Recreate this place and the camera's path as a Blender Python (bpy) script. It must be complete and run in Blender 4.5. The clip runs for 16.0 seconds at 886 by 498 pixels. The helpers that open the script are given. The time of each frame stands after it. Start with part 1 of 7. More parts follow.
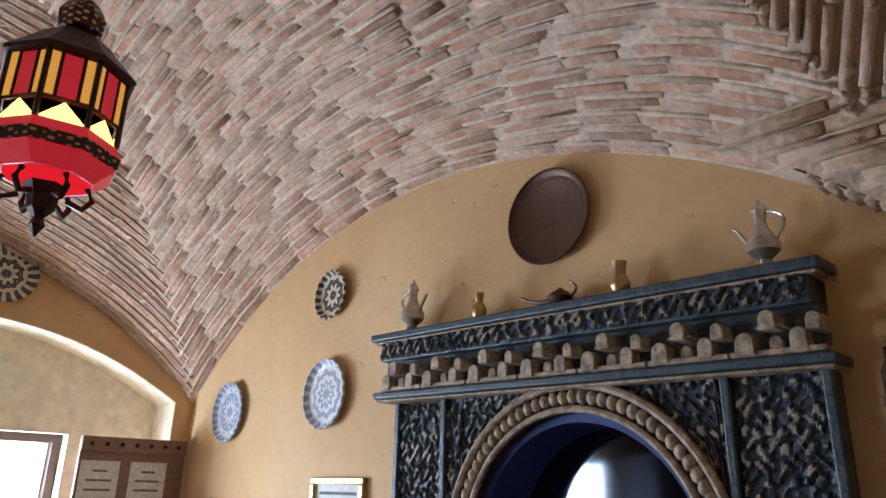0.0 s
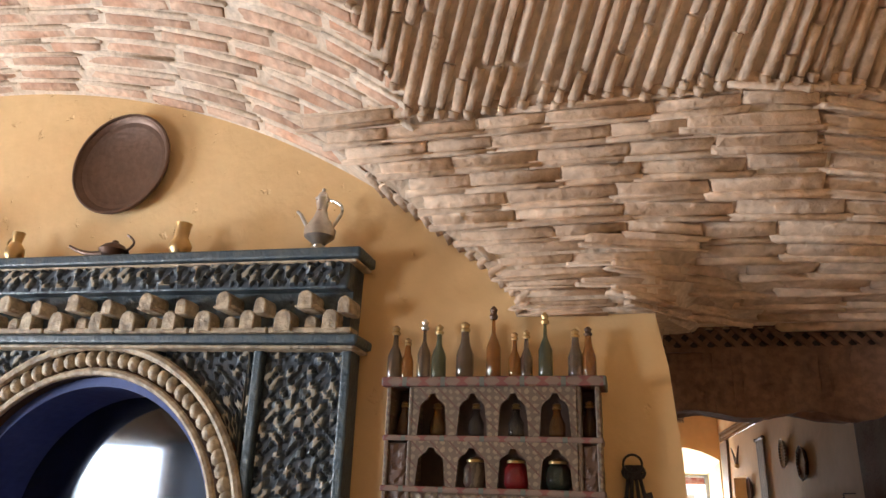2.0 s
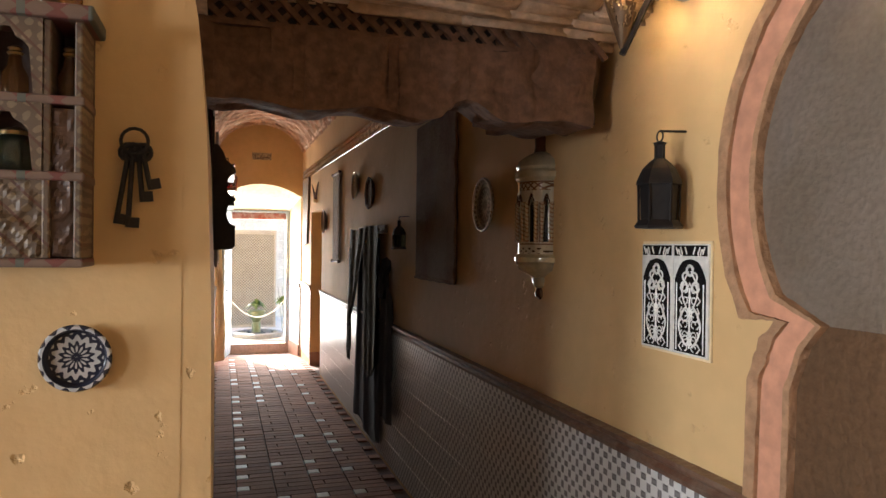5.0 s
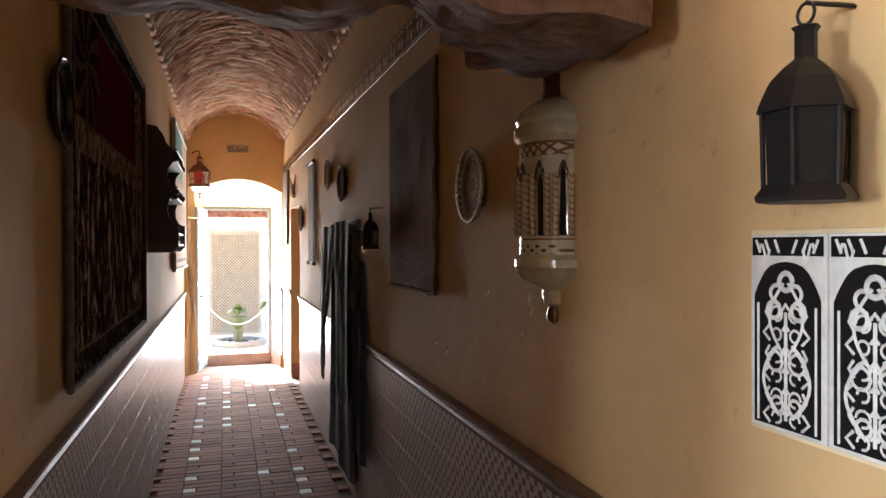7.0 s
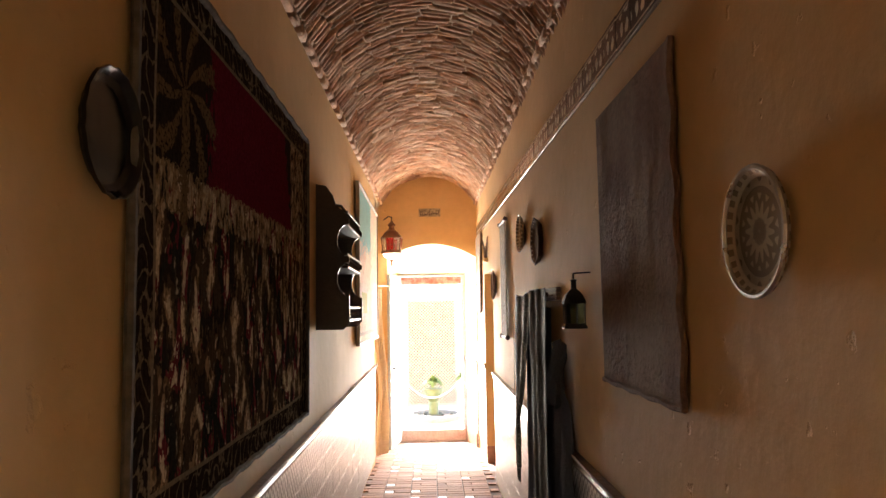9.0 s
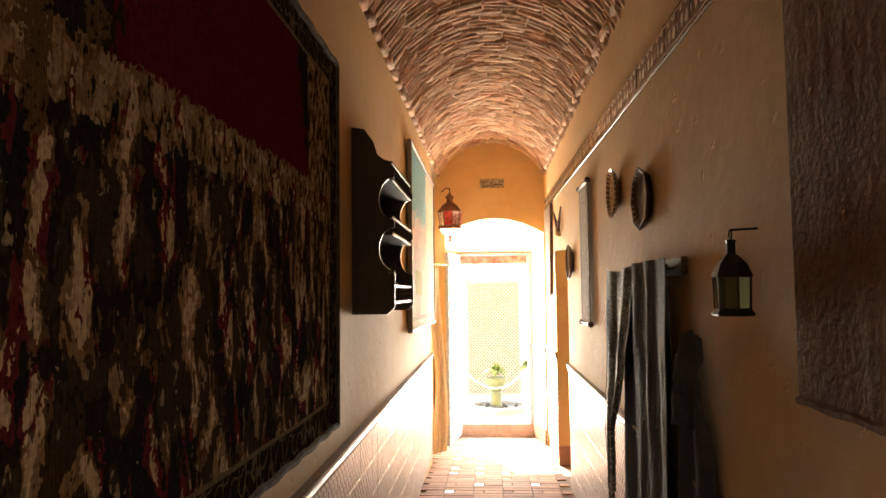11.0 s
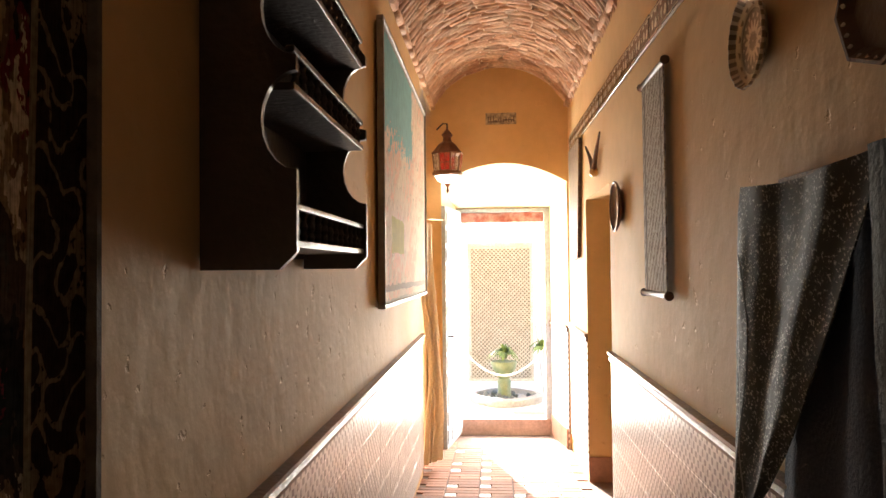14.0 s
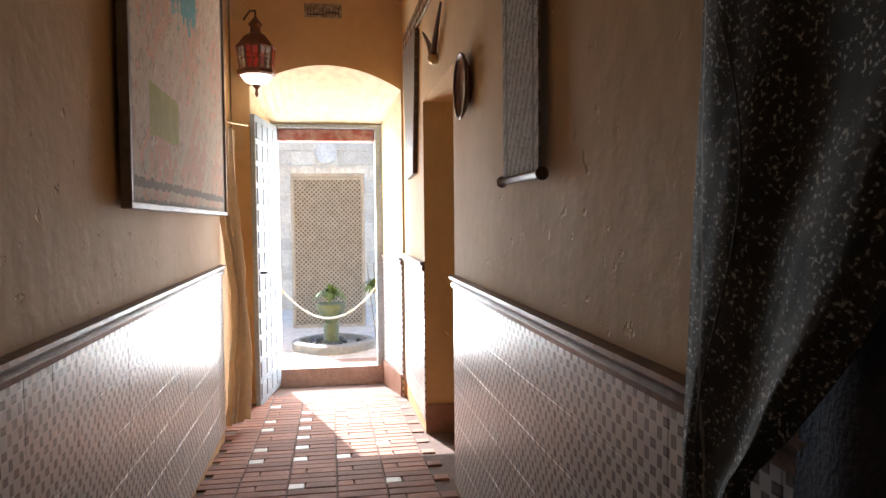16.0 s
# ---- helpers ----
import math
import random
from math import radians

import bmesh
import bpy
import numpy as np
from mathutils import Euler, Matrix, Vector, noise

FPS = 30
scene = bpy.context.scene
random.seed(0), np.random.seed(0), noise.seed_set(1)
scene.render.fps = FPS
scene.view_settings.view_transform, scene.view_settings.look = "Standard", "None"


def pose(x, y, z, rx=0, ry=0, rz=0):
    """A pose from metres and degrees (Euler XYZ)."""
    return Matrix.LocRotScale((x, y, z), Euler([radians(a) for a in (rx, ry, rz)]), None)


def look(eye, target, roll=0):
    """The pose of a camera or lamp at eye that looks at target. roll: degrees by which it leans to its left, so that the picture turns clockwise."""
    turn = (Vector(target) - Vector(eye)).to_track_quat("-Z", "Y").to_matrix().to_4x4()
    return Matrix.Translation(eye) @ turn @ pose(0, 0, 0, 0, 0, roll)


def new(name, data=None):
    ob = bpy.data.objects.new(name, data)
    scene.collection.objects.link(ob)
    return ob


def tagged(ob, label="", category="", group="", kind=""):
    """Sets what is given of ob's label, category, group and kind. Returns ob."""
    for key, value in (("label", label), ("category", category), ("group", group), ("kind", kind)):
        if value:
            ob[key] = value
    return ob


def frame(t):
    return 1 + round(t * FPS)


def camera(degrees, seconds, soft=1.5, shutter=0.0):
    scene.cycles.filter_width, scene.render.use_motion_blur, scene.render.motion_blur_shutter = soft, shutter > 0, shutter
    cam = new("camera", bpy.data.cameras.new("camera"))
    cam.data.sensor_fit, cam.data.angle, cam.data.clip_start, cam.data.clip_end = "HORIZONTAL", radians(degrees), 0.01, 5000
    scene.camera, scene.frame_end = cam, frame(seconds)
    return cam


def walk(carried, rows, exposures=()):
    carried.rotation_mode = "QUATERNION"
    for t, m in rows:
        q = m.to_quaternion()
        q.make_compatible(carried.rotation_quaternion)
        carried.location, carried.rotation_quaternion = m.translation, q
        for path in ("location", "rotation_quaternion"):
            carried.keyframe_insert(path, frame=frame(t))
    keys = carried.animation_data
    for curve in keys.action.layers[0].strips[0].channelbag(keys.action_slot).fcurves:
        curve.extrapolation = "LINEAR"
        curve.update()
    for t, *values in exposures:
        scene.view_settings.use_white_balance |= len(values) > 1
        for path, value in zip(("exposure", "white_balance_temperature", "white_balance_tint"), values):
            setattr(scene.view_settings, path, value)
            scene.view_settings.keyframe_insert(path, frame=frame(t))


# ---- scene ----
cam = camera(64.3, 16.0)
PATH = [
    (0, (0.276, 0.38, 1.666), (-1.097, 1.683, 2.313), 1.3),
    (0.5, (0.298, 0.366, 1.662), (-0.89, 1.836, 2.318), 1.2),
    (1, (0.341, 0.427, 1.639), (-0.663, 2.021, 2.311), 1.7),
    (1.5, (0.373, 0.479, 1.62), (-0.402, 2.193, 2.299), 2.0),
    (2, (0.39, 0.51, 1.605), (-0.087, 2.335, 2.269), 2.0),
    (2.5, (0.391, 0.515, 1.584), (0.284, 2.41, 2.216), 1.5),
    (3, (0.494, 0.582, 1.601), (0.647, 2.502, 2.137), 1.7),
    (3.5, (0.523, 0.627, 1.587), (0.876, 2.545, 2.032), 1.7),
    (4, (0.523, 0.726, 1.558), (0.992, 2.644, 1.877), 1.4),
    (4.5, (0.524, 0.863, 1.53), (1.061, 2.784, 1.673), 1.0),
    (5, (0.549, 1.008, 1.518), (1.147, 2.917, 1.512), 0.7),
    (5.2, (0.583, 1.078, 1.513), (1.204, 2.979, 1.471), 0.8),
    (7.3, (0.966, 1.968, 1.52), (1.546, 3.882, 1.527), -0.6),
    (7.5, (1.011, 2.06, 1.52), (1.57, 3.98, 1.55), -0.7),
    (8, (1.132, 2.287, 1.547), (1.561, 4.236, 1.667), -0.9),
    (8.5, (1.133, 2.478, 1.562), (1.351, 4.458, 1.73), -1.0),
    (9, (1.069, 2.69, 1.578), (1.108, 4.683, 1.748), -0.9),
    (9.5, (1.045, 2.907, 1.575), (0.989, 4.899, 1.74), -0.7),
    (11.8, (1.023, 4.026, 1.558), (0.891, 6.019, 1.661), -0.7),
    (12, (1.037, 4.149, 1.558), (0.906, 6.142, 1.658), -0.7),
    (12.5, (1.037, 4.361, 1.538), (0.904, 6.354, 1.638), -0.7),
    (13, (0.982, 4.649, 1.514), (0.836, 6.642, 1.602), -0.6),
    (13.5, (0.966, 4.905, 1.487), (0.821, 6.898, 1.559), -0.6),
    (14, (0.989, 5.224, 1.479), (0.849, 7.218, 1.53), -0.6),
    (14.5, (1.031, 5.425, 1.472), (0.898, 7.421, 1.512), -0.6),
    (15, (1.031, 5.628, 1.434), (0.936, 7.626, 1.429), -0.8),
    (15.5, (1.039, 5.877, 1.351), (1.076, 7.876, 1.294), -0.4),
    (16, (1.092, 6.118, 1.251), (1.411, 8.091, 1.164), -0.6),
]
EXPOSURES = [
    (0.0, 1.15, 5300, 10), (0.5, 1.35, 5150, 10), (1.0, 1.5, 5300, 10), (1.5, 1.8, 5700, 10), (2.0, 2.35, 6050, 10), (2.5, 2.55, 6400, 10), (3.0, 2.6, 6150, 10), (3.5, 2.2, 6450, 10), (4.5, 2.05, 6550, 10), (5.0, 2.1, 6350, 10), (7.5, 2.75, 5900, 10),
    (8.5, 3.3, 6150, 10), (9.0, 3.45, 6750, 10), (9.5, 3.45, 7300, 10), (12.0, 3.45, 7900, 10), (13.0, 3.3, 7800, 10), (14.0, 2.9, 6900, 10), (14.5, 2.75, 6600, 10), (15.0, 2.6, 6350, 10), (15.5, 2.5, 6050, 10), (16.0, 1.65, 5900, 10),
]
walk(cam, [(t, look(eye, target, roll)) for t, eye, target, roll in PATH], EXPOSURES)

# ---- world, sun, window light ----
world = bpy.data.worlds.new("world")
scene.world = world
world.use_nodes = True
wn = world.node_tree.nodes
sky = wn.new("ShaderNodeTexSky")
sky.sky_type, sky.sun_disc = "NISHITA", False
sky.sun_elevation, sky.sun_rotation = radians(38.6), radians(-13.5)
world.node_tree.links.new(sky.outputs[0], wn["Background"].inputs[0])
wn["Background"].inputs[1].default_value = 0.15

sun_data = bpy.data.lights.new("sun", "SUN")
sun_data.energy, sun_data.angle, sun_data.color = 5.0, radians(0.5), (1.0, 0.95, 0.87)
sun = new("sun", sun_data)
sun.matrix_world = look((0, 0, 6), (0.24, -1.0, 5.18))


def area_lamp(name, eye, target, width, height, power, colour):
    data = bpy.data.lights.new(name, "AREA")
    data.shape, data.size, data.size_y = "RECTANGLE", width, height
    data.energy, data.color = power, colour
    ob = new(name, data)
    ob.matrix_world = look(eye, target)
    return ob


def point_lamp(name, place, power, colour, radius):
    data = bpy.data.lights.new(name, "POINT")
    data.energy, data.color, data.shadow_soft_size = power, colour, radius
    ob = new(name, data)
    ob.location = place
    return ob


DAY = (0.92, 0.96, 1.0)
area_lamp("window_light_west", (-4.52, 1.0, 1.42), (0.0, 0.9, 1.5), 1.35, 1.0, 45, DAY)
area_lamp("window_light_southwest", (-4.22, -1.3, 1.45), (0.9, 2.6, 1.5), 0.8, 1.0, 18, DAY)
area_lamp("door_light", (1.085, 12.24, 1.0), (1.08, 5.0, 0.9), 0.76, 1.85, 21, (1.0, 0.97, 0.92))

# ---- materials ----


def mat(name, colour, rough=0.7, metal=0.0, second=None, scale=6.0, amount=0.5, bump=0.15, bump_scale=40.0, island=0.0, obj_random=0.0, coat=0.0, grain=0.14):
    """A surface with broad stains, fine grain and relief; island/obj_random: how far pieces differ."""
    m = bpy.data.materials.new(name)
    m.use_nodes = True
    t = m.node_tree
    N, L = t.nodes, t.links
    b = N["Principled BSDF"]
    co = N.new("ShaderNodeTexCoord")
    geo = N.new("ShaderNodeNewGeometry")
    n1 = N.new("ShaderNodeTexNoise")
    n1.inputs["Scale"].default_value, n1.inputs["Detail"].default_value = scale, 6
    L.new(geo.outputs["Position"], n1.inputs["Vector"])
    n2 = N.new("ShaderNodeTexNoise")
    n2.inputs["Scale"].default_value, n2.inputs["Detail"].default_value = bump_scale, 5
    L.new(geo.outputs["Position"], n2.inputs["Vector"])
    second = second or tuple(c * 0.7 for c in colour)
    ramp = N.new("ShaderNodeMapRange")
    ramp.inputs[1].default_value, ramp.inputs[2].default_value = 0.38, 0.64
    ramp.inputs[4].default_value = amount
    L.new(n1.outputs[0], ramp.inputs[0])
    mix = N.new("ShaderNodeMix")
    mix.data_type = "RGBA"
    mix.inputs[6].default_value, mix.inputs[7].default_value = (*colour, 1), (*second, 1)
    L.new(ramp.outputs[0], mix.inputs[0])
    out = mix.outputs[2]
    hsv = N.new("ShaderNodeHueSaturation")
    L.new(out, hsv.inputs["Color"])
    val = N.new("ShaderNodeMapRange")
    val.inputs[1].default_value, val.inputs[2].default_value = 0.3, 0.7
    val.inputs[3].default_value, val.inputs[4].default_value = 1 - grain, 1 + grain
    L.new(n2.outputs[0], val.inputs[0])
    vout = val.outputs[0]
    if island or obj_random:
        spread = island or obj_random
        r = N.new("ShaderNodeMapRange")
        r.inputs[3].default_value, r.inputs[4].default_value = 1 - spread, 1 + spread
        if island:
            L.new(geo.outputs["Random Per Island"], r.inputs[0])
        else:
            oi = N.new("ShaderNodeObjectInfo")
            L.new(oi.outputs["Random"], r.inputs[0])
        mul = N.new("ShaderNodeMath")
        mul.operation = "MULTIPLY"
        L.new(vout, mul.inputs[0])
        L.new(r.outputs[0], mul.inputs[1])
        vout = mul.outputs[0]
    L.new(vout, hsv.inputs["Value"])
    L.new(hsv.outputs[0], b.inputs["Base Color"])
    rr = N.new("ShaderNodeMapRange")
    rr.inputs[3].default_value, rr.inputs[4].default_value = max(0.03, rough - 0.1), min(1, rough + 0.1)
    L.new(n1.outputs[0], rr.inputs[0])
    L.new(rr.outputs[0], b.inputs["Roughness"])
    b.inputs["Metallic"].default_value = metal
    b.inputs["Coat Weight"].default_value = coat
    if bump:
        bp = N.new("ShaderNodeBump")
        bp.inputs["Strength"].default_value, bp.inputs["Distance"].default_value = bump, 0.01
        L.new(n2.outputs[0], bp.inputs["Height"])
        L.new(bp.outputs[0], b.inputs["Normal"])
    return m


def glow(name, colour, strength):
    m = bpy.data.materials.new(name)
    m.use_nodes = True
    b = m.node_tree.nodes["Principled BSDF"]
    b.inputs["Base Color"].default_value = (*colour, 1)
    b.inputs["Emission Color"].default_value = (*colour, 1)
    b.inputs["Emission Strength"].default_value = strength
    return m


PLASTER = mat("ochre plaster", (0.71, 0.485, 0.235), 0.75, second=(0.61, 0.385, 0.17), scale=1.3, amount=0.7, bump=0.4, bump_scale=14, grain=0.035)
pt = PLASTER.node_tree
pits = pt.nodes.new("ShaderNodeTexNoise")
pits.inputs["Scale"].default_value, pits.inputs["Detail"].default_value = 17, 6
pit_range = pt.nodes.new("ShaderNodeMapRange")
for k, v in enumerate((0.66, 0.76, 1.0, 0.0)):
    pit_range.inputs[k + 1].default_value = v
pit_bump = pt.nodes.new("ShaderNodeBump")
pit_bump.inputs["Strength"].default_value, pit_bump.inputs["Distance"].default_value = 0.55, 0.012
first_bump = [q for q in pt.nodes if q.type == "BUMP" and q != pit_bump][0]
pt.links.new(pt.nodes["Geometry"].outputs["Position"], pits.inputs["Vector"])
pt.links.new(pits.outputs[0], pit_range.inputs[0])
pt.links.new(pit_range.outputs[0], pit_bump.inputs["Height"])
pt.links.new(first_bump.outputs[0], pit_bump.inputs["Normal"])
pt.links.new(pit_bump.outputs[0], pt.nodes["Principled BSDF"].inputs["Normal"])
PLASTER_PALE = mat("pale plaster", (0.80, 0.66, 0.42), 0.7, second=(0.74, 0.58, 0.34), scale=1.5, bump=0.3, bump_scale=16)
BRICK = mat("vault brick", (0.45, 0.25, 0.155), 0.9, second=(0.62, 0.47, 0.35), scale=5.5, amount=0.8, bump=1.0, bump_scale=34, island=0.22, grain=0.22)
BRICK_PALE = mat("pale vault brick", (0.53, 0.37, 0.25), 0.9, second=(0.63, 0.48, 0.35), scale=6.5, amount=0.8, bump=1.0, bump_scale=34, island=0.12, grain=0.2)
MORTAR = mat("lime mortar", (0.56, 0.43, 0.31), 0.95, second=(0.74, 0.62, 0.49), scale=4, amount=0.7, bump=1.0, bump_scale=40, grain=0.2)
WOOD_DARK = mat("dark wood", (0.10, 0.055, 0.035), 0.5, second=(0.05, 0.025, 0.018), scale=9, bump=0.3, bump_scale=60)
TERRACOTTA = mat("terracotta floor", (0.30, 0.135, 0.085), 0.8, second=(0.26, 0.12, 0.08), scale=7, bump=0.2, bump_scale=50, obj_random=0.25)
WHITE_TILE = mat("white floor tile", (0.75, 0.72, 0.66), 0.55, second=(0.6, 0.56, 0.5), scale=20, bump=0.1, obj_random=0.1)
GROUT = mat("floor grout", (0.16, 0.10, 0.08), 0.9, scale=14)
STONE = mat("bright stone", (0.80, 0.76, 0.68), 0.9, second=(0.62, 0.57, 0.5), scale=5, bump=0.6, bump_scale=18)
BLUE_TILE = mat("dark blue glazed carving", (0.032, 0.055, 0.075), 0.4, second=(0.10, 0.115, 0.11), scale=25, bump=0.4, bump_scale=90)
CREAM_CARVE = mat("cream carved plaster", (0.5, 0.4, 0.27), 0.55, second=(0.2, 0.15, 0.1), scale=28, amount=0.9, bump=0.6, bump_scale=80)

# ---- mesh helpers ----


def mesh_ob(name, bm, material, parent=None, smooth=False):
    bmesh.ops.recalc_face_normals(bm, faces=bm.faces[:])
    me = bpy.data.meshes.new(name)
    bm.to_mesh(me)
    bm.free()
    for m in material if isinstance(material, (list, tuple)) else [material]:
        me.materials.append(m)
    if smooth:
        for p in me.polygons:
            p.use_smooth = True
        me.set_sharp_from_angle(angle=radians(38))
    ob = new(name, me)
    ob.parent = parent
    return ob


def part(name, bm, material, parent, label="", smooth=False):
    ob = mesh_ob(name, bm, material, parent, smooth)
    return tagged(ob, label) if label else ob


def thing(name, label, category, place=(0, 0, 0), turn=0.0, group=""):
    ob = new(name)
    ob.matrix_world = pose(*place, 0, 0, turn)
    return tagged(ob, label, category, group)


def structure(name, bm, material, label, category, smooth=False):
    return tagged(mesh_ob(name, bm, material, None, smooth), label, category, kind="structure")


def add_box(bm, lo, hi, mi=0, m=None):
    vs = [bm.verts.new((x, y, z)) for z in (lo[2], hi[2]) for y in (lo[1], hi[1]) for x in (lo[0], hi[0])]
    if m is not None:
        for v in vs:
            v.co = m @ v.co
    for q in ((0, 2, 3, 1), (4, 5, 7, 6), (0, 1, 5, 4), (2, 6, 7, 3), (0, 4, 6, 2), (1, 3, 7, 5)):
        f = bm.faces.new([vs[i] for i in q])
        f.material_index = mi
    return vs


def box(lo, hi):
    bm = bmesh.new()
    add_box(bm, lo, hi)
    return bm


def bevel_box(lo, hi, r=0.01, seg=2):
    bm = box(lo, hi)
    bmesh.ops.bevel(bm, geom=bm.edges[:], offset=r, segments=seg, affect="EDGES", profile=0.5)
    return bm


def add_prism(bm, outline, a, b, axis="y", mi=0):
    """Extrude a 2-D outline from a to b along an axis."""
    def put(u, v, w):
        return {"y": (u, w, v), "x": (w, u, v), "z": (u, v, w)}[axis]
    lo = [bm.verts.new(put(u, v, a)) for u, v in outline]
    hi = [bm.verts.new(put(u, v, b)) for u, v in outline]
    n = len(outline)
    fs = [bm.faces.new(lo), bm.faces.new(hi[::-1])]
    for i in range(n):
        fs.append(bm.faces.new((lo[i], hi[i], hi[(i + 1) % n], lo[(i + 1) % n])))
    for f in fs:
        f.material_index = mi
    return bm


def prism(outline, a, b, axis="y"):
    return add_prism(bmesh.new(), outline, a, b, axis)


def add_strip(bm, samples, a, b, axis="y", mi=0):
    """A wall in strips: samples (u, low, high), extruded in thickness from a to b along the axis."""
    for (u0, l0, h0), (u1, l1, h1) in zip(samples, samples[1:]):
        if u1 - u0 > 1e-5:
            add_prism(bm, [(u0, l0), (u1, l1), (u1, h1), (u0, h0)], a, b, axis, mi)
    return bm


def weld(bm):
    bmesh.ops.remove_doubles(bm, verts=bm.verts[:], dist=1e-4)
    seen = {}
    for f in bm.faces[:]:
        seen.setdefault(tuple(sorted(v.index for v in f.verts)), []).append(f)
    bad = [f for fs in seen.values() if len(fs) > 1 for f in fs]
    bmesh.ops.delete(bm, geom=bad, context="FACES_ONLY")
    return bm


def lathe(profile, seg=20, squash=1.0):
    """A body of revolution about z from (radius, z) pairs."""
    bm = bmesh.new()
    rings = []
    for r, z in profile:
        rings.append([bm.verts.new((r * math.cos(2 * math.pi * k / seg), squash * r * math.sin(2 * math.pi * k / seg), z)) for k in range(seg)])
    for a, b in zip(rings, rings[1:]):
        for k in range(seg):
            bm.faces.new((a[k], a[(k + 1) % seg], b[(k + 1) % seg], b[k]))
    bm.faces.new(rings[0][::-1])
    bm.faces.new(rings[-1])
    bmesh.ops.remove_doubles(bm, verts=bm.verts[:], dist=1e-5)
    return bm


def tube(points, r, seg=8, taper=1.0):
    """A round bar along points."""
    bm = bmesh.new()
    rings, n = [], len(points)
    for i, p in enumerate(points):
        p = Vector(p)
        d = (Vector(points[min(i + 1, n - 1)]) - Vector(points[max(i - 1, 0)])).normalized()
        q = d.to_track_quat("Z", "Y")
        rr = r * (1 + (taper - 1) * i / max(1, n - 1))
        rings.append([bm.verts.new(p + q @ Vector((rr * math.cos(2 * math.pi * k / seg), rr * math.sin(2 * math.pi * k / seg), 0))) for k in range(seg)])
    for a, b in zip(rings, rings[1:]):
        for k in range(seg):
            bm.faces.new((a[k], a[(k + 1) % seg], b[(k + 1) % seg], b[k]))
    bm.faces.new(rings[0][::-1])
    bm.faces.new(rings[-1])
    return bm


def join(*bms):
    out = bmesh.new()
    for b in bms:
        me = bpy.data.meshes.new("tmp")
        b.to_mesh(me)
        b.free()
        out.from_mesh(me)
        bpy.data.meshes.remove(me)
    return out


def moved(bm, m):
    bmesh.ops.transform(bm, matrix=m, verts=bm.verts[:])
    return bm


# ---- plan ----
NW, RW, LW, WW, SW = 2.36, 1.66, 0.46, -4.05, -4.0
PIER = 0.48
LINTEL_Y0, LINTEL_Y1 = 2.80, 2.965
CORR_END, DOOR_Y = 11.45, 12.1
SPRING, CROWN = 2.88, 3.24
RAIL = 0.93


def floor_z(y):
    return -0.14 * min(1.0, max(0.0, (y - 9.4) / 2.6))


def arch_a(x):
    d = min(2.1, abs(x + 1.97))
    return 0.02 + math.sqrt(2.97 ** 2 - d * d)


def shear(x):
    """How far the brickwork over the opening falls back towards the east wall."""
    return 0.58 * min(1.0, max(0.0, (x - 0.75) / 0.91)) ** 1.4


def vault(x, y):
    """Height of the room's vault and which web it is: north, east or west."""
    s, e = NW - y, x - WW
    rise = (0.55 + 0.32 * min(1.0, max(0.0, x + 1.5))) * s - 0.13 * s * s
    if e < s:
        d = min(2.1, abs(y - 0.28))
        return 0.02 + math.sqrt(2.97 ** 2 - d * d) + 0.60 * e - 0.12 * e * e, "w"
    za = arch_a(x) + rise
    u = 2.16 + shear(x) - y
    if u < 0.0:
        return (2.9, "") if x > 0.1 - 1.3 * max(0, 0.22 + u) else (za, "n")
    zb = 2.50 + 1.30 * u - 0.32 * u * u
    if x > -1.2 and zb > za:
        return zb, "e"
    return za, "n"


# ---- walls ----
arch_x, arch_r, arch_z = -1.13, 0.45, 1.465
north = bmesh.new()
us = [arch_x - arch_r * math.cos(math.pi * k / 24) for k in range(25)]


def niche_low(u):
    return arch_z + math.sqrt(max(0, arch_r ** 2 - (u - arch_x) ** 2)) if abs(u - arch_x) <= arch_r else 0.0


add_box(north, (arch_x - arch_r, 2.58, 0), (arch_x + arch_r, 2.949, 2.0))
add_strip(north, [(-4.6, 0, 3.9), (us[0], 0, 3.9)], NW, 2.95)
add_strip(north, [(u, max(arch_z, niche_low(u)), 3.9) for u in us], NW, 2.95)
add_strip(north, [(us[-1], 0, 3.9), (PIER, 0, 3.9)], NW, 2.95)
weld(north)
add_prism(north, [(PIER - 0.001, 0.0), (0.531, 0.0), (0.534, 1.0), (0.531, 1.4), (0.52, 1.72), (0.503, 1.93), (PIER - 0.001, 2.07)], NW + 0.001, 2.949, "y")
structure("wall_north", north, PLASTER, "ochre plastered wall with an arched niche", "wall")

right = bmesh.new()
add_box(right, (RW, -4.4, -0.3), (RW + 0.35, 9.30, 3.9))
add_box(right, (RW, 9.30, 1.95), (RW + 0.35, 10.33, 3.9))
add_box(right, (RW, 10.33, -0.3), (RW + 0.35, 12.4, 3.9))
structure("wall_east", right, PLASTER, "long ochre plastered wall with a side doorway", "wall")

left = bmesh.new()
add_box(left, (LW - 0.3, 2.952, -0.3), (LW, 10.42, 3.9))
add_box(left, (LW - 0.4, 10.422, -0.3), (LW - 0.06, 12.4, 3.9))
structure("wall_corridor_west", left, PLASTER, "ochre plastered corridor wall, worn at the foot", "wall")

west = bmesh.new()
AY, AH = 1.10, 1.15


def recess_top(y):
    k = (y - AY) / AH
    return 2.50 - 0.36 * k * k


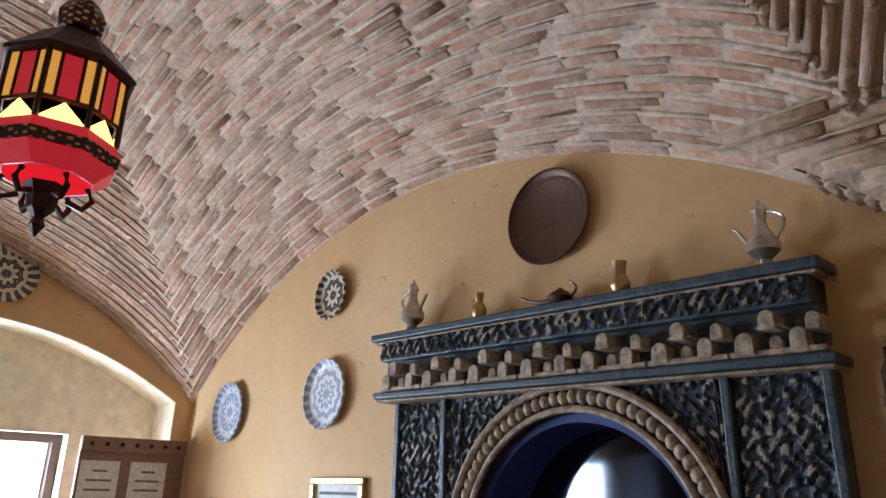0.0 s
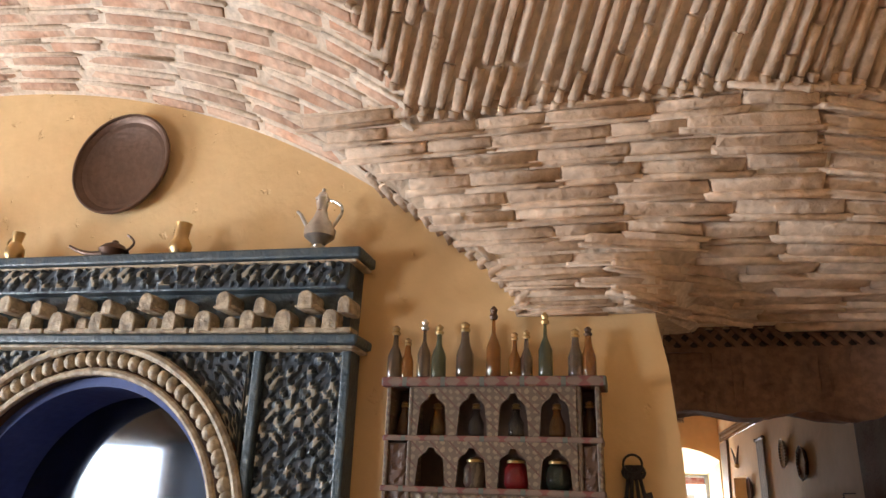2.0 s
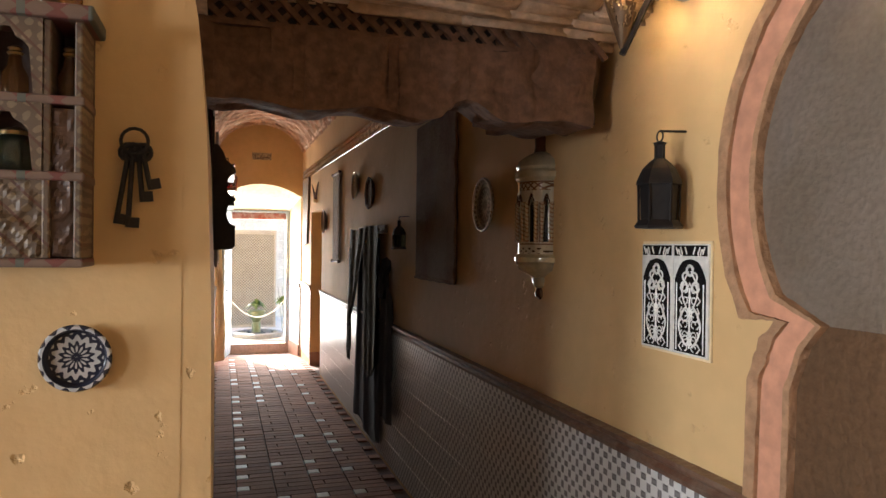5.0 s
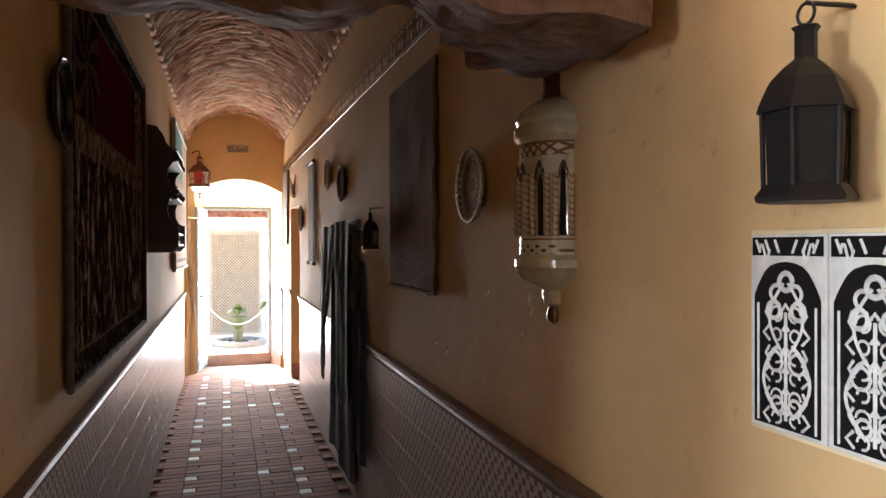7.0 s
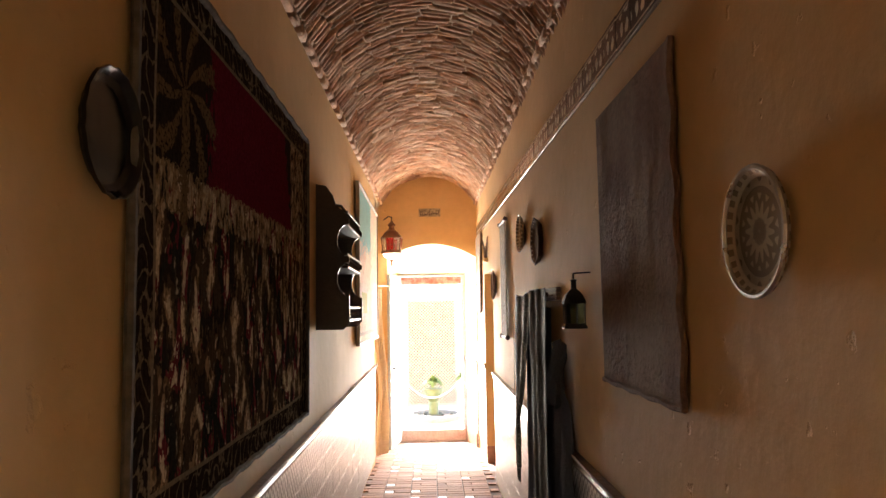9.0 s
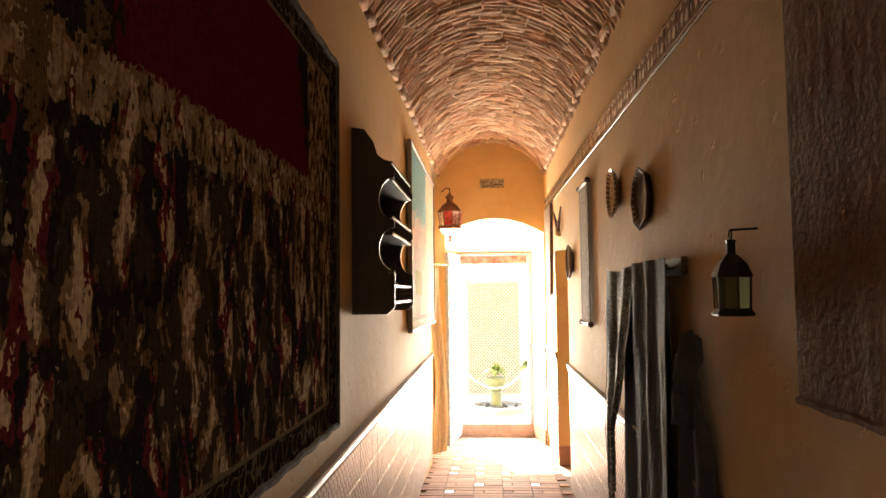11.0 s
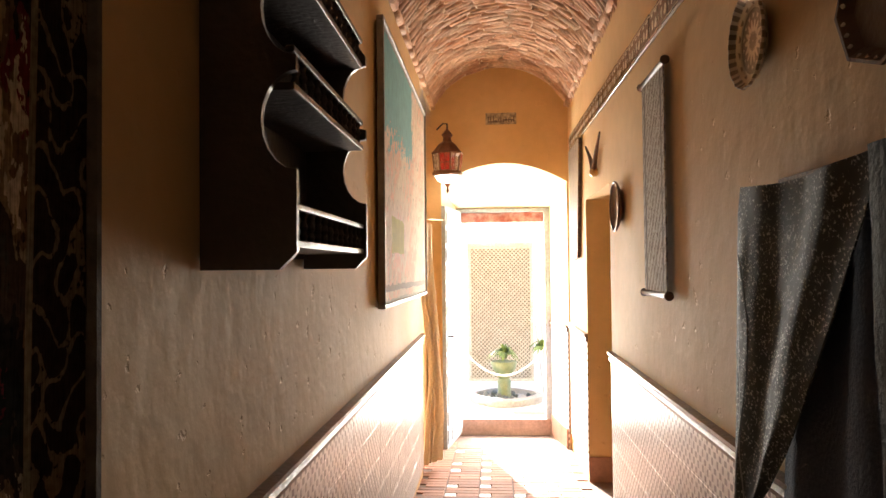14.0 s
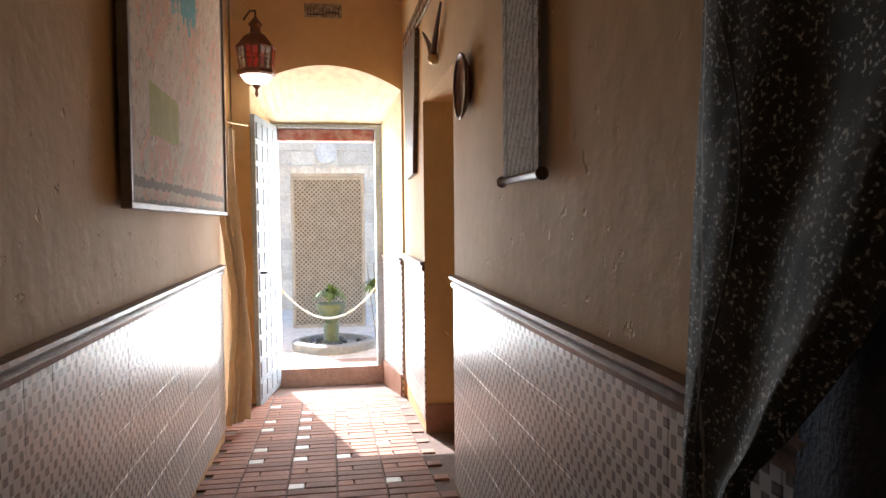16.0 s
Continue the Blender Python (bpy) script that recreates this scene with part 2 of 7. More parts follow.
wy = [AY - AH + 2 * AH * i / 24 for i in range(25)]
W2 = (-1.9, -0.7, 0.9, 2.0)
add_box(west, (WW - 0.3, SW - 0.4, -0.1), (WW, W2[0], 3.9))
add_box(west, (WW - 0.3, W2[0], -0.1), (WW, W2[1], W2[2]))
add_box(west, (WW - 0.3, W2[0], W2[3]), (WW, W2[1], 3.9))
add_box(west, (WW - 0.3, W2[1], -0.1), (WW, AY - AH, 3.9))
add_box(west, (WW - 0.3, AY + AH, -0.1), (WW, 2.95, 3.9))
add_box(west, (WW - 0.3, AY - AH, -0.1), (WW, AY + AH, 0.86))
add_strip(west, [(y, recess_top(y), 3.9) for y in wy], WW - 0.3, WW, "x")
structure("wall_west", west, PLASTER, "ochre plastered wall with an arched window recess", "wall")
recess = bmesh.new()
WIN = (0.28, 1.76, 0.88, 1.93)
for lo, hi in (((WW - 0.5, AY - AH - 0.1, 0.5), (WW - 0.301, WIN[0], 2.6)), ((WW - 0.5, WIN[1], 0.5), (WW - 0.301, AY + AH + 0.1, 2.6)), ((WW - 0.5, WIN[0], 0.5), (WW - 0.301, WIN[1], WIN[2])), ((WW - 0.5, WIN[0], WIN[3]), (WW - 0.301, WIN[1], 2.6))):
    add_box(recess, lo, hi)
# recess plaster: the window's brightness is put into this paler colour
PLASTER_LIT = mat("whitewashed plaster", (0.86, 0.79, 0.62), 0.8, second=(0.78, 0.69, 0.50), scale=2, bump=0.3, bump_scale=16)
structure("wall_west_recess", recess, PLASTER_LIT, "plastered back of the window recess, coloured bright as if window-lit", "wall")
# thin liner added under the arch to carry the brightened plaster colour
lining = bmesh.new()
add_strip(lining, [(y, recess_top(y) - 0.006, recess_top(y) - 0.001) for y in wy], WW - 0.30, WW - 0.004, "x")
for y in (AY - AH + 0.003, AY + AH - 0.003):
    add_box(lining, (WW - 0.30, y - 0.0025, 0.862), (WW - 0.004, y + 0.0025, recess_top(y) - 0.007))
structure("window_recess_soffit", lining, PLASTER_LIT, "plastered soffit of the window recess, coloured bright as if window-lit", "soffit")
win = bmesh.new()
for lo, hi in (((WW - 0.48, WIN[0], WIN[3] - 0.05), (WW - 0.40, WIN[1], WIN[3])), ((WW - 0.48, WIN[0], WIN[2]), (WW - 0.40, WIN[1], WIN[2] + 0.05)), ((WW - 0.48, WIN[0], WIN[2] + 0.05), (WW - 0.40, WIN[0] + 0.05, WIN[3] - 0.05)), ((WW - 0.48, WIN[1] - 0.05, WIN[2] + 0.05), (WW - 0.40, WIN[1], WIN[3] - 0.05))):
    add_box(win, lo, hi)
structure("window_1", win, WOOD_DARK, "dark wooden window frame in the recess", "window")
win = bmesh.new()
for lo, hi in (((WW - 0.27, W2[0], W2[3] - 0.05), (WW - 0.21, W2[1], W2[3])), ((WW - 0.27, W2[0], W2[2]), (WW - 0.21, W2[1], W2[2] + 0.05)), ((WW - 0.27, W2[0], W2[2] + 0.05), (WW - 0.21, W2[0] + 0.05, W2[3] - 0.05)), ((WW - 0.27, W2[1] - 0.05, W2[2] + 0.05), (WW - 0.21, W2[1], W2[3] - 0.05))):
    add_box(win, lo, hi)
structure("window_2", win, WOOD_DARK, "plain dark wooden window frame", "window")
south = bmesh.new()
add_box(south, (-4.4, SW - 0.35, -0.1), (2.0, SW, 3.9))
structure("wall_south", south, PLASTER_PALE, "plain pale plastered wall", "wall")

fl = bmesh.new()
for y0, y1 in ((-4.4, 9.4), (9.4, 12.3)):
    vs = [fl.verts.new(p) for p in ((-4.4, y0, floor_z(y0) - 0.012), (2.0, y0, floor_z(y0) - 0.012), (2.0, y1, floor_z(y1) - 0.012), (-4.4, y1, floor_z(y1) - 0.012))]
    fl.faces.new(vs)
weld(fl)
floor = structure("floor", fl, GROUT, "brown terracotta brick floor with small white inset tiles", "floor")


# ---- vaulted ceilings with their bricks ----


def brick_verts(c, t, b, n, L, W, H, wob):
    """Twelve corners of one worn brick: t along, b across, n out of the surface."""
    out = []
    for dn, kb, kt in ((-0.5 * H, 1.0, 1.0), (0.22 * H, 0.94, 0.985), (0.5 * H, 0.56, 0.93)):
        for db in (-1, 1):
            for dt in (-1, 1):
                out.append(c + t * (dt * L * 0.5 * kt * random.uniform(0.96, 1.04)) + b * (db * W * 0.5 * kb * random.uniform(0.84, 1.1)) + n * dn + Vector((random.uniform(-wob, wob) for _ in range(3))))
    return out


BOX_FACES = ((8, 9, 11, 10), (0, 1, 5, 4), (2, 6, 7, 3), (0, 4, 6, 2), (1, 3, 7, 5), (4, 5, 9, 8), (6, 10, 11, 7), (4, 8, 10, 6), (5, 7, 11, 9))


class Masonry:
    """Collects a mortar bed and its bricks into one mesh."""

    def __init__(self):
        self.v, self.f, self.mi = [], [], []

    def sheet(self, rows):
        base, w = len(self.v), len(rows[0])
        for r in rows:
            self.v += [tuple(p) for p in r]
        for i in range(len(rows) - 1):
            for j in range(w - 1):
                self.f.append((base + i * w + j, base + i * w + j + 1, base + (i + 1) * w + j + 1, base + (i + 1) * w + j))
                self.mi.append(0)

    def brick(self, c, t, b, n, L, W, H, wob=0.003, mi=1):
        base = len(self.v)
        self.v += [tuple(p) for p in brick_verts(c, t, b, n, L, W, H, wob)]
        for q in BOX_FACES:
            self.f.append(tuple(base + i for i in q))
            self.mi.append(mi)

    def build(self, name, label, category):
        me = bpy.data.meshes.new(name)
        me.from_pydata(self.v, [], self.f)
        me.materials.append(MORTAR)
        me.materials.append(BRICK)
        me.materials.append(BRICK_PALE)
        me.polygons.foreach_set("material_index", self.mi)
        me.polygons.foreach_set("use_smooth", [True] * len(self.f))
        me.update()
        return tagged(new(name, me), label, category, kind="structure")


room_vault = Masonry()
xs = np.linspace(WW - 0.02, RW + 0.02, 116)
ys = np.linspace(NW + 0.02, -4.05, 100)
room_vault.sheet([[(x, y, vault(x, max(y, -1.8))[0]) for x in xs] for y in ys])


ys = np.linspace(2.76, NW + 0.02, 12)
xs = np.linspace(0.9, RW + 0.02, 24)
room_vault.sheet([[(x, y, vault(x, y)[0]) for x in xs] for y in ys])


def web_point(x, y):
    return Vector((x, y, vault(x, y)[0]))


def on_web(which, x, y):
    if not WW < x < RW or vault(x, y)[1] != which:
        return False
    return y < 2.105 + shear(x) if which == "e" else y < NW


def lay_web(which, path, u_range, v_range, pitch, length):
    """Courses of bricks on one web; path(u, v) is the plan of course v."""
    v, row = v_range[0], 0
    while v < v_range[1]:
        u = u_range[0] + random.uniform(0, length * 0.5)
        while u < u_range[1]:
            L = length * random.uniform(0.6, 1.2)
            wav = v + 0.006 * math.sin(5 * u + row)
            step = 0.02
            d = web_point(*path(u + step, wav)) - web_point(*path(u, wav))
            du = L * step / max(0.01, d.length)
            if not on_web(which, *path(u, wav)):
                u += 0.012
                continue
            while du > 0.012 and not on_web(which, *path(u + du, wav)):
                du *= 0.86
            um = u + du / 2
            x, y = path(um, wav)
            if vault(x, y)[1] == which and WW < x < RW:
                p = web_point(x, y)
                d = web_point(*path(u + du, wav)) - web_point(*path(u, wav))
                if d.length < 1.6 * L:
                    t = d.normalized()
                    q = web_point(*path(um, v + 0.02)) - web_point(*path(um, v))
                    n = t.cross(q).normalized()
                    n = -n if n.z > 0 else n
                    b = n.cross(t).normalized()
                    gap = pitch * min(1.6, abs(q.dot(b)) / 0.02)
                    if which == "e":
                        room_vault.brick(p + n * random.uniform(0.0, 0.009), t, b, n, d.length, min(0.05, max(0.016, gap * 0.66)), 0.032, 0.004, 2)
                    else:
                        room_vault.brick(p + n * random.uniform(-0.003, 0.002), t, b, n, d.length * 0.93, min(0.045, max(0.014, gap * 0.60)), 0.012, 0.003)
                        room_vault.brick(p + b * (0.5 * min(0.06, gap)) + n * 0.004, t, b, n, d.length * 1.10, min(0.022, max(0.008, gap * random.uniform(0.26, 0.36))), 0.018, 0.002, 0)
            u += du
        v += pitch * random.uniform(0.93, 1.07)
        row += 1


lay_web("n", lambda u, v: (u, v), (-4.05, 0.3), (0.1, NW), 0.050, 0.34)
lay_web("e", lambda u, v: (v + 0.6 * (2.16 - u), u), (0.7, 2.74), (-2.2, RW + 0.5), 0.044, 0.36)
lay_web("w", lambda u, v: (v, u), (-1.0, NW), (WW, -2.2), 0.046, 0.24)
room_vault.build("ceiling_room", "groined vault of rough exposed bricks in lime mortar", "ceiling")

# bare brickwork over the corridor opening, rounding back to the lintel
spandrel = Masonry()
PROFILE = [(2.88, 2.13), (2.72, 2.14), (2.58, 2.17), (2.46, 2.22), (2.36, 2.29), (2.27, 2.37), (2.20, 2.45), (2.14, 2.525), (2.095, 2.605)]
PROFILE_PIER = [(2.345, 2.07), (2.34, 2.11), (2.33, 2.16), (2.32, 2.22), (2.30, 2.29), (2.25, 2.37), (2.19, 2.45), (2.14, 2.525), (2.095, 2.605)]


def profile_at(s, x):
    k = s * (len(PROFILE) - 1)
    i = min(len(PROFILE) - 2, int(k))
    f = k - i
    w = min(1.0, max(0.0, (x - PIER) / 0.14))
    mix = [tuple(p * (1 - w) + q * w for p, q in zip(PROFILE_PIER[j], PROFILE[j])) for j in (i, i + 1)]
    y, z = (p + (q - p) * f for p, q in zip(*mix))
    return y + shear(x) * s ** 1.2, z


def edge_x(z):
    """Left edge of the brickwork, along the wall arch."""
    if z < 2.09:
        return 0.12
    return min(0.12, -1.97 + math.sqrt(max(0, 2.97 ** 2 - (z - 0.02) ** 2)))


left_x = [edge_x(profile_at(s, 0.0)[1]) for s in np.linspace(0, 1, 22)]
cols = [0.0, 0.25, 0.5, 0.75, 1.0]
spandrel.sheet([[(lx + (PIER - lx) * c, *profile_at(s, 0.0)) for c in cols] + [(x, *profile_at(s, x)) for x in np.linspace(PIER + 0.01, RW + 0.01, 18)] for lx, s in zip(left_x, np.linspace(0, 1, 22))])
spandrel.sheet([[(edge_x(z) + 0.002, y, z) for y in (profile_at((z - 2.07) / 0.58, 0.0)[0], NW + 0.03)] for z in np.linspace(2.08, 2.54, 10)])
spandrel.sheet([[(x, y, 2.072) for x in (0.12, PIER + 0.03)] for y in (2.34, 2.9)])
spandrel.sheet([[(x, profile_at(0, x)[0], profile_at(0, x)[1]) for x in np.linspace(PIER - 0.01, RW + 0.01, 24)], [(x, 2.96, 2.128) for x in np.linspace(PIER - 0.01, RW + 0.01, 24)]])
COURSES = 15
for k in range(COURSES):
    s = (k + 0.5) / COURSES
    x = edge_x(profile_at(s, 0.0)[1]) + random.uniform(0.0, 0.06)
    while x < RW - 0.04:
        L = min(random.uniform(0.17, 0.32), RW - x)
        xm = x + L / 2
        y, z = profile_at(s, xm)
        y2, z2 = profile_at(min(1, s + 0.03), xm)
        y1, z1 = profile_at(max(0, s - 0.03), xm)
        b = Vector((0, y2 - y1, z2 - z1)).normalized()
        t = Vector((L, *(q - p for p, q in zip(profile_at(s, x), profile_at(s, min(RW, x + L)))))).normalized()
        n = t.cross(b).normalized()
        if n.z > 0 or (abs(n.z) < 0.2 and n.y > 0):
            n = -n
        course = 0.9 * math.dist((y1, z1), (y2, z2)) / (COURSES * 0.06)
        spandrel.brick(Vector((xm, y, z)) + n * (random.uniform(-0.003, 0.005) - 0.008 * max(0.0, 1 - s / 0.5)), t, b, n, L * 1.0, min(0.06, course * 0.80), 0.022, 0.004, 2)
        if random.random() < 0.9:
            spandrel.brick(Vector((xm, y, z)) - b * (0.5 * min(0.07, course)) + n * random.uniform(0.002, 0.010), t, b, n, L * 1.15, min(0.018, course * random.uniform(0.30, 0.45)), 0.032, 0.004, 2)
        x += L
for k in range(15):
    z = 2.09 + k * 0.027
    y = profile_at((z - 2.07) / 0.58, 0.0)[0]
    spandrel.brick(Vector((edge_x(z) + 0.018, (y + NW) / 2, z)), Vector((0, 1, 0)), Vector((-0.5, 0, 0.85)).normalized(), Vector((-0.85, 0, -0.5)).normalized(), NW - y + 0.03, 0.018, 0.05, 0.003, 2)
spandrel.build("wall_brick_spandrel", "bare horizontal brickwork above the corridor opening", "brickwork")

corr_vault = Masonry()
cx, half = (LW + RW) / 2, (RW - LW) / 2
cr = (half ** 2 + (CROWN - SPRING) ** 2) / (2 * (CROWN - SPRING))
ca = math.asin(half / cr)


def barrel(a, y):
    return Vector((cx + cr * math.sin(a), y, CROWN - cr + cr * math.cos(a)))


corr_vault.sheet([[barrel(ca * (-1.03 + 2.06 * k / 24), y) for k in range(25)] for y in (2.9, 5, 7, 9, CORR_END + 0.1)])
y = 3.0
while y < CORR_END - 0.03:
    a = -ca + random.uniform(0, 0.1)
    while a < ca:
        L = random.uniform(0.12, 0.24)
        da = L / cr
        p = barrel(a + da / 2, y + random.uniform(-0.006, 0.006))
        n = Vector((-math.sin(a + da / 2), 0, -math.cos(a + da / 2)))
        t = Vector((math.cos(a + da / 2), 0, -math.sin(a + da / 2)))
        corr_vault.brick(p + n * random.uniform(0.0, 0.008), t, Vector((0, 1, 0)), n, L * 0.95, 0.036, 0.03, 0.004)
        a += da
    y += 0.052
for side in (-1, 1):
    y = 3.0
    while y < CORR_END - 0.05:
        L = random.uniform(0.16, 0.3)
        p = barrel(side * ca * 0.96, y + L / 2)
        corr_vault.brick(p + Vector((-side * 0.003, 0, -0.006)), Vector((0, 1, 0)), Vector((0, 0, 1)), Vector((-side, 0, 0)), L * 0.98, 0.05, 0.03, 0.004)
        y += L
corr_vault.build("ceiling_corridor", "shallow barrel vault of pale rough bricks", "ceiling")

# wall over the lintel, closing the corridor's head
head_wall = bmesh.new()
add_box(head_wall, (LW, 2.90, 2.12), (RW, 3.05, 3.9))
structure("wall_over_lintel", head_wall, PLASTER, "ochre plaster above the wooden lintel", "wall")

# end wall with a splayed arch, and the doorway
end = bmesh.new()
D0, D1, DTOP = 0.685, 1.485, 2.01


def end_arch(x):
    k = (x - 1.09) / 0.56
    return 2.39 - 0.175 * k * k


n = 16
lo_x, hi_x = 0.54, 1.645
outer = [(lo_x + (hi_x - lo_x) * i / n) for i in range(n + 1)]
front = [end.verts.new((x, CORR_END, end_arch(x))) for x in outer]
top = [end.verts.new((x, CORR_END, 3.9)) for x in outer]
back = [end.verts.new((D0 - 0.05 + (D1 - D0 + 0.1) * i / n, DOOR_Y, DTOP + 0.03)) for i in range(n + 1)]
reveal = bmesh.new()
rf = [reveal.verts.new(v.co) for v in front]
rb = [reveal.verts.new(v.co) for v in back]
for v in back:
    end.verts.remove(v)
for i in range(n):
    end.faces.new((front[i], front[i + 1], top[i + 1], top[i]))
    reveal.faces.new((rf[i + 1], rf[i], rb[i], rb[i + 1]))
for xo, xb, k in ((lo_x, D0 - 0.05, 0), (hi_x, D1 + 0.05, n)):
    fb, bb = reveal.verts.new((xo, CORR_END, -0.2)), reveal.verts.new((xb, DOOR_Y, -0.2))
    reveal.faces.new((rf[k], rb[k], bb, fb))
structure("door_reveal", reveal, PLASTER_PALE, "pale yellow splayed reveal of the doorway", "reveal")
add_box(end, (LW - 0.05, CORR_END, -0.2), (lo_x, CORR_END + 0.15, 3.9))
add_box(end, (hi_x, CORR_END, -0.2), (RW + 0.02, CORR_END + 0.15, 3.9))
add_box(end, (-0.1, DOOR_Y + 0.001, -0.2), (D0 - 0.002, DOOR_Y + 0.12, 3.9))
add_box(end, (D1 + 0.002, DOOR_Y + 0.001, -0.2), (2.1, DOOR_Y + 0.12, 3.9))
add_box(end, (D0 - 0.002, DOOR_Y + 0.001, DTOP + 0.03), (D1 + 0.002, DOOR_Y + 0.12, 3.9))
structure("wall_end", end, PLASTER, "ochre end wall with a splayed arched doorway", "wall")

# ---- yard beyond the door ----
yard = bmesh.new()
add_box(yard, (-200, DOOR_Y + 0.3, -0.4), (200, 400, 0.0))
structure("ground", yard, STONE, "pale sunlit stone paving of the yard", "paving")
bm = bmesh.new()
add_box(bm, (-3.0, 16.2, -0.1), (5.0, 16.6, 2.75))
structure("wall_yard", bm, STONE, "whitewashed rough stone yard wall", "wall")
bm = bmesh.new()
add_box(bm, (D0 - 0.05, DOOR_Y - 0.05, -0.3), (D1 + 0.05, DOOR_Y + 0.31, 0.012))
structure("doorstep", bm, mat("worn pink doorstep", (0.50, 0.34, 0.27), 0.85, scale=9, bump=0.3), "worn terracotta doorstep", "step")

# ---- pattern materials ----


class Sock:
    """Arithmetic on shader sockets."""

    def __init__(self, tree, out):
        self.t, self.o = tree, out

    def op(self, kind, other=None):
        n = self.t.nodes.new("ShaderNodeMath")
        n.operation = kind
        self.t.links.new(self.o, n.inputs[0])
        if isinstance(other, Sock):
            self.t.links.new(other.o, n.inputs[1])
        elif other is not None:
            n.inputs[1].default_value = other
        return Sock(self.t, n.outputs[0])

    def __add__(self, v): return self.op("ADD", v)
    def __sub__(self, v): return self.op("SUBTRACT", v)
    def __mul__(self, v): return self.op("MULTIPLY", v)
    def __truediv__(self, v): return self.op("DIVIDE", v)
    def less(self, v): return self.op("LESS_THAN", v)
    def more(self, v): return self.op("GREATER_THAN", v)
    def least(self, v): return self.op("MINIMUM", v)
    def most(self, v): return self.op("MAXIMUM", v)
    def cell(self, size): return ((self / size).op("FRACT") - 0.5).op("ABSOLUTE")


def patterned(name, paint, rough=0.4, metal=0.0, space="Object", bump=0.0, warp=0.0, wear=0.12):
    """paint(x, y, z, noise) gives (base colour, [(mask, colour), ...])."""
    m = bpy.data.materials.new(name)
    m.use_nodes = True
    t = m.node_tree
    N, L = t.nodes, t.links
    b = N["Principled BSDF"]
    if space == "Object":
        src = N.new("ShaderNodeTexCoord").outputs["Object"]
    else:
        src = N.new("ShaderNodeNewGeometry").outputs["Position"]
    sep = N.new("ShaderNodeSeparateXYZ")
    nz = N.new("ShaderNodeTexNoise")
    nz.inputs["Scale"].default_value, nz.inputs["Detail"].default_value = 22, 6
    L.new(src, nz.inputs["Vector"])
    L.new(src, sep.inputs[0])
    noise_s = Sock(t, nz.outputs[0])
    xyz = [Sock(t, o) for o in sep.outputs]
    if warp:
        xyz = [c + (noise_s - 0.5) * warp for c in xyz]
    base, layers = paint(*xyz, noise_s)
    col = None
    for mask, colour in layers:
        mix = N.new("ShaderNodeMix")
        mix.data_type = "RGBA"
        L.new(mask.o, mix.inputs[0])
        if col is None:
            mix.inputs[6].default_value = (*base, 1)
        else:
            L.new(col, mix.inputs[6])
        mix.inputs[7].default_value = (*colour, 1)
        col = mix.outputs[2]
    hsv = N.new("ShaderNodeHueSaturation")
    L.new(col, hsv.inputs["Color"])
    L.new(((noise_s - 0.5) * (wear * 5) + 1.0).o, hsv.inputs["Value"])
    L.new(hsv.outputs[0], b.inputs["Base Color"])
    b.inputs["Roughness"].default_value, b.inputs["Metallic"].default_value = rough, metal
    if bump:
        bp = N.new("ShaderNodeBump")
        bp.inputs["Strength"].default_value, bp.inputs["Distance"].default_value = bump, 0.004
        L.new((layers[0][0] + noise_s * 0.4).o, bp.inputs["Height"])
        L.new(bp.outputs[0], b.inputs["Normal"])
    return m


def rosette_paint(base, ink, petals, radius, freq=60):
    def paint(x, y, z, nz):
        r = (x * x + y * y).op("SQRT")
        ang = y.op("ARCTAN2", x)
        wave = (ang * petals).op("SINE")
        rings = (r * freq + wave * 1.3 + nz * 2.0).op("SINE")
        rim = (r / radius).more(0.86) * (ang * (petals * 2)).op("SINE").more(-0.2)
        band = ((r / radius - 0.62).op("ABSOLUTE")).less(0.05)
        core = (r / radius).less(0.2)
        return base, [(rings.more(0.15) * r.less(radius * 0.8), ink), (rim.most(band), ink), (core * wave.more(0.0), ink)]
    return paint


def inlay_paint(x, y, z, nz):
    r = (x * x + y * y).op("SQRT")
    ang = y.op("ARCTAN2", x)
    fine = (r * 420 + nz * 8).op("SINE") * (ang * 44 + nz * 5).op("SINE")
    petal = (ang * 16).op("SINE") * 0.008
    gold = ((r - 0.06 + petal).op("ABSOLUTE").less(0.006)).most((r - 0.135 + petal).op("ABSOLUTE").less(0.005))
    return (0.80, 0.79, 0.80), [(fine.more(0.25), (0.46, 0.45, 0.48)), (gold, (0.62, 0.55, 0.46)), (r.less(0.035) * fine.less(0.1), (0.5, 0.37, 0.2)), (r.more(0.155), (0.62, 0.46, 0.25))]


def weave_paint(size, light, dark):
    def paint(x, y, z, nz):
        a, b = y.cell(size), z.cell(size)
        c, d = (y + size / 2).cell(size), (z + size / 2).cell(size)
        squares = a.most(b).less(0.32).most(c.most(d).less(0.26))
        dash = (a.less(0.40) * a.more(0.34)).most(b.less(0.40) * b.more(0.34))
        return dark, [(squares, light), (dash * c.most(d).more(0.34), (0.10, 0.085, 0.08))]
    return paint


WAINSCOT = patterned("patterned glazed tile", weave_paint(0.050, (0.68, 0.66, 0.64), (0.20, 0.185, 0.18)), 0.33, space="World", bump=0.5, wear=0.06)
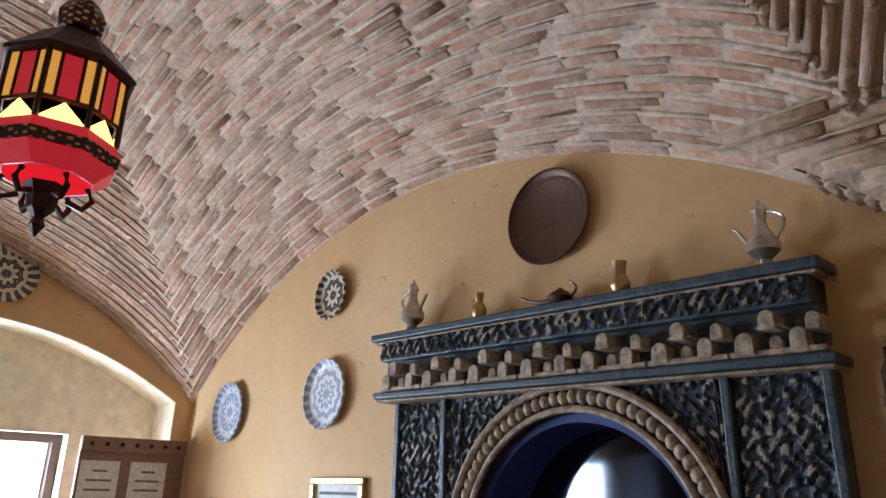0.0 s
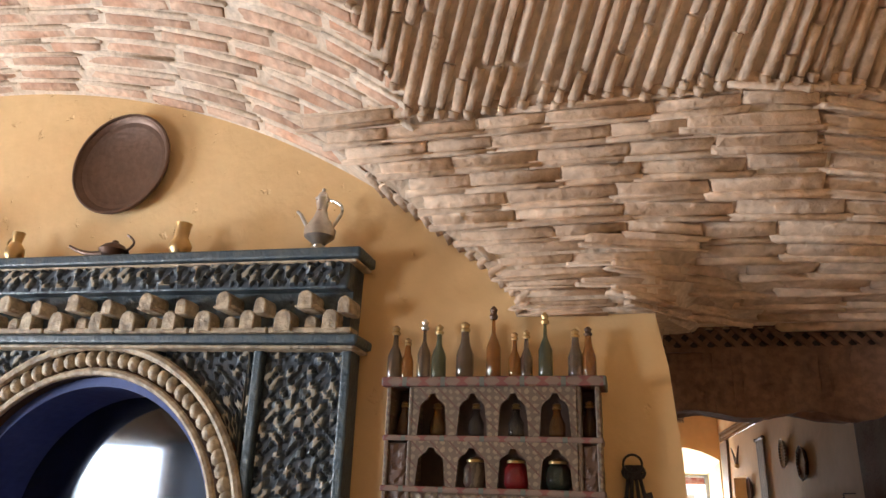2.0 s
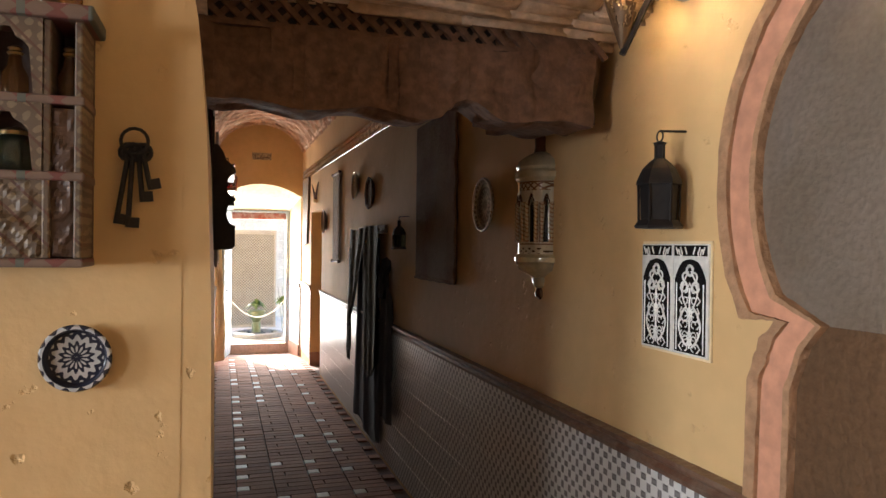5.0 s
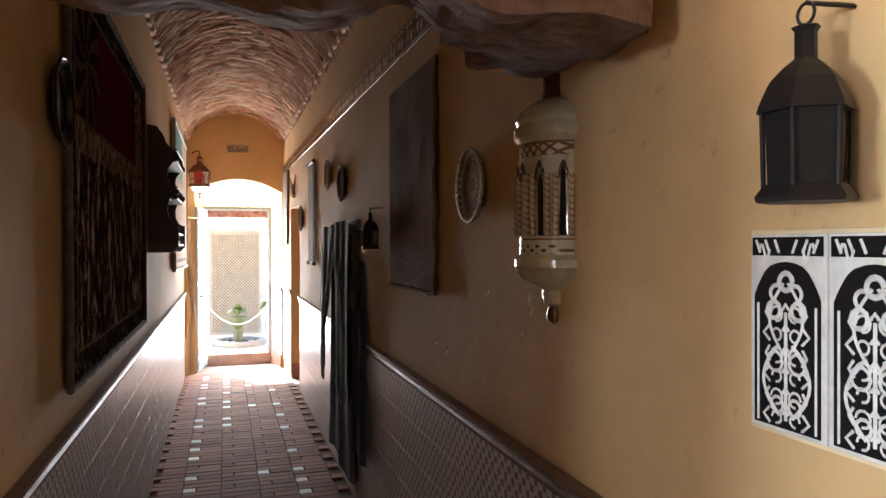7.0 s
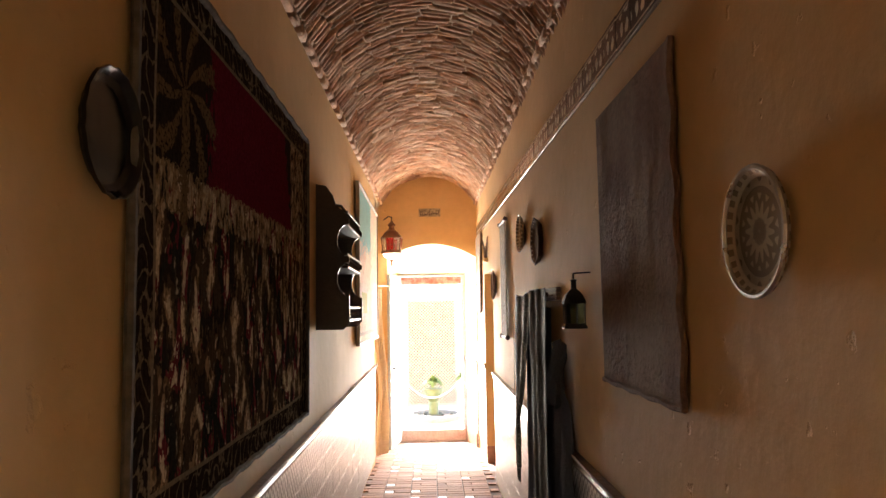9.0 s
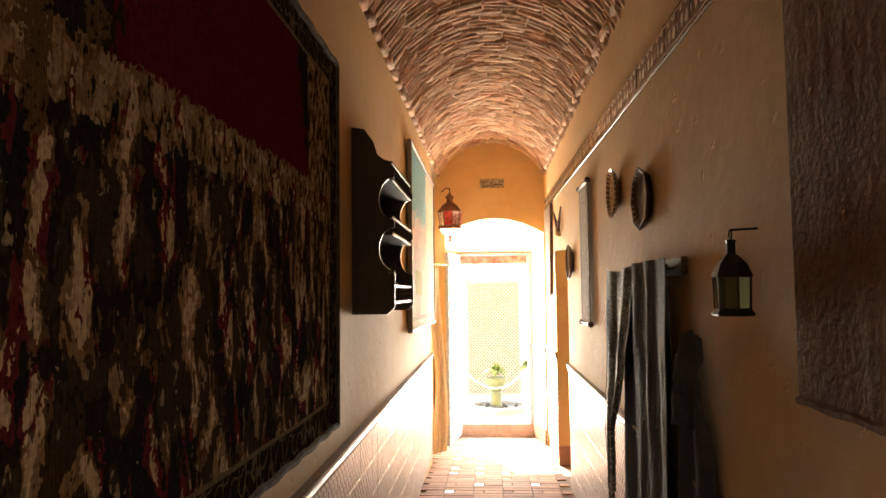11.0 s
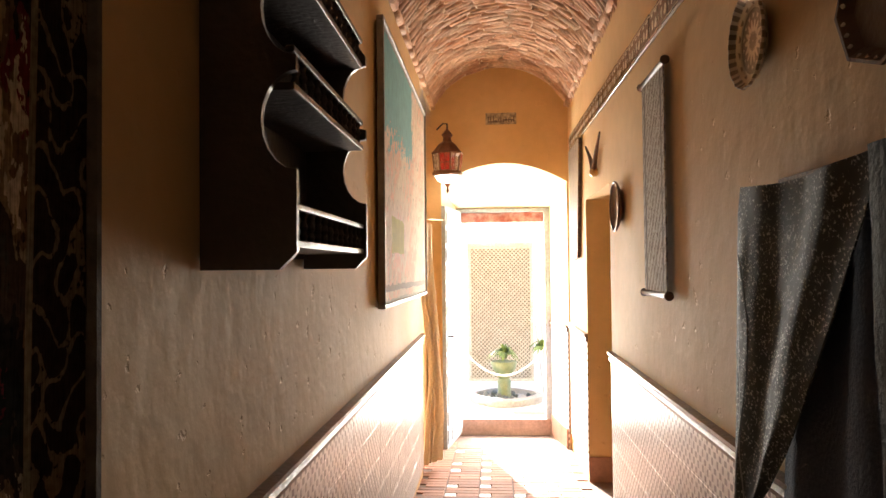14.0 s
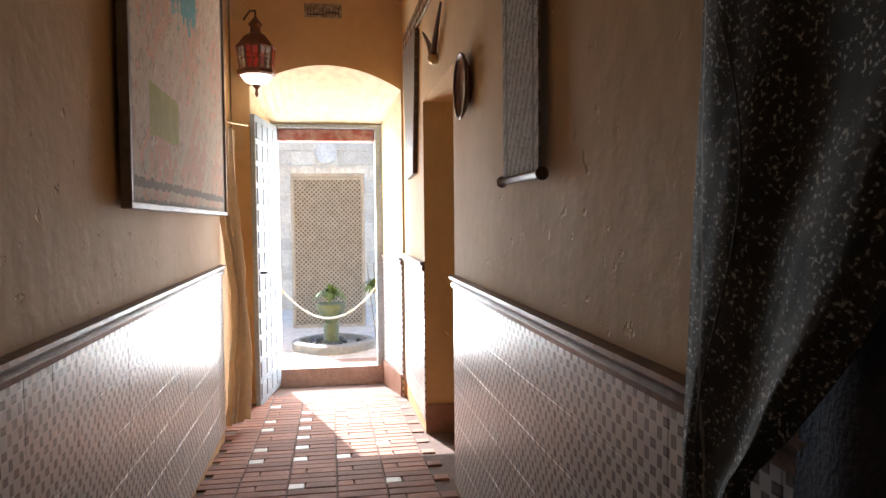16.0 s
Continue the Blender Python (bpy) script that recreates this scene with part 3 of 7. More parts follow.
BORDER_TILE = patterned("lettered border tile", lambda x, y, z, n: ((0.035, 0.02, 0.015), [((((x * 95 + n * 7).op("SINE") + (y * 110 + n * 5).op("SINE") * 0.9).more(0.55)) * y.op("ABSOLUTE").less(0.04), (0.80, 0.72, 0.58)), (y.op("ABSOLUTE").more(0.057), (0.16, 0.10, 0.06)), ((y.op("ABSOLUTE") - 0.047).op("ABSOLUTE").less(0.003), (0.6, 0.5, 0.36)), (x.cell(0.155).more(0.485), (0.12, 0.08, 0.05))]), 0.22)
PLATE_WHITE = patterned("white and gold inlaid plate", inlay_paint, 0.3, wear=0.08)
PLATE_BLUE = patterned("blue and white glazed plate", rosette_paint((0.74, 0.75, 0.76), (0.36, 0.40, 0.50), 10, 0.16, 130), 0.2)
PLATE_PALE = patterned("pale blue glazed plate", rosette_paint((0.66, 0.70, 0.76), (0.33, 0.42, 0.58), 12, 0.16, 90), 0.2)
PLATE_BROWN = patterned("black and cream glazed plate", rosette_paint((0.62, 0.56, 0.44), (0.08, 0.07, 0.06), 9, 0.12, 105), 0.25)
DISH_NAVY = patterned("navy and white painted dish", rosette_paint((0.50, 0.51, 0.53), (0.02, 0.022, 0.04), 14, 0.075, 330), 0.25)
SILVER_ETCH = patterned("etched silver plate", rosette_paint((0.60, 0.55, 0.46), (0.25, 0.21, 0.16), 14, 0.12, 120), 0.3, metal=0.7)
BRONZE = mat("dark bronze", (0.13, 0.075, 0.05), 0.42, 0.6, scale=12, bump=0.15)
BRASS = mat("aged brass", (0.55, 0.38, 0.17), 0.35, 0.85, second=(0.25, 0.16, 0.08), scale=20, bump=0.1)
SILVER = mat("tarnished silver", (0.62, 0.58, 0.52), 0.3, 0.85, second=(0.28, 0.25, 0.22), scale=18, bump=0.1)
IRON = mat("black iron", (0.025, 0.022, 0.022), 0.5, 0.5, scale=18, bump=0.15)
PEWTER = mat("dark polished pewter", (0.045, 0.045, 0.05), 0.2, 0.8, scale=6, bump=0.05)
GOLD = mat("gilt rim", (0.6, 0.4, 0.16), 0.3, 0.8, scale=20, bump=0.1)
BLUE_PAINT = mat("deep blue paint", (0.035, 0.06, 0.22), 0.6, second=(0.05, 0.08, 0.26), scale=3, bump=0.15)
PAINTED_WOOD = patterned("painted carved wood", lambda x, y, z, n: ((0.115, 0.078, 0.05), [(((x * 330 + n * 9).op("SINE") + (y * 350 + n * 9).op("SINE")).more(0.5), (0.20, 0.145, 0.09)), (((x * 130 + y * 130).op("SINE")).more(0.93), (0.10, 0.045, 0.03))]), 0.55, bump=0.5)
TRIANGLE_WOOD = patterned("triangle painted wood", lambda x, y, z, n: ((0.17, 0.11, 0.08), [((x.cell(0.05) * 2.0 - (y - 0.4).cell(0.02)).more(0.35), (0.16, 0.05, 0.04)), (x.cell(0.1).less(0.06), (0.10, 0.11, 0.09))]), 0.55)
ROUGH_WOOD = mat("rough lintel wood", (0.17, 0.09, 0.055), 0.8, second=(0.085, 0.045, 0.03), scale=38, amount=0.7, bump=1.0, bump_scale=28)
RAIL_WOOD = mat("brown moulded rail", (0.14, 0.07, 0.045), 0.35, second=(0.3, 0.22, 0.16), scale=16, amount=0.5, bump=0.3)
SALMON = mat("salmon painted band", (0.66, 0.33, 0.21), 0.7, scale=5, bump=0.3, bump_scale=30)
ROUGH_EDGE = mat("rough tan stucco edge", (0.47, 0.27, 0.15), 0.9, scale=20, amount=0.8, bump=1.0, bump_scale=45)
METAL_PAINT = mat("brushed grey metallic paint", (0.38, 0.33, 0.29), 0.4, 0.55, second=(0.27, 0.22, 0.17), scale=2.2, amount=0.9, bump=0.3, bump_scale=70, grain=0.10)
BROWN_PAINT = mat("brushed brown metallic paint", (0.19, 0.11, 0.06), 0.45, 0.45, second=(0.13, 0.072, 0.038), scale=1.6, bump=0.35, bump_scale=70, grain=0.16)
CERAMIC = mat("cream glazed ceramic", (0.66, 0.60, 0.47), 0.15, second=(0.55, 0.47, 0.34), scale=9, bump=0.05, coat=0.5)
CERAMIC_BROWN = mat("brown glaze", (0.12, 0.05, 0.025), 0.2, scale=9, bump=0.05, coat=0.5)
BULB = glow("lit bulb", (1.0, 0.74, 0.42), 45)
PAPER = mat("white paper", (0.82, 0.82, 0.80), 0.8, scale=3, amount=0.2, bump=0.05)
INK = mat("grey print", (0.2, 0.2, 0.22), 0.8, bump=0)


def carved_paint(x, y, z, n):
    h = z
    return (0.032, 0.042, 0.055), [(h.more(0.057), (0.062, 0.074, 0.078)), (h.more(0.0618) * n.more(0.46), (0.27, 0.235, 0.175))]


CARVED = patterned("carved dark panel with worn cream relief", carved_paint, 0.48, wear=0.2)


def clear_glass(name, colour, rough=0.05):
    m = bpy.data.materials.new(name)
    m.use_nodes = True
    b = m.node_tree.nodes["Principled BSDF"]
    b.inputs["Base Color"].default_value = (*colour, 1)
    b.inputs["Roughness"].default_value = rough
    b.inputs["Transmission Weight"].default_value = 0.85
    return m


AMBER_GLASS, GREEN_GLASS, SMOKE_GLASS = clear_glass("amber glass", (0.42, 0.20, 0.05)), clear_glass("green glass", (0.14, 0.19, 0.14)), clear_glass("smoky glass", (0.22, 0.18, 0.15))
RED_GLASS, WINDOW_GLASS = clear_glass("red glass", (0.8, 0.04, 0.05), 0.2), clear_glass("window glass", (0.95, 0.97, 0.97), 0.02)

FACE = {"n": 0.0, "r": -90.0, "l": 90.0}


def wall_thing(name, label, category, side, u, z, off=0.0, group="", roll=0.0):
    """A thing hung on a wall; its parts use x along the wall, y up, z out of the wall."""
    place = {"n": (u, NW - off, z), "r": (RW - off, u, z), "l": (LW + off, u, z)}[side]
    ob = new(name)
    ob.matrix_world = pose(*place, 90, 0, FACE[side]) @ pose(0, 0, 0, 0, 0, roll)
    return tagged(ob, label, category, group)


def disc_profile(r, rim=0.16, depth=0.03, lip=0.008):
    return [(0.0, depth * 0.35), (r * (1 - rim), depth * 0.35), (r * (1 - rim * 0.8), depth * 0.5), (r * 0.98, depth), (r, depth), (r, depth - lip), (r * 0.6, 0.0), (0, 0)]


def hang_plate(name, label, side, u, z, r, face, rim_mat, off=0.004, group="", squash=1.0, depth=0.03, seg=40, roll=0.0, scallop=0):
    ob = wall_thing(name, label, "plate", side, u, z, off, group, roll)
    bm = lathe(disc_profile(r, depth=depth), seg, squash)
    if scallop:
        for v in bm.verts:
            d = math.hypot(v.co.x, v.co.y)
            if d > r * 0.7:
                k = 1 + 0.045 * abs(math.sin(scallop * math.atan2(v.co.y, v.co.x) / 2))
                v.co.x, v.co.y = v.co.x * k, v.co.y * k
    part("body", bm, face, ob, smooth=True)
    ring = [(r * math.cos(2 * math.pi * k / seg) * 0.985, r * squash * math.sin(2 * math.pi * k / seg) * 0.985, depth) for k in range(seg + 1)]
    if not scallop:
        part("rim", tube(ring, 0.0055, 6), rim_mat, ob, smooth=True)
    return ob


# ---- corridor lintel ----
lintel = thing("wooden_lintel", "rough dark wooden lintel with a carved lattice band", "lintel", (0, 0, 0))
bm = bmesh.new()
N_L = 40
for i in range(N_L):
    x0, x1 = 0.47 + 1.085 * i / N_L, 0.47 + 1.085 * (i + 1) / N_L

    def low(x):
        return 1.866 + 0.010 * math.sin(x * 23) + 0.042 * math.exp(-((x - 1.19) / 0.07) ** 2) + 0.02 * max(0.0, x - 1.3) + 0.03 * max(0.0, 0.56 - x) / 0.1
    add_prism(bm, [(x0, low(x0)), (x1, low(x1)), (x1, 2.062 - 0.004 * math.sin(x1 * 31)), (x0, 2.062 - 0.004 * math.sin(x0 * 31))], LINTEL_Y0 + 0.03 * noise.noise((x0 * 6, 0, 0)), LINTEL_Y1, "y")
weld(bm)
bmesh.ops.subdivide_edges(bm, edges=bm.edges[:], cuts=4, use_grid_fill=True)
for v in bm.verts:
    v.co += Vector((0, 1, 0.6)) * (0.024 * noise.noise(v.co * 11) + 0.017 * noise.noise(Vector((v.co.x * 5, v.co.y * 40, v.co.z * 60 + v.co.x * 9))))
part("beam", bm, ROUGH_WOOD, lintel, smooth=True)
bm = prism([(1.25, 2.83), (1.40, 2.805), (1.555, 2.81), (1.64, 2.93), (1.655, 3.30), (1.645, 3.43), (1.585, 3.46), (1.50, 3.34), (1.43, 3.31), (1.36, 3.16), (1.30, 3.10), (1.27, 2.98)], 1.885, 2.12, "z")
bmesh.ops.triangulate(bm, faces=bm.faces[:])
bmesh.ops.subdivide_edges(bm, edges=bm.edges[:], cuts=5, use_grid_fill=True)
for v in bm.verts:
    v.co.z += 0.075 * max(0.0, v.co.y - 2.85) * (1 if v.co.z < 1.95 else 0.3)
    v.co += Vector((noise.noise(v.co * 9), noise.noise(v.co * 9 + Vector((5, 0, 0))), noise.noise(v.co * 12 + Vector((0, 7, 0))))) * 0.018
part("end_block", bm, ROUGH_WOOD, lintel, "ragged end of the old beam", smooth=True)
# near-black filler, no ironwork: stands for the shade between the strips
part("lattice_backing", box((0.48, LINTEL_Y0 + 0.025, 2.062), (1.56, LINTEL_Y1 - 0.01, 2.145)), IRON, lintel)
bm = bmesh.new()
for sgn in (-1, 1):
    x = 0.46
    while x < 1.57:
        m = pose(x, LINTEL_Y0 + 0.018 + 0.004 * sgn, 2.103, 0, 45 * sgn, 0)
        add_box(bm, (-0.0075, -0.008, -0.056), (0.0075, 0.008, 0.056), 0, m)
        x += 0.05
for z in (2.063, 2.141):
    add_box(bm, (0.46, LINTEL_Y0 + 0.004, z - 0.007), (1.565, LINTEL_Y0 + 0.03, z + 0.007))
part("lattice", bm, ROUGH_WOOD, lintel, "crossed carved strips")

# ---- carved surround of the arched niche ----
def relief(w, h, fn, step=0.0085, base=0.0):
    """A slab whose face is carved: x, y across, z out."""
    nx, ny = max(2, round(w / step)), max(2, round(h / step))
    bm = bmesh.new()
    g = [[bm.verts.new((w * i / nx, h * j / ny, base + (fn(w * i / nx, h * j / ny) if 0 < i < nx and 0 < j < ny else 0))) for i in range(nx + 1)] for j in range(ny + 1)]
    for j in range(ny):
        for i in range(nx):
            bm.faces.new((g[j][i], g[j][i + 1], g[j + 1][i + 1], g[j + 1][i]))
    return bm


def arabesque(u, v):
    a = math.sin(u * 105 + 1.4 * math.sin(v * 62)) * math.sin(v * 84 + 1.3 * math.sin(u * 90))
    b = math.sin(u * 190 + v * 50) * math.sin(v * 170)
    return 0.014 * max(0.0, min(1.0, 0.42 + 1.5 * a + 0.5 * b))


surround = wall_thing("carved_surround", "dark blue carved door surround with cream stalactite frieze and gilt arch", "surround", "n", 0, 0)
part("left_pilaster", moved(relief(0.26, 1.96, arabesque), pose(-1.98, 0.03, 0.05)), CARVED, surround)
part("right_pilaster", moved(relief(0.25, 1.96, arabesque), pose(-0.585, 0.03, 0.05)), CARVED, surround)
for side, x in (("left", -1.715), ("left", -1.985), ("right", -0.60), ("right", -0.335)):
    part("pilaster_strip", bevel_box((x - 0.014, 0, 0.002), (x + 0.014, 2.0, 0.075), 0.006), BLUE_TILE, surround)
bm = bmesh.new()
cols = []
for i in range(131):
    x = -1.70 + 1.09 * i / 130
    low = arch_z + math.sqrt(max(0, 0.50 ** 2 - (x - arch_x) ** 2)) if abs(x - arch_x) < 0.50 else 0.0
    low = max(low, 0.02)
    cols.append([bm.verts.new((x, low + (2.0 - low) * j / 120, 0.05 + (arabesque(x, low + (2.0 - low) * j / 120) if 0 < j < 120 else 0))) for j in range(121)])
for a, b in zip(cols, cols[1:]):
    for j in range(120):
        bm.faces.new((a[j], b[j], b[j + 1], a[j + 1]))
part("spandrel_panel", bm, CARVED, surround)
# gilt horseshoe ring with small lobes
ring = part("arch_moulding", tube([(arch_x + 0.497 * math.cos(math.pi * (-0.06 + 1.12 * k / 46)), arch_z + 0.497 * math.sin(math.pi * (-0.06 + 1.12 * k / 46)), 0.058) for k in range(47)], 0.014, 6), CREAM_CARVE, surround, "gilt lobed arch moulding", smooth=True)
bm = bmesh.new()
bmesh.ops.create_uvsphere(bm, u_segments=8, v_segments=6, radius=0.026, matrix=Matrix.Diagonal((0.8, 1.0, 0.8, 1)))
lobe = part("lobe", bm, CREAM_CARVE, ring, smooth=True)
for k in range(46):
    a = math.pi * (-0.06 + 1.12 * (k + 0.5) / 46)
    o = lobe if k == 0 else lobe.copy()
    if k:
        scene.collection.objects.link(o)
    o.location = (arch_x + 0.497 * math.cos(a), arch_z + 0.497 * math.sin(a), 0.065)
for rr, th, zz in ((0.535, 0.014, 0.075), (0.458, 0.012, 0.07)):
    pts = [(arch_x + rr * math.cos(math.pi * (-0.08 + 1.16 * k / 60)), arch_z + rr * math.sin(math.pi * (-0.08 + 1.16 * k / 60)), zz) for k in range(61)]
    part("ring_bead", tube(pts, th, 8), CREAM_CARVE, surround, smooth=True)
bm = bmesh.new()
for k in range(60):
    a0, a1 = (math.pi * (-0.08 + 1.16 * (k + q) / 60) for q in (0, 1))
    add_prism(bm, [(arch_x + r * math.cos(a), arch_z + r * math.sin(a)) for r, a in ((0.45, a0), (0.545, a0), (0.545, a1), (0.45, a1))], 0.001, 0.055, "z")
part("ring_bed", weld(bm), BRONZE, surround)
# frieze
part("frieze_back", box((-2.08, 2.04, 0.0), (-0.35, 2.25, 0.07)), BLUE_TILE, surround)
part("frieze_carving", moved(relief(1.72, 0.075, arabesque, 0.009), pose(-2.075, 2.172, 0.05)), CARVED, surround).location.z = 0.064
part("frieze_shelf", bevel_box((-2.08, 2.165, 0.0), (-0.35, 2.252, 0.113), 0.006), BLUE_TILE, surround)
cell = bmesh.new()


def add_lobe(bm, x, y, w, h, z0, z1):
    pts = [(x - w, y - h), (x + w, y - h)] + [(x + w * math.cos(math.pi * k / 8), y + w * math.sin(math.pi * k / 8)) for k in range(9)]
    add_prism(bm, pts, z0, z1, "z")


add_lobe(cell, -0.075, 0.035, 0.026, 0.035, 0.0, 0.065)
add_lobe(cell, 0.0, 0.085, 0.022, 0.03, 0.0, 0.095)
add_lobe(cell, 0.0, 0.030, 0.018, 0.03, 0.0, 0.045)
add_lobe(cell, 0.062, 0.04, 0.022, 0.035, 0.0, 0.06)
add_lobe(cell, 0.108, 0.075, 0.018, 0.028, 0.0, 0.08)
add_box(cell, (-0.12, -0.005, 0.0), (0.125, 0.012, 0.055))
add_box(cell, (-0.035, 0.06, 0.0), (0.035, 0.068, 0.085))
bmesh.ops.recalc_face_normals(cell, faces=cell.faces[:])
bmesh.ops.bevel(cell, geom=[e for e in cell.edges if e.calc_length() > 0.004], offset=0.003, segments=1, affect="EDGES")
first = part("stalactite_cell", cell, CREAM_CARVE, surround)
first.location = (-1.955, 2.045, 0.055)
for k in range(1, 7):
    o = first.copy()
    scene.collection.objects.link(o)
    o.location = (-1.955 + 0.25 * k, 2.045, 0.055)
for name, z0, z1, d, x0, x1, m in (("top_moulding", 2.258, 2.289, 0.135, -2.13, -0.315, BLUE_TILE), ("top_bead", 2.247, 2.257, 0.124, -2.11, -0.325, CREAM_CARVE), ("lower_moulding", 2.010, 2.036, 0.125, -2.11, -0.305, BLUE_TILE), ("lower_bead", 1.998, 2.009, 0.11, -2.10, -0.315, CREAM_CARVE)):
    part(name, bevel_box((x0, z0, 0.0), (x1, z1, d), 0.007), m, surround)

# the frieze sags a little towards the corridor
for o in surround.children:
    if o.name.split(".")[0] in ("frieze_back", "frieze_carving", "frieze_shelf", "stalactite_cell", "top_moulding", "top_bead", "lower_moulding", "lower_bead"):
        drop = 0.042 if o.name.startswith("top") else 0.034
        x, y = o.location.x, o.location.y
        o.rotation_euler.z = -0.02
        o.location.x, o.location.y = x + 0.02 * y - 0.024, y - 0.02 * x - drop

# niche behind the arch, and the dim alcove seen through it
bm = bmesh.new()
R0, R1 = arch_r - 0.002, arch_r - 0.03
for k in range(40):
    a0, a1 = math.pi * k / 40, math.pi * (k + 1) / 40
    add_prism(bm, [(arch_x + r * math.cos(a), arch_z + r * math.sin(a)) for r, a in ((R1, a0), (R0, a0), (R0, a1), (R1, a1))], NW - 0.03, 2.56, "y")
for sx in (-1, 1):
    x0, x1 = sorted((arch_x + sx * R0, arch_x + sx * R1))
    add_box(bm, (x0, NW - 0.03, 0.0), (x1, 2.56, arch_z))
structure("niche_lining", weld(bm), BLUE_PAINT, "deep blue painted reveal of the niche", "niche")
MIRROR = bpy.data.materials.new("old mirror glass")
MIRROR.use_nodes = True
mb = MIRROR.node_tree.nodes["Principled BSDF"]
mb.inputs["Base Color"].default_value, mb.inputs["Metallic"].default_value, mb.inputs["Roughness"].default_value = (0.11, 0.12, 0.14, 1), 1.0, 0.06
mirror = tagged(new("arched_mirror"), "old arched mirror set into the blue niche", "mirror")
pts = [(arch_x - R1 + 0.002, 0.4), (arch_x + R1 - 0.002, 0.4)] + [(arch_x + (R1 - 0.002) * math.cos(math.pi * k / 40), arch_z + (R1 - 0.002) * math.sin(math.pi * k / 40)) for k in range(41)]
part("glass", prism(pts, 2.55, 2.56, "y"), MIRROR, mirror)

# ---- things on the surround ----
def cornice_z(x):
    return 2.2475 - 0.02 * x


def ewer(name, label, x, h, flip=1, y=2.27, material=None):
    ob = thing(name, label, "ewer", (x, y, cornice_z(x)))
    m = material or SILVER
    k = h / 0.2
    part("body", lathe([(0.022 * k, 0), (0.026 * k, 0.006 * k), (0.016 * k, 0.02 * k), (0.044 * k, 0.045 * k), (0.046 * k, 0.066 * k), (0.022 * k, 0.105 * k), (0.015 * k, 0.13 * k), (0.02 * k, 0.155 * k), (0.022 * k, 0.165 * k), (0.012 * k, 0.17 * k)], 20), m, ob, smooth=True)
    part("lid", lathe([(0.02 * k, 0.166 * k), (0.012 * k, 0.182 * k), (0.004 * k, 0.188 * k), (0.006 * k, 0.195 * k), (0, 0.2 * k)], 14), m, ob, smooth=True)
    part("spout", tube([(flip * (0.03 + 0.012 * i) * k, 0, (0.06 + 0.02 * i - (0.01 if i == 4 else 0)) * k) for i in range(5)], 0.008 * k, 8, 0.5), m, ob, smooth=True)
    part("handle", tube([(-flip * (0.018 + 0.046 * math.sin(math.pi * i / 8)) * k, 0, (0.16 - 0.11 * i / 8 + 0.02 * math.sin(math.pi * i / 8)) * k) for i in range(9)], 0.005 * k, 8), m, ob, smooth=True)
    return ob


ewer("ewer", "tall tarnished silver ewer with a lid on the surround", -1.89, 0.22)
ewer("ewer", "large silver ewer with a looped handle on the surround", -0.44, 0.20, -1)
jug = thing("jug", "small dented brass jug on the surround", "jug", (-1.51, 2.27, cornice_z(-1.51)))
part("body", lathe([(0.02, 0), (0.03, 0.02), (0.028, 0.045), (0.014, 0.065), (0.02, 0.1), (0.016, 0.1), (0.011, 0.066)], 18), BRASS, jug, smooth=True)
part("handle", tube([(-0.012 - 0.025 * math.sin(math.pi * i / 6), 0, 0.09 - 0.05 * i / 6) for i in range(7)], 0.003, 6), BRASS, jug, smooth=True)
oil = thing("oil_lamp", "dark brass oil lamp with a long spout on the surround", "oil lamp", (-1.13, 2.27, cornice_z(-1.13)))
part("body", lathe([(0.02, 0), (0.03, 0.006), (0.045, 0.025), (0.03, 0.042), (0.012, 0.05), (0.008, 0.058), (0, 0.06)], 18), BRONZE, oil, smooth=True)
part("spout", tube([(-0.03 - 0.028 * i, 0, 0.02 + 0.002 * i * i - 0.004 * i) for i in range(6)], 0.012, 8, 0.35), BRONZE, oil, smooth=True)
part("handle", tube([(0.04 + 0.028 * math.sin(math.pi * i / 8), 0, 0.02 + 0.055 * i / 8) for i in range(9)], 0.004, 6), BRONZE, oil, smooth=True)
vase = thing("vase", "small turned brass vase on the surround", "vase", (-0.895, 2.27, cornice_z(-0.895)))
part("body", lathe([(0.022, 0), (0.032, 0.02), (0.034, 0.035), (0.02, 0.06), (0.022, 0.09), (0.026, 0.105), (0.02, 0.105), (0.015, 0.062)], 20), BRASS, vase, smooth=True)

hang_plate("round_tray", "large dark bronze tray hung on the plaster wall", "n", -1.222, 2.635, 0.185, BRONZE, BRONZE)
hang_plate("wall_plate", "black and cream patterned plate on the wall", "n", -2.59, 2.58, 0.125, PLATE_BROWN, PLATE_BROWN, group="plates beside the surround")
hang_plate("wall_plate", "blue and white flowered plate on the wall", "n", -2.585, 2.09, 0.165, PLATE_BLUE, PLATE_BLUE, group="plates beside the surround")
hang_plate("wall_plate", "pale blue glazed plate on the wall", "n", -3.53, 2.06, 0.165, PLATE_PALE, PLATE_PALE, group="plates beside the surround")
hang_plate("wall_dish", "small navy and white painted dish on the pier", "n", 0.312, 1.32, 0.053, DISH_NAVY, DISH_NAVY, depth=0.014, roll=-8)
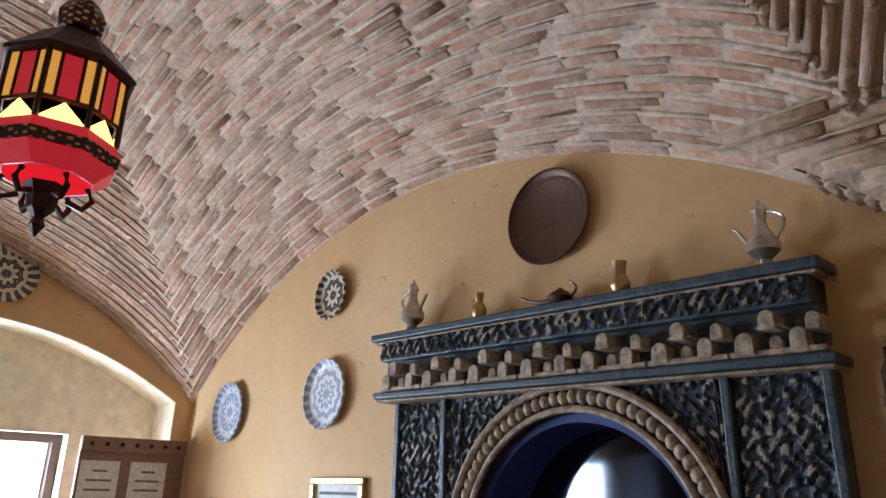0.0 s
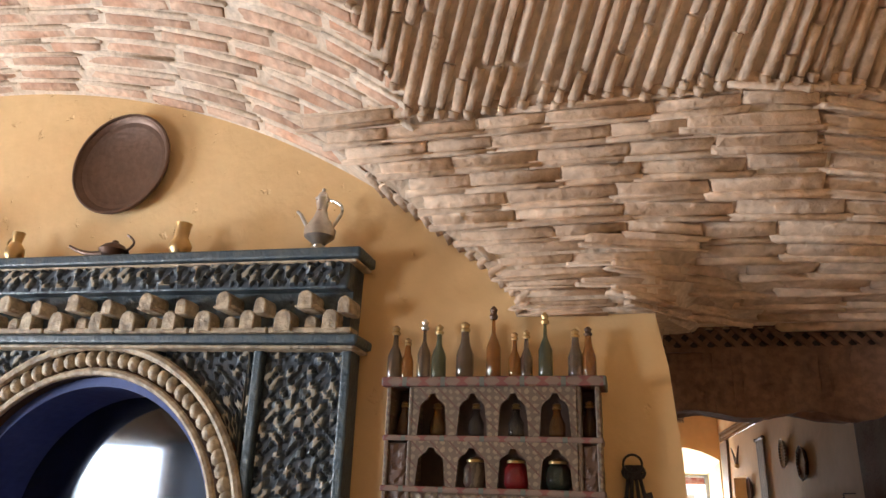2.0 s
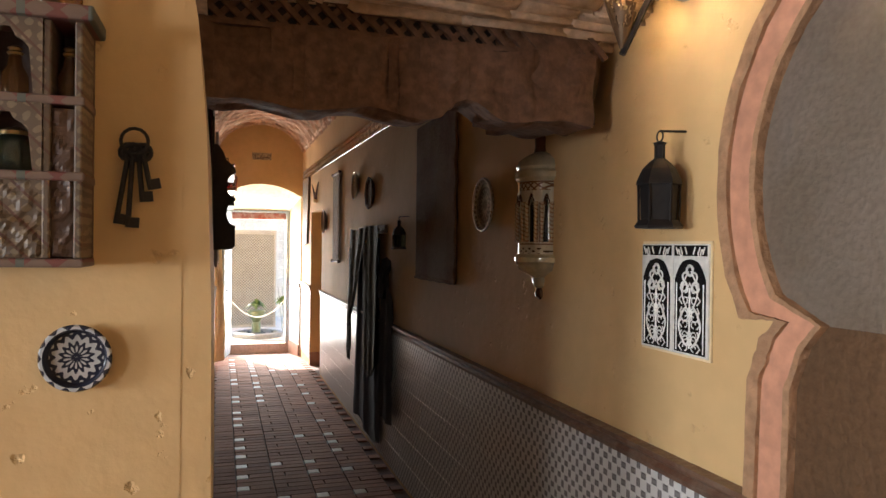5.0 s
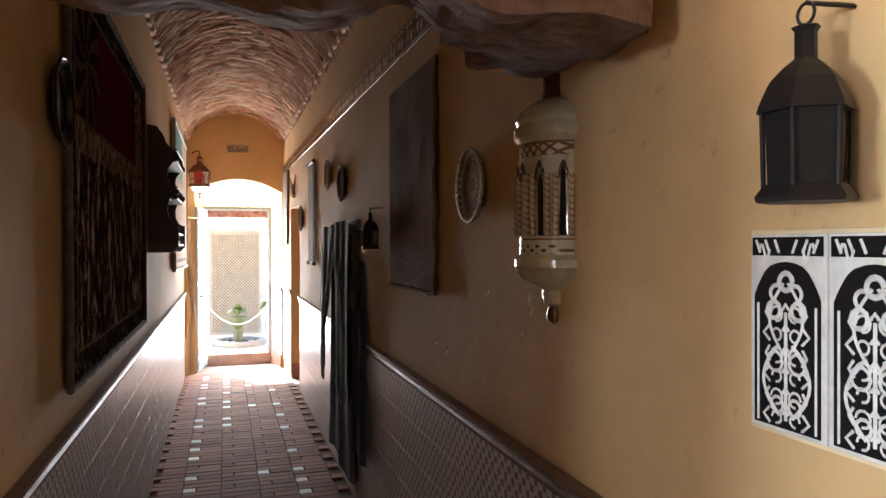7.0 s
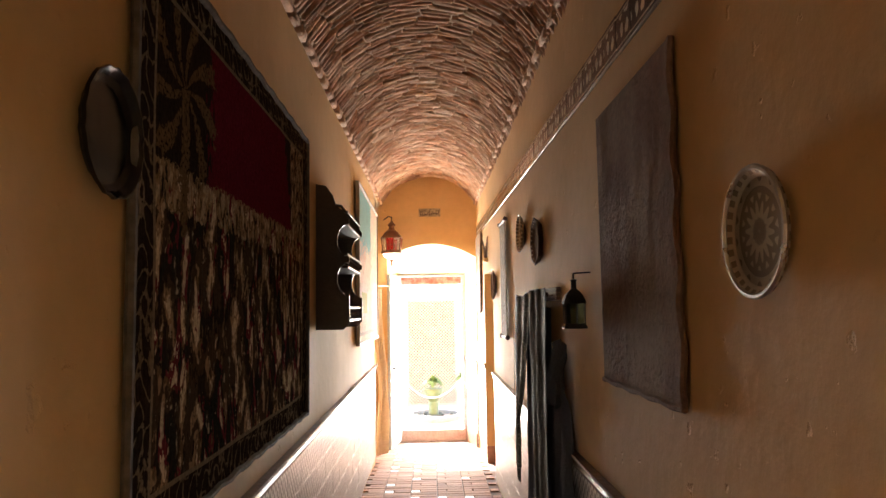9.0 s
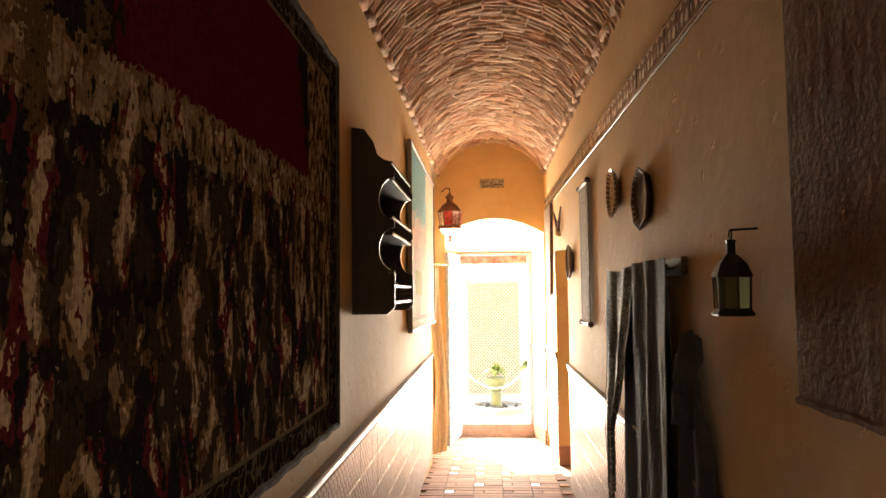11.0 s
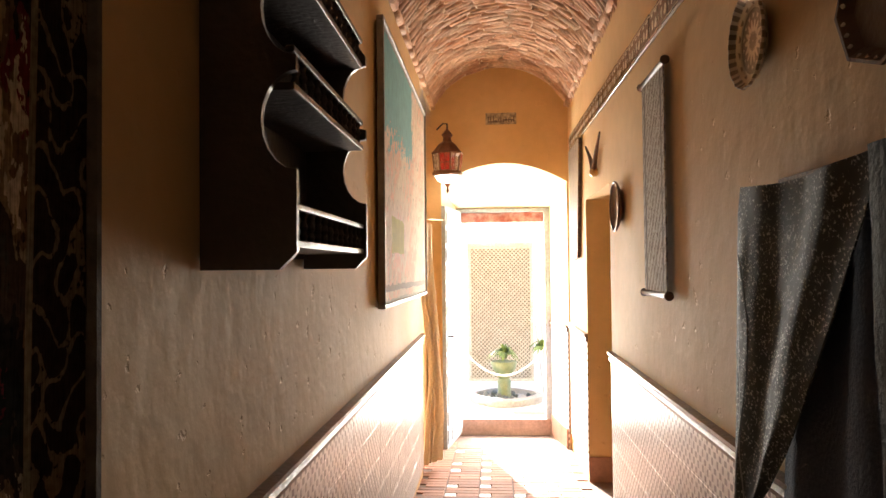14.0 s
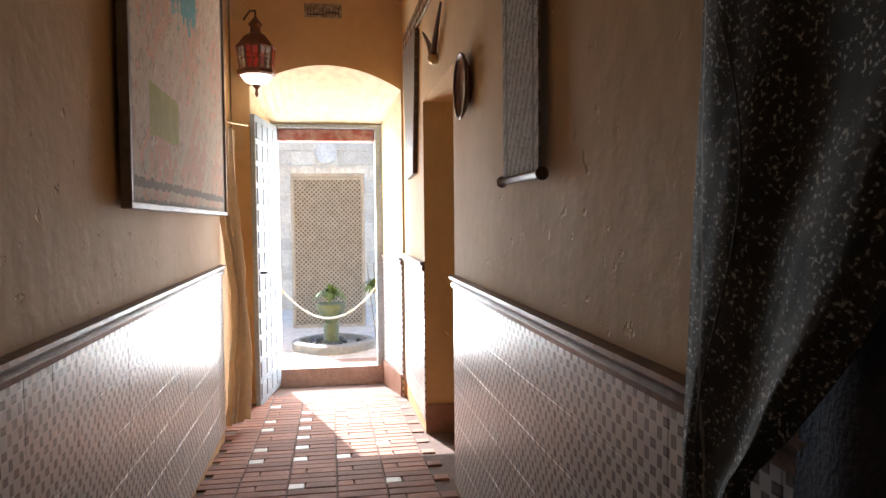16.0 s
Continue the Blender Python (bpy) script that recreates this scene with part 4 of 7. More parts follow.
for x, z, w, h in ((-2.45, 1.49, 0.40, 0.44), (-3.45, 1.39, 0.38, 0.42)):
    fr = wall_thing("picture_frame", "gilt framed sheet of writing on the wall", "picture", "n", x, z, 0, "framed sheets")
    for lo, hi in (((-w / 2, h / 2 - 0.03, 0), (w / 2, h / 2, 0.025)), ((-w / 2, -h / 2, 0), (w / 2, -h / 2 + 0.03, 0.025)), ((-w / 2, -h / 2 + 0.03, 0), (-w / 2 + 0.03, h / 2 - 0.03, 0.025)), ((w / 2 - 0.03, -h / 2 + 0.03, 0), (w / 2, h / 2 - 0.03, 0.025))):
        part("frame_side", bevel_box(lo, hi, 0.006), GOLD, fr)
    part("sheet", box((-w / 2 + 0.028, -h / 2 + 0.028, 0.002), (w / 2 - 0.028, h / 2 - 0.028, 0.008)), PAPER, fr)
    bm = bmesh.new()
    for k in range(7):
        add_box(bm, (-w / 2 + 0.06, h / 2 - 0.075 - 0.045 * k, 0.008), (w / 2 - 0.06, h / 2 - 0.062 - 0.045 * k, 0.009))
    part("writing", bm, INK, fr)

# ---- painted spice shelf with its bottles ----
shelf = wall_thing("spice_shelf", "painted carved wooden shelf with arched compartments", "shelf", "n", 0, 0)
SX0, SX1, SD = -0.20, 0.335, 0.115
part("top_board", bevel_box((-0.212, 1.868, 0), (0.352, 1.892, 0.125), 0.004), TRIANGLE_WOOD, shelf)
part("back", box((SX0, 1.48, 0.0), (SX1, 1.868, 0.012)), WOOD_DARK, shelf)
for z in (1.735, 1.615, 1.478):
    part("board", bevel_box((SX0 - 0.004, z, 0.012), (SX1 + 0.004, z + 0.014, SD), 0.003), TRIANGLE_WOOD, shelf)
for x in (SX0, -0.14, 0.278, SX1 - 0.012):
    part("upright", bevel_box((x, 1.492, 0.012), (x + 0.012, 1.868, SD - 0.004), 0.003), PAINTED_WOOD, shelf)


def arcade(x0, x1, z0, z1, n):
    bm = bmesh.new()
    w = (x1 - x0) / n
    for i in range(n):
        c = x0 + w * (i + 0.5)
        r = w * 0.37
        pts = []
        for k in range(17):
            u = x0 + w * i + w * k / 16
            d = abs(u - c)
            lowz = z0 if d > r else z0 + (z1 - z0) * (0.42 + 0.34 * math.sqrt(max(0, 1 - (d / r) ** 2)) + (0.10 if d < r * 0.22 else 0))
            pts.append((u, lowz, z1))
        add_strip(bm, pts, SD - 0.012, SD - 0.002, "z")
    return weld(bm)


part("upper_arcade", arcade(-0.128, 0.278, 1.749, 1.868, 4), PAINTED_WOOD, shelf)
part("lower_arcade", arcade(-0.128, 0.278, 1.629, 1.735, 4), PAINTED_WOOD, shelf)
part("carved_panel", moved(relief(0.406, 0.122, lambda u, v: 0.25 * arabesque(u, v) + (0.005 if abs(math.hypot((u % 0.1353) - 0.0676, v) - 0.06) < 0.008 else 0), 0.006), pose(-0.128, 1.493, SD - 0.008)), PAINTED_WOOD, shelf)
part("panel_back", box((-0.128, 1.492, 0.014), (0.278, 1.615, SD - 0.012)), WOOD_DARK, shelf)
for x0, x1 in ((SX0 + 0.012, -0.14), (0.29, SX1 - 0.012)):
    part("side_panel", moved(relief(x1 - x0, 0.235, lambda u, v: 0.4 * arabesque(u, v), 0.006), pose(x0, 1.495, SD - 0.012)), WOOD_DARK, shelf)


def bottle(x, z, h, r, body_m, cap_m, label, y=2.285, style=0):
    ob = thing("bottle", label, "bottle", (x, y, z), 0, "bottles of the spice shelf")
    neck = (0.4, 0.3, 0.55)[style]
    part("body", lathe([(r * 0.9, 0), (r, 0.004), (r, h * 0.42), (r * neck, h * 0.62), (r * neck * 0.8, h * 0.8), (r * neck * 0.8, h * 0.82)], 14), body_m, ob, smooth=True)
    part("stopper", lathe([(r * 0.5, h * 0.82), (r * 0.62, h * 0.86), (r * 0.4, h * 0.9), (r * 0.55, h * 0.95), (r * 0.2, h), (0, h)], 12), cap_m, ob, smooth=True)
    return ob


rows = [(-0.195, 0.145, 0.02, SMOKE_GLASS, BRASS, 0), (-0.16, 0.11, 0.017, AMBER_GLASS, BRASS, 2), (-0.115, 0.16, 0.018, SMOKE_GLASS, SILVER, 1), (-0.075, 0.145, 0.02, GREEN_GLASS, BRASS, 0), (-0.005, 0.15, 0.023, SMOKE_GLASS, BRASS, 2), (0.07, 0.19, 0.019, AMBER_GLASS, BRONZE, 1), (0.125, 0.12, 0.016, AMBER_GLASS, BRASS, 0), (0.155, 0.125, 0.016, SMOKE_GLASS, BRASS, 0), (0.203, 0.17, 0.018, GREEN_GLASS, BRASS, 1), (0.278, 0.125, 0.02, SMOKE_GLASS, GOLD, 2), (0.31, 0.13, 0.018, AMBER_GLASS, BRONZE, 2)]
for x, h, r, bm_, cm, st in rows:
    bottle(x, 1.892, h, r, bm_, cm, "small stoppered perfume bottle on the shelf top", style=st)
for i in range(4):
    bottle(-0.077 + 0.1015 * i, 1.749, 0.085, 0.02, (AMBER_GLASS, SMOKE_GLASS, SMOKE_GLASS, AMBER_GLASS)[i], GOLD, "gilt glass tumbler in the shelf", style=2, y=2.30)
for x in (-0.165, 0.307):
    bottle(x, 1.749, 0.09, 0.019, AMBER_GLASS, GOLD, "amber glass bottle in the end compartment", style=2, y=2.30)
for i, m in enumerate((PAINTED_WOOD, RED_GLASS, GREEN_GLASS)):
    ob = thing("spice_jar", "small painted jar in the shelf", "jar", (0.025 + 0.1015 * i, 2.30, 1.629), 0, "jars of the spice shelf")
    part("body", lathe([(0.024, 0), (0.03, 0.012), (0.03, 0.045), (0.02, 0.06)], 16), m, ob, smooth=True)
    part("lid", lathe([(0.023, 0.06), (0.023, 0.066), (0.01, 0.072), (0, 0.075)], 16), BRASS, ob, smooth=True)

keys = wall_thing("bunch_of_keys", "bunch of old iron keys on a ring", "keys", "n", 0.402, 1.715, 0.004)
part("ring", tube([(0.022 * math.cos(2 * math.pi * k / 16), 0.022 * math.sin(2 * math.pi * k / 16) - 0.02, 0.02) for k in range(17)], 0.003, 6), IRON, keys)
for a, L in ((-9, 0.13), (-3, 0.135), (5, 0.09), (12, 0.07)):
    bm = tube([(0, 0, 0.012), (0, -L, 0.012)], 0.0045, 6)
    add_box(bm, (0, -L, 0.009), (0.018, -L + 0.018, 0.015))
    bow = tube([(0.014 * math.cos(2 * math.pi * k / 12), 0.014 * math.sin(2 * math.pi * k / 12) - 0.004, 0.012) for k in range(13)], 0.004, 6)
    part("key", moved(join(bm, bow), pose(0.001 * a, -0.035, 0.002 * (a % 5)) @ Matrix.Rotation(radians(a), 4, "Z")), IRON, keys)

# ---- east wall of the room ----
hang_plate("inlaid_plate", "large white inlaid plate with a gilt rim beside the sconce", "r", 2.33, 2.41, 0.185, PLATE_WHITE, GOLD, depth=0.04)

sconce = wall_thing("wall_sconce", "lit pierced metal cone sconce with a scalloped top", "wall lamp", "r", 2.565, 2.02)
bm = bmesh.new()
SEG, ROWS_N = 48, 34
grid = []
for j in range(ROWS_N + 1):
    h = 0.235 * j / ROWS_N
    r = 0.004 + 0.074 * j / ROWS_N
    grid.append([bm.verts.new((r * math.cos(2 * math.pi * (k + 0.5 * (j % 2)) / SEG), h, 0.115 + r * math.sin(2 * math.pi * (k + 0.5 * (j % 2)) / SEG))) for k in range(SEG)])
for j in range(ROWS_N):
    for k in range(SEG):
        if j > 8 and math.sin(2 * math.pi * (k + 0.5) / SEG) < -0.35:
            continue
        if 4 < j < 32 and (k + 2 * (j // 2)) % 3 != 0 and random.random() < 0.5:
            continue
        bm.faces.new((grid[j][k], grid[j][(k + 1) % SEG], grid[j + 1][(k + 1) % SEG], grid[j + 1][k]))
shade = part("shade", bm, mat("blackened brass", (0.16, 0.10, 0.055), 0.5, 0.6, second=(0.07, 0.045, 0.03), scale=30, bump=0.1), sconce, "pierced blackened brass cone")
mod = shade.modifiers.new("thick", "SOLIDIFY")
mod.thickness = 0.002
bm = bmesh.new()
ring_lo, ring_hi = [], []
for k in range(72):
    a = 2 * math.pi * k / 72
    ring_lo.append(bm.verts.new((0.078 * math.cos(a), 0.232, 0.115 + 0.078 * math.sin(a))))
    ring_hi.append(bm.verts.new((0.083 * math.cos(a), 0.268 + 0.02 * abs(math.sin(a * 5.5)) ** 0.6, 0.115 + 0.083 * math.sin(a))))
for k in range(72):
    q = (k + 1) % 72
    bm.faces.new((ring_lo[k], ring_lo[q], ring_hi[q], ring_hi[k]))
collar = part("scalloped_collar", bm, IRON, sconce, "black scalloped collar")
collar.modifiers.new("thick", "SOLIDIFY").thickness = 0.003
part("spine", tube([(0, -0.01, 0.115), (0.02, 0.1, 0.07), (0.035, 0.24, 0.05)], 0.006, 6), IRON, sconce)
part("wall_mount", moved(lathe([(0.04, 0), (0.038, 0.02), (0.02, 0.05), (0.012, 0.06)], 20), pose(0.03, 0.13, 0.0)), CERAMIC, sconce, "cream mounting cup", smooth=True)
part("arm", tube([(0.03, 0.13, 0.05), (0.0, 0.15, 0.11)], 0.006, 6), IRON, sconce)
bm = bmesh.new()
bmesh.ops.create_uvsphere(bm, u_segments=16, v_segments=10, radius=0.026, matrix=Matrix.Translation((0, 0.17, 0.115)))
part("bulb", bm, BULB, sconce, smooth=True)
sconce.scale = (1.62, 1.38, 1.38)
point_lamp("sconce_lamp", (RW - 0.155, 2.565, 2.27), 46.0, (1.0, 0.66, 0.30), 0.02)

ham = wall_thing("hamsa_ornament", "tarnished metal palm-shaped ornament with a ring", "ornament", "r", 1.865, 2.33, 0.003)
part("palm", prism([(-0.045, -0.02), (-0.035, -0.045), (0.035, -0.045), (0.05, -0.02), (0.05, 0.03), (0.03, 0.06), (-0.03, 0.06), (-0.045, 0.03)], 0.004, 0.016, "z"), PEWTER, ham)
for x, w, L in ((-0.03, 0.011, 0.045), (-0.01, 0.012, 0.055), (0.012, 0.012, 0.052), (0.032, 0.010, 0.04)):
    part("finger", bevel_box((x - w / 2 - 0.002, -0.045 - L, 0.004), (x + w / 2 + 0.002, -0.04, 0.015), 0.003), PEWTER, ham)
part("thumb", prism([(-0.045, -0.01), (-0.07, -0.045), (-0.055, -0.05), (-0.04, -0.03)], 0.004, 0.014, "z"), PEWTER, ham)
part("thumb", prism([(0.05, -0.01), (0.075, -0.02), (0.07, -0.005), (0.05, 0.012)], 0.004, 0.014, "z"), PEWTER, ham)
part("loop", tube([(0.018 * math.cos(2 * math.pi * k / 14), 0.065 + 0.018 * math.sin(2 * math.pi * k / 14), 0.012) for k in range(15)], 0.004, 6), SILVER, ham)


def horseshoe(grow):
    """Half outline, bottom to top, of the blind arch: (distance from its axis, height)."""
    pts = [(0.48 + grow, 0.0), (0.485 + grow, 0.9), (0.475 + grow, 1.24), (0.44 + grow, 1.33), (0.40 + grow, 1.375)]
    R, c = 0.58 + grow, 1.66
    for k in range(26):
        a = radians(-30 + 120 * k / 25)
        pts.append((R * math.cos(a), c + R * math.sin(a)))
    return pts


AX = 1.785
blind = wall_thing("blind_arch", "blind horseshoe arch with a salmon band and rough edge", "blind arch", "r", AX, 0)


def band(g0, g1, z0, z1):
    bm = bmesh.new()
    for s in (-1, 1):
        A, B = horseshoe(g0), horseshoe(g1)
        for (a, b), (c, d) in zip(zip(A, B), zip(A[1:], B[1:])):
            add_prism(bm, [(s * a[0], a[1]), (s * b[0], b[1]), (s * d[0], d[1]), (s * c[0], c[1])], z0, z1, "z")
    return weld(bm)


bm = band(-0.032, 0.0, 0.0, 0.03)
bmesh.ops.subdivide_edges(bm, edges=[e for e in bm.edges if e.calc_length() > 0.06], cuts=8)
for v in bm.verts:
    v.co += Vector((noise.noise(v.co * 40), noise.noise(v.co * 40 + Vector((7, 0, 0))), 0.6 * noise.noise(v.co * 30))) * 0.006
part("rough_edge", bm, ROUGH_EDGE, blind)
part("band", band(-0.105, -0.032, 0.0, 0.02), SALMON, blind)
bm = band(-0.118, -0.102, 0.0, 0.028)
bmesh.ops.subdivide_edges(bm, edges=[e for e in bm.edges if e.calc_length() > 0.06], cuts=8)
for v in bm.verts:
    v.co += Vector((noise.noise(v.co * 50), noise.noise(v.co * 50 + Vector((7, 0, 0))), 0)) * 0.003
part("inner_edge", bm, ROUGH_EDGE, blind)
bm = bmesh.new()
inner = [p for p in horseshoe(-0.108) if p[1] >= 1.37]
add_prism(bm, [(p[0], p[1]) for p in inner] + [(-p[0], p[1]) for p in inner[::-1]], 0.0, 0.006, "z")
part("upper_field", bm, METAL_PAINT, blind, "brushed silver-grey field")
inner = [p for p in horseshoe(-0.108) if p[1] <= 1.38]
bm = bmesh.new()
add_prism(bm, [(p[0], p[1]) for p in inner] + [(-p[0], p[1]) for p in inner[::-1]], 0.0, 0.008, "z")
part("lower_field", bm, BROWN_PAINT, blind, "brushed brown field")


def hung_lantern(side, u, z, h, glass, label, off=0.0, body=None):
    body = body or IRON
    ob = wall_thing("hanging_lantern", label, "lantern", side, u, z, off, "")
    k = h / 0.22
    d = 0.07 * k

    def hexa(prof):
        bm = lathe(prof, 6)
        return moved(bm, pose(0, 0, d, -90, 0, 0))
    part("roof", hexa([(0.052 * k, 0.10 * k), (0.05 * k, 0.108 * k), (0.038 * k, 0.135 * k), (0.024 * k, 0.15 * k), (0.012 * k, 0.16 * k), (0.012 * k, 0.19 * k), (0.016 * k, 0.195 * k), (0, 0.2 * k)]), body, ob)
    part("glass_body", hexa([(0.040 * k, 0.018 * k), (0.043 * k, 0.10 * k)]), glass, ob)
    part("base", hexa([(0.052 * k, 0.0), (0.054 * k, 0.006 * k), (0.044 * k, 0.02 * k)]), body, ob)
    for q in range(6):
        a = math.pi * q / 3
        part("post", tube([(0.044 * k * math.cos(a), 0.015 * k, d + 0.044 * k * math.sin(a)), (0.046 * k * math.cos(a), 0.102 * k, d + 0.046 * k * math.sin(a))], 0.003 * k, 5), body, ob)
    part("ring", tube([(0.012 * k * math.cos(2 * math.pi * i / 12), (0.21 + 0.012 * math.sin(2 * math.pi * i / 12)) * k, d) for i in range(13)], 0.002 * k, 5), body, ob)
    part("hook", tube([(0, 0.225 * k, 0), (0, 0.222 * k, d)], 0.003 * k, 5), body, ob)
    return ob


hung_lantern("r", 2.52, 1.57, 0.24, IRON, "small black iron lantern above the painted tiles")
hung_lantern("r", 5.27, 1.50, 0.20, GREEN_GLASS, "small iron lantern with green glass panes")

# painted tile pair
tiles = wall_thing("tile_picture", "pair of black and white arabesque tiles on the wall", "tile picture", "r", 2.55, 1.395)
WHITE_GLAZE = mat("white glaze", (0.78, 0.76, 0.72), 0.25, scale=10, amount=0.2, bump=0.05)
BLACK_GLAZE = mat("black glaze", (0.012, 0.012, 0.014), 0.25, scale=10, bump=0.05)
part("bed", bevel_box((-0.143, -0.145, 0), (0.143, 0.145, 0.007), 0.002), PLASTER_PALE, tiles)
for sx in (-1, 1):
    t_ob = part("tile", bevel_box((sx * 0.07 - 0.0685, -0.138, 0.002), (sx * 0.07 + 0.0685, 0.138, 0.012), 0.002), WHITE_GLAZE, tiles)
    bm = bmesh.new()
    c = sx * 0.07
    # black field with a scalloped head, white arabesque on it
    pts = [(c - 0.06, -0.132), (c + 0.06, -0.132), (c + 0.06, 0.05)] + [(c + 0.06 * math.cos(math.pi * k / 12) * (1 - 0.10 * abs(math.sin(3 * math.pi * k / 12))), 0.05 + 0.05 * math.sin(math.pi * k / 12)) for k in range(1, 12)] + [(c - 0.06, 0.05)]
    add_prism(bm, pts, 0.0122, 0.0128, "z")
    add_box(bm, (c - 0.064, 0.108, 0.0122), (c + 0.064, 0.134, 0.0128))
    part("black_field", bm, BLACK_GLAZE, t_ob)
    bm = bmesh.new()

    def stroke(points, r):
        b = tube(points, r, 4)
        return b
    strokes = []
    for s2 in (-1, 1):
        strokes.append(stroke([(c + s2 * (0.004 + 0.026 * math.sin(math.pi * i / 12)), 0.07 - 0.10 * i / 12, 0.013) for i in range(13)], 0.0025))
        strokes.append(stroke([(c + s2 * (0.012 + 0.03 * math.sin(math.pi * i / 10)), -0.015 - 0.10 * i / 10, 0.013) for i in range(11)], 0.0028))
        strokes.append(stroke([(c + s2 * (0.02 + 0.014 * math.cos(2 * math.pi * i / 10)), -0.04 + 0.014 * math.sin(2 * math.pi * i / 10), 0.013) for i in range(11)], 0.0025))
        strokes.append(stroke([(c + s2 * (0.016 + 0.011 * math.cos(2 * math.pi * i / 10)), -0.10 + 0.011 * math.sin(2 * math.pi * i / 10), 0.013) for i in range(11)], 0.0025))
        strokes.append(stroke([(c + s2 * (0.022 + 0.012 * math.cos(2 * math.pi * i / 10)), 0.032 + 0.012 * math.sin(2 * math.pi * i / 10), 0.013) for i in range(11)], 0.0035))
        strokes.append(stroke([(c + s2 * 0.052, -0.128, 0.013), (c + s2 * 0.052, 0.04, 0.013)], 0.0022))
        strokes.append(stroke([(c + s2 * (0.05 - 0.02 * i / 6), 0.114 + 0.012 * math.sin(i * 1.1), 0.013) for i in range(7)], 0.0022))
    strokes.append(stroke([(c + 0.012 * math.cos(2 * math.pi * i / 12), 0.072 + 0.012 * math.sin(2 * math.pi * i / 12), 0.013) for i in range(13)], 0.004))
    for j in range(6):
        yj = -0.118 + 0.029 * j
        rj = 0.0105 if j % 2 else 0.0085
        for s2 in (-1, 1):
            strokes.append(stroke([(c + s2 * (0.0165 + rj * math.cos(0.6 * i)), yj + rj * math.sin(0.6 * i), 0.0132) for i in range(9)], 0.0019))
            strokes.append(stroke([(c + s2 * 0.029, yj - 0.010, 0.0132), (c + s2 * (0.041 - 0.004 * (j % 2)), yj + 0.001, 0.0132), (c + s2 * 0.030, yj + 0.012, 0.0132)], 0.0024))
        strokes.append(stroke([(c - 0.006, yj + 0.006, 0.0132), (c, yj + 0.014, 0.0132), (c + 0.006, yj + 0.006, 0.0132)], 0.0026))
    for s2 in (-1, 1):
        strokes.append(stroke([(c + s2 * (0.017 + 0.011 * math.cos(-1.2 + 0.45 * i)), 0.056 + 0.011 * math.sin(-1.2 + 0.45 * i), 0.0132) for i in range(9)], 0.003))
        for q in range(3):
            strokes.append(stroke([(c + s2 * (0.012 + 0.018 * q), 0.112, 0.0132), (c + s2 * (0.020 + 0.018 * q), 0.130, 0.0132)], 0.0024))
    strokes.append(stroke([(c, -0.12, 0.013), (c, 0.03, 0.013)], 0.003))
    part("arabesque", join(*strokes), WHITE_GLAZE, t_ob)

# cream ceramic wall lamp
cer = wall_thing("ceramic_wall_lamp", "cream glazed ceramic wall lamp with pointed openings", "wall lamp", "r", 3.36, 1.33)


def half(prof, seg=24):
    """Half a turned body standing against the wall."""
    bm = bmesh.new()
    rings = [[bm.verts.new((r * math.cos(math.pi * k / seg), z, max(0.0, 0.8 * r * math.sin(math.pi * k / seg)))) for k in range(seg + 1)] for r, z in prof]
    for a, b in zip(rings, rings[1:]):
        for k in range(seg):
            bm.faces.new((a[k], a[k + 1], b[k + 1], b[k]))
    return bm


CERAMIC_LINE = patterned("cream glaze with painted brown motifs", lambda x, y, z, n: ((0.64, 0.60, 0.48), [((((x * 260 + y * 260).op("SINE")).more(0.55)).most(((x * 260 - y * 260).op("SINE")).more(0.55)) * (y - 0.407).op("ABSOLUTE").less(0.014), (0.20, 0.10, 0.05)), ((((x * 210).op("SINE") * (y * 330).op("SINE")).more(0.4)) * (y - 0.18).op("ABSOLUTE").less(0.012), (0.10, 0.07, 0.04)), ((y - 0.423).op("ABSOLUTE").less(0.003).most((y - 0.202).op("ABSOLUTE").less(0.002)), (0.22, 0.12, 0.06))]), 0.12, wear=0.08)
CERAMIC_TWIST = patterned("cream glaze with twisted brown strokes", lambda x, y, z, n: ((0.50, 0.41, 0.29), [(((y * 430 + x * 420 + n * 5).op("SINE")).more(0.45), (0.33, 0.20, 0.11))]), 0.15, wear=0.1)
OLIVE_GLAZE = mat("olive cream glaze", (0.60, 0.56, 0.40), 0.1, second=(0.48, 0.43, 0.27), scale=7, bump=0.04, coat=0.6)
part("drop_knob", half([(0.004, 0.0), (0.022, 0.012), (0.024, 0.025), (0.016, 0.042)]), CERAMIC_BROWN, cer, "brown glazed knob", smooth=True)
part("foot", half([(0.016, 0.042), (0.030, 0.050), (0.036, 0.068), (0.034, 0.082), (0.060, 0.094), (0.096, 0.108), (0.110, 0.128)]), OLIVE_GLAZE, cer, smooth=True)
part("lower_bulge", half([(0.105, 0.128), (0.116, 0.138), (0.116, 0.154), (0.104, 0.166)]), OLIVE_GLAZE, cer, smooth=True)
part("lower_band", half([(0.102, 0.166), (0.100, 0.21)]), CERAMIC_LINE, cer, smooth=True)
part("upper_band", half([(0.100, 0.392), (0.101, 0.428)]), CERAMIC_LINE, cer, smooth=True)
part("upper_bulge", half([(0.104, 0.428), (0.117, 0.44), (0.117, 0.458), (0.106, 0.47)]), OLIVE_GLAZE, cer, smooth=True)
part("dome", half([(0.106, 0.47), (0.112, 0.48), (0.102, 0.502), (0.068, 0.524), (0.036, 0.536)]), OLIVE_GLAZE, cer, smooth=True)
part("top_knob", half([(0.036, 0.536), (0.030, 0.556), (0.032, 0.585), (0.026, 0.602), (0.0, 0.606)]), CERAMIC_BROWN, cer, "brown glazed knob", smooth=True)
bm = bmesh.new()
seg = 100
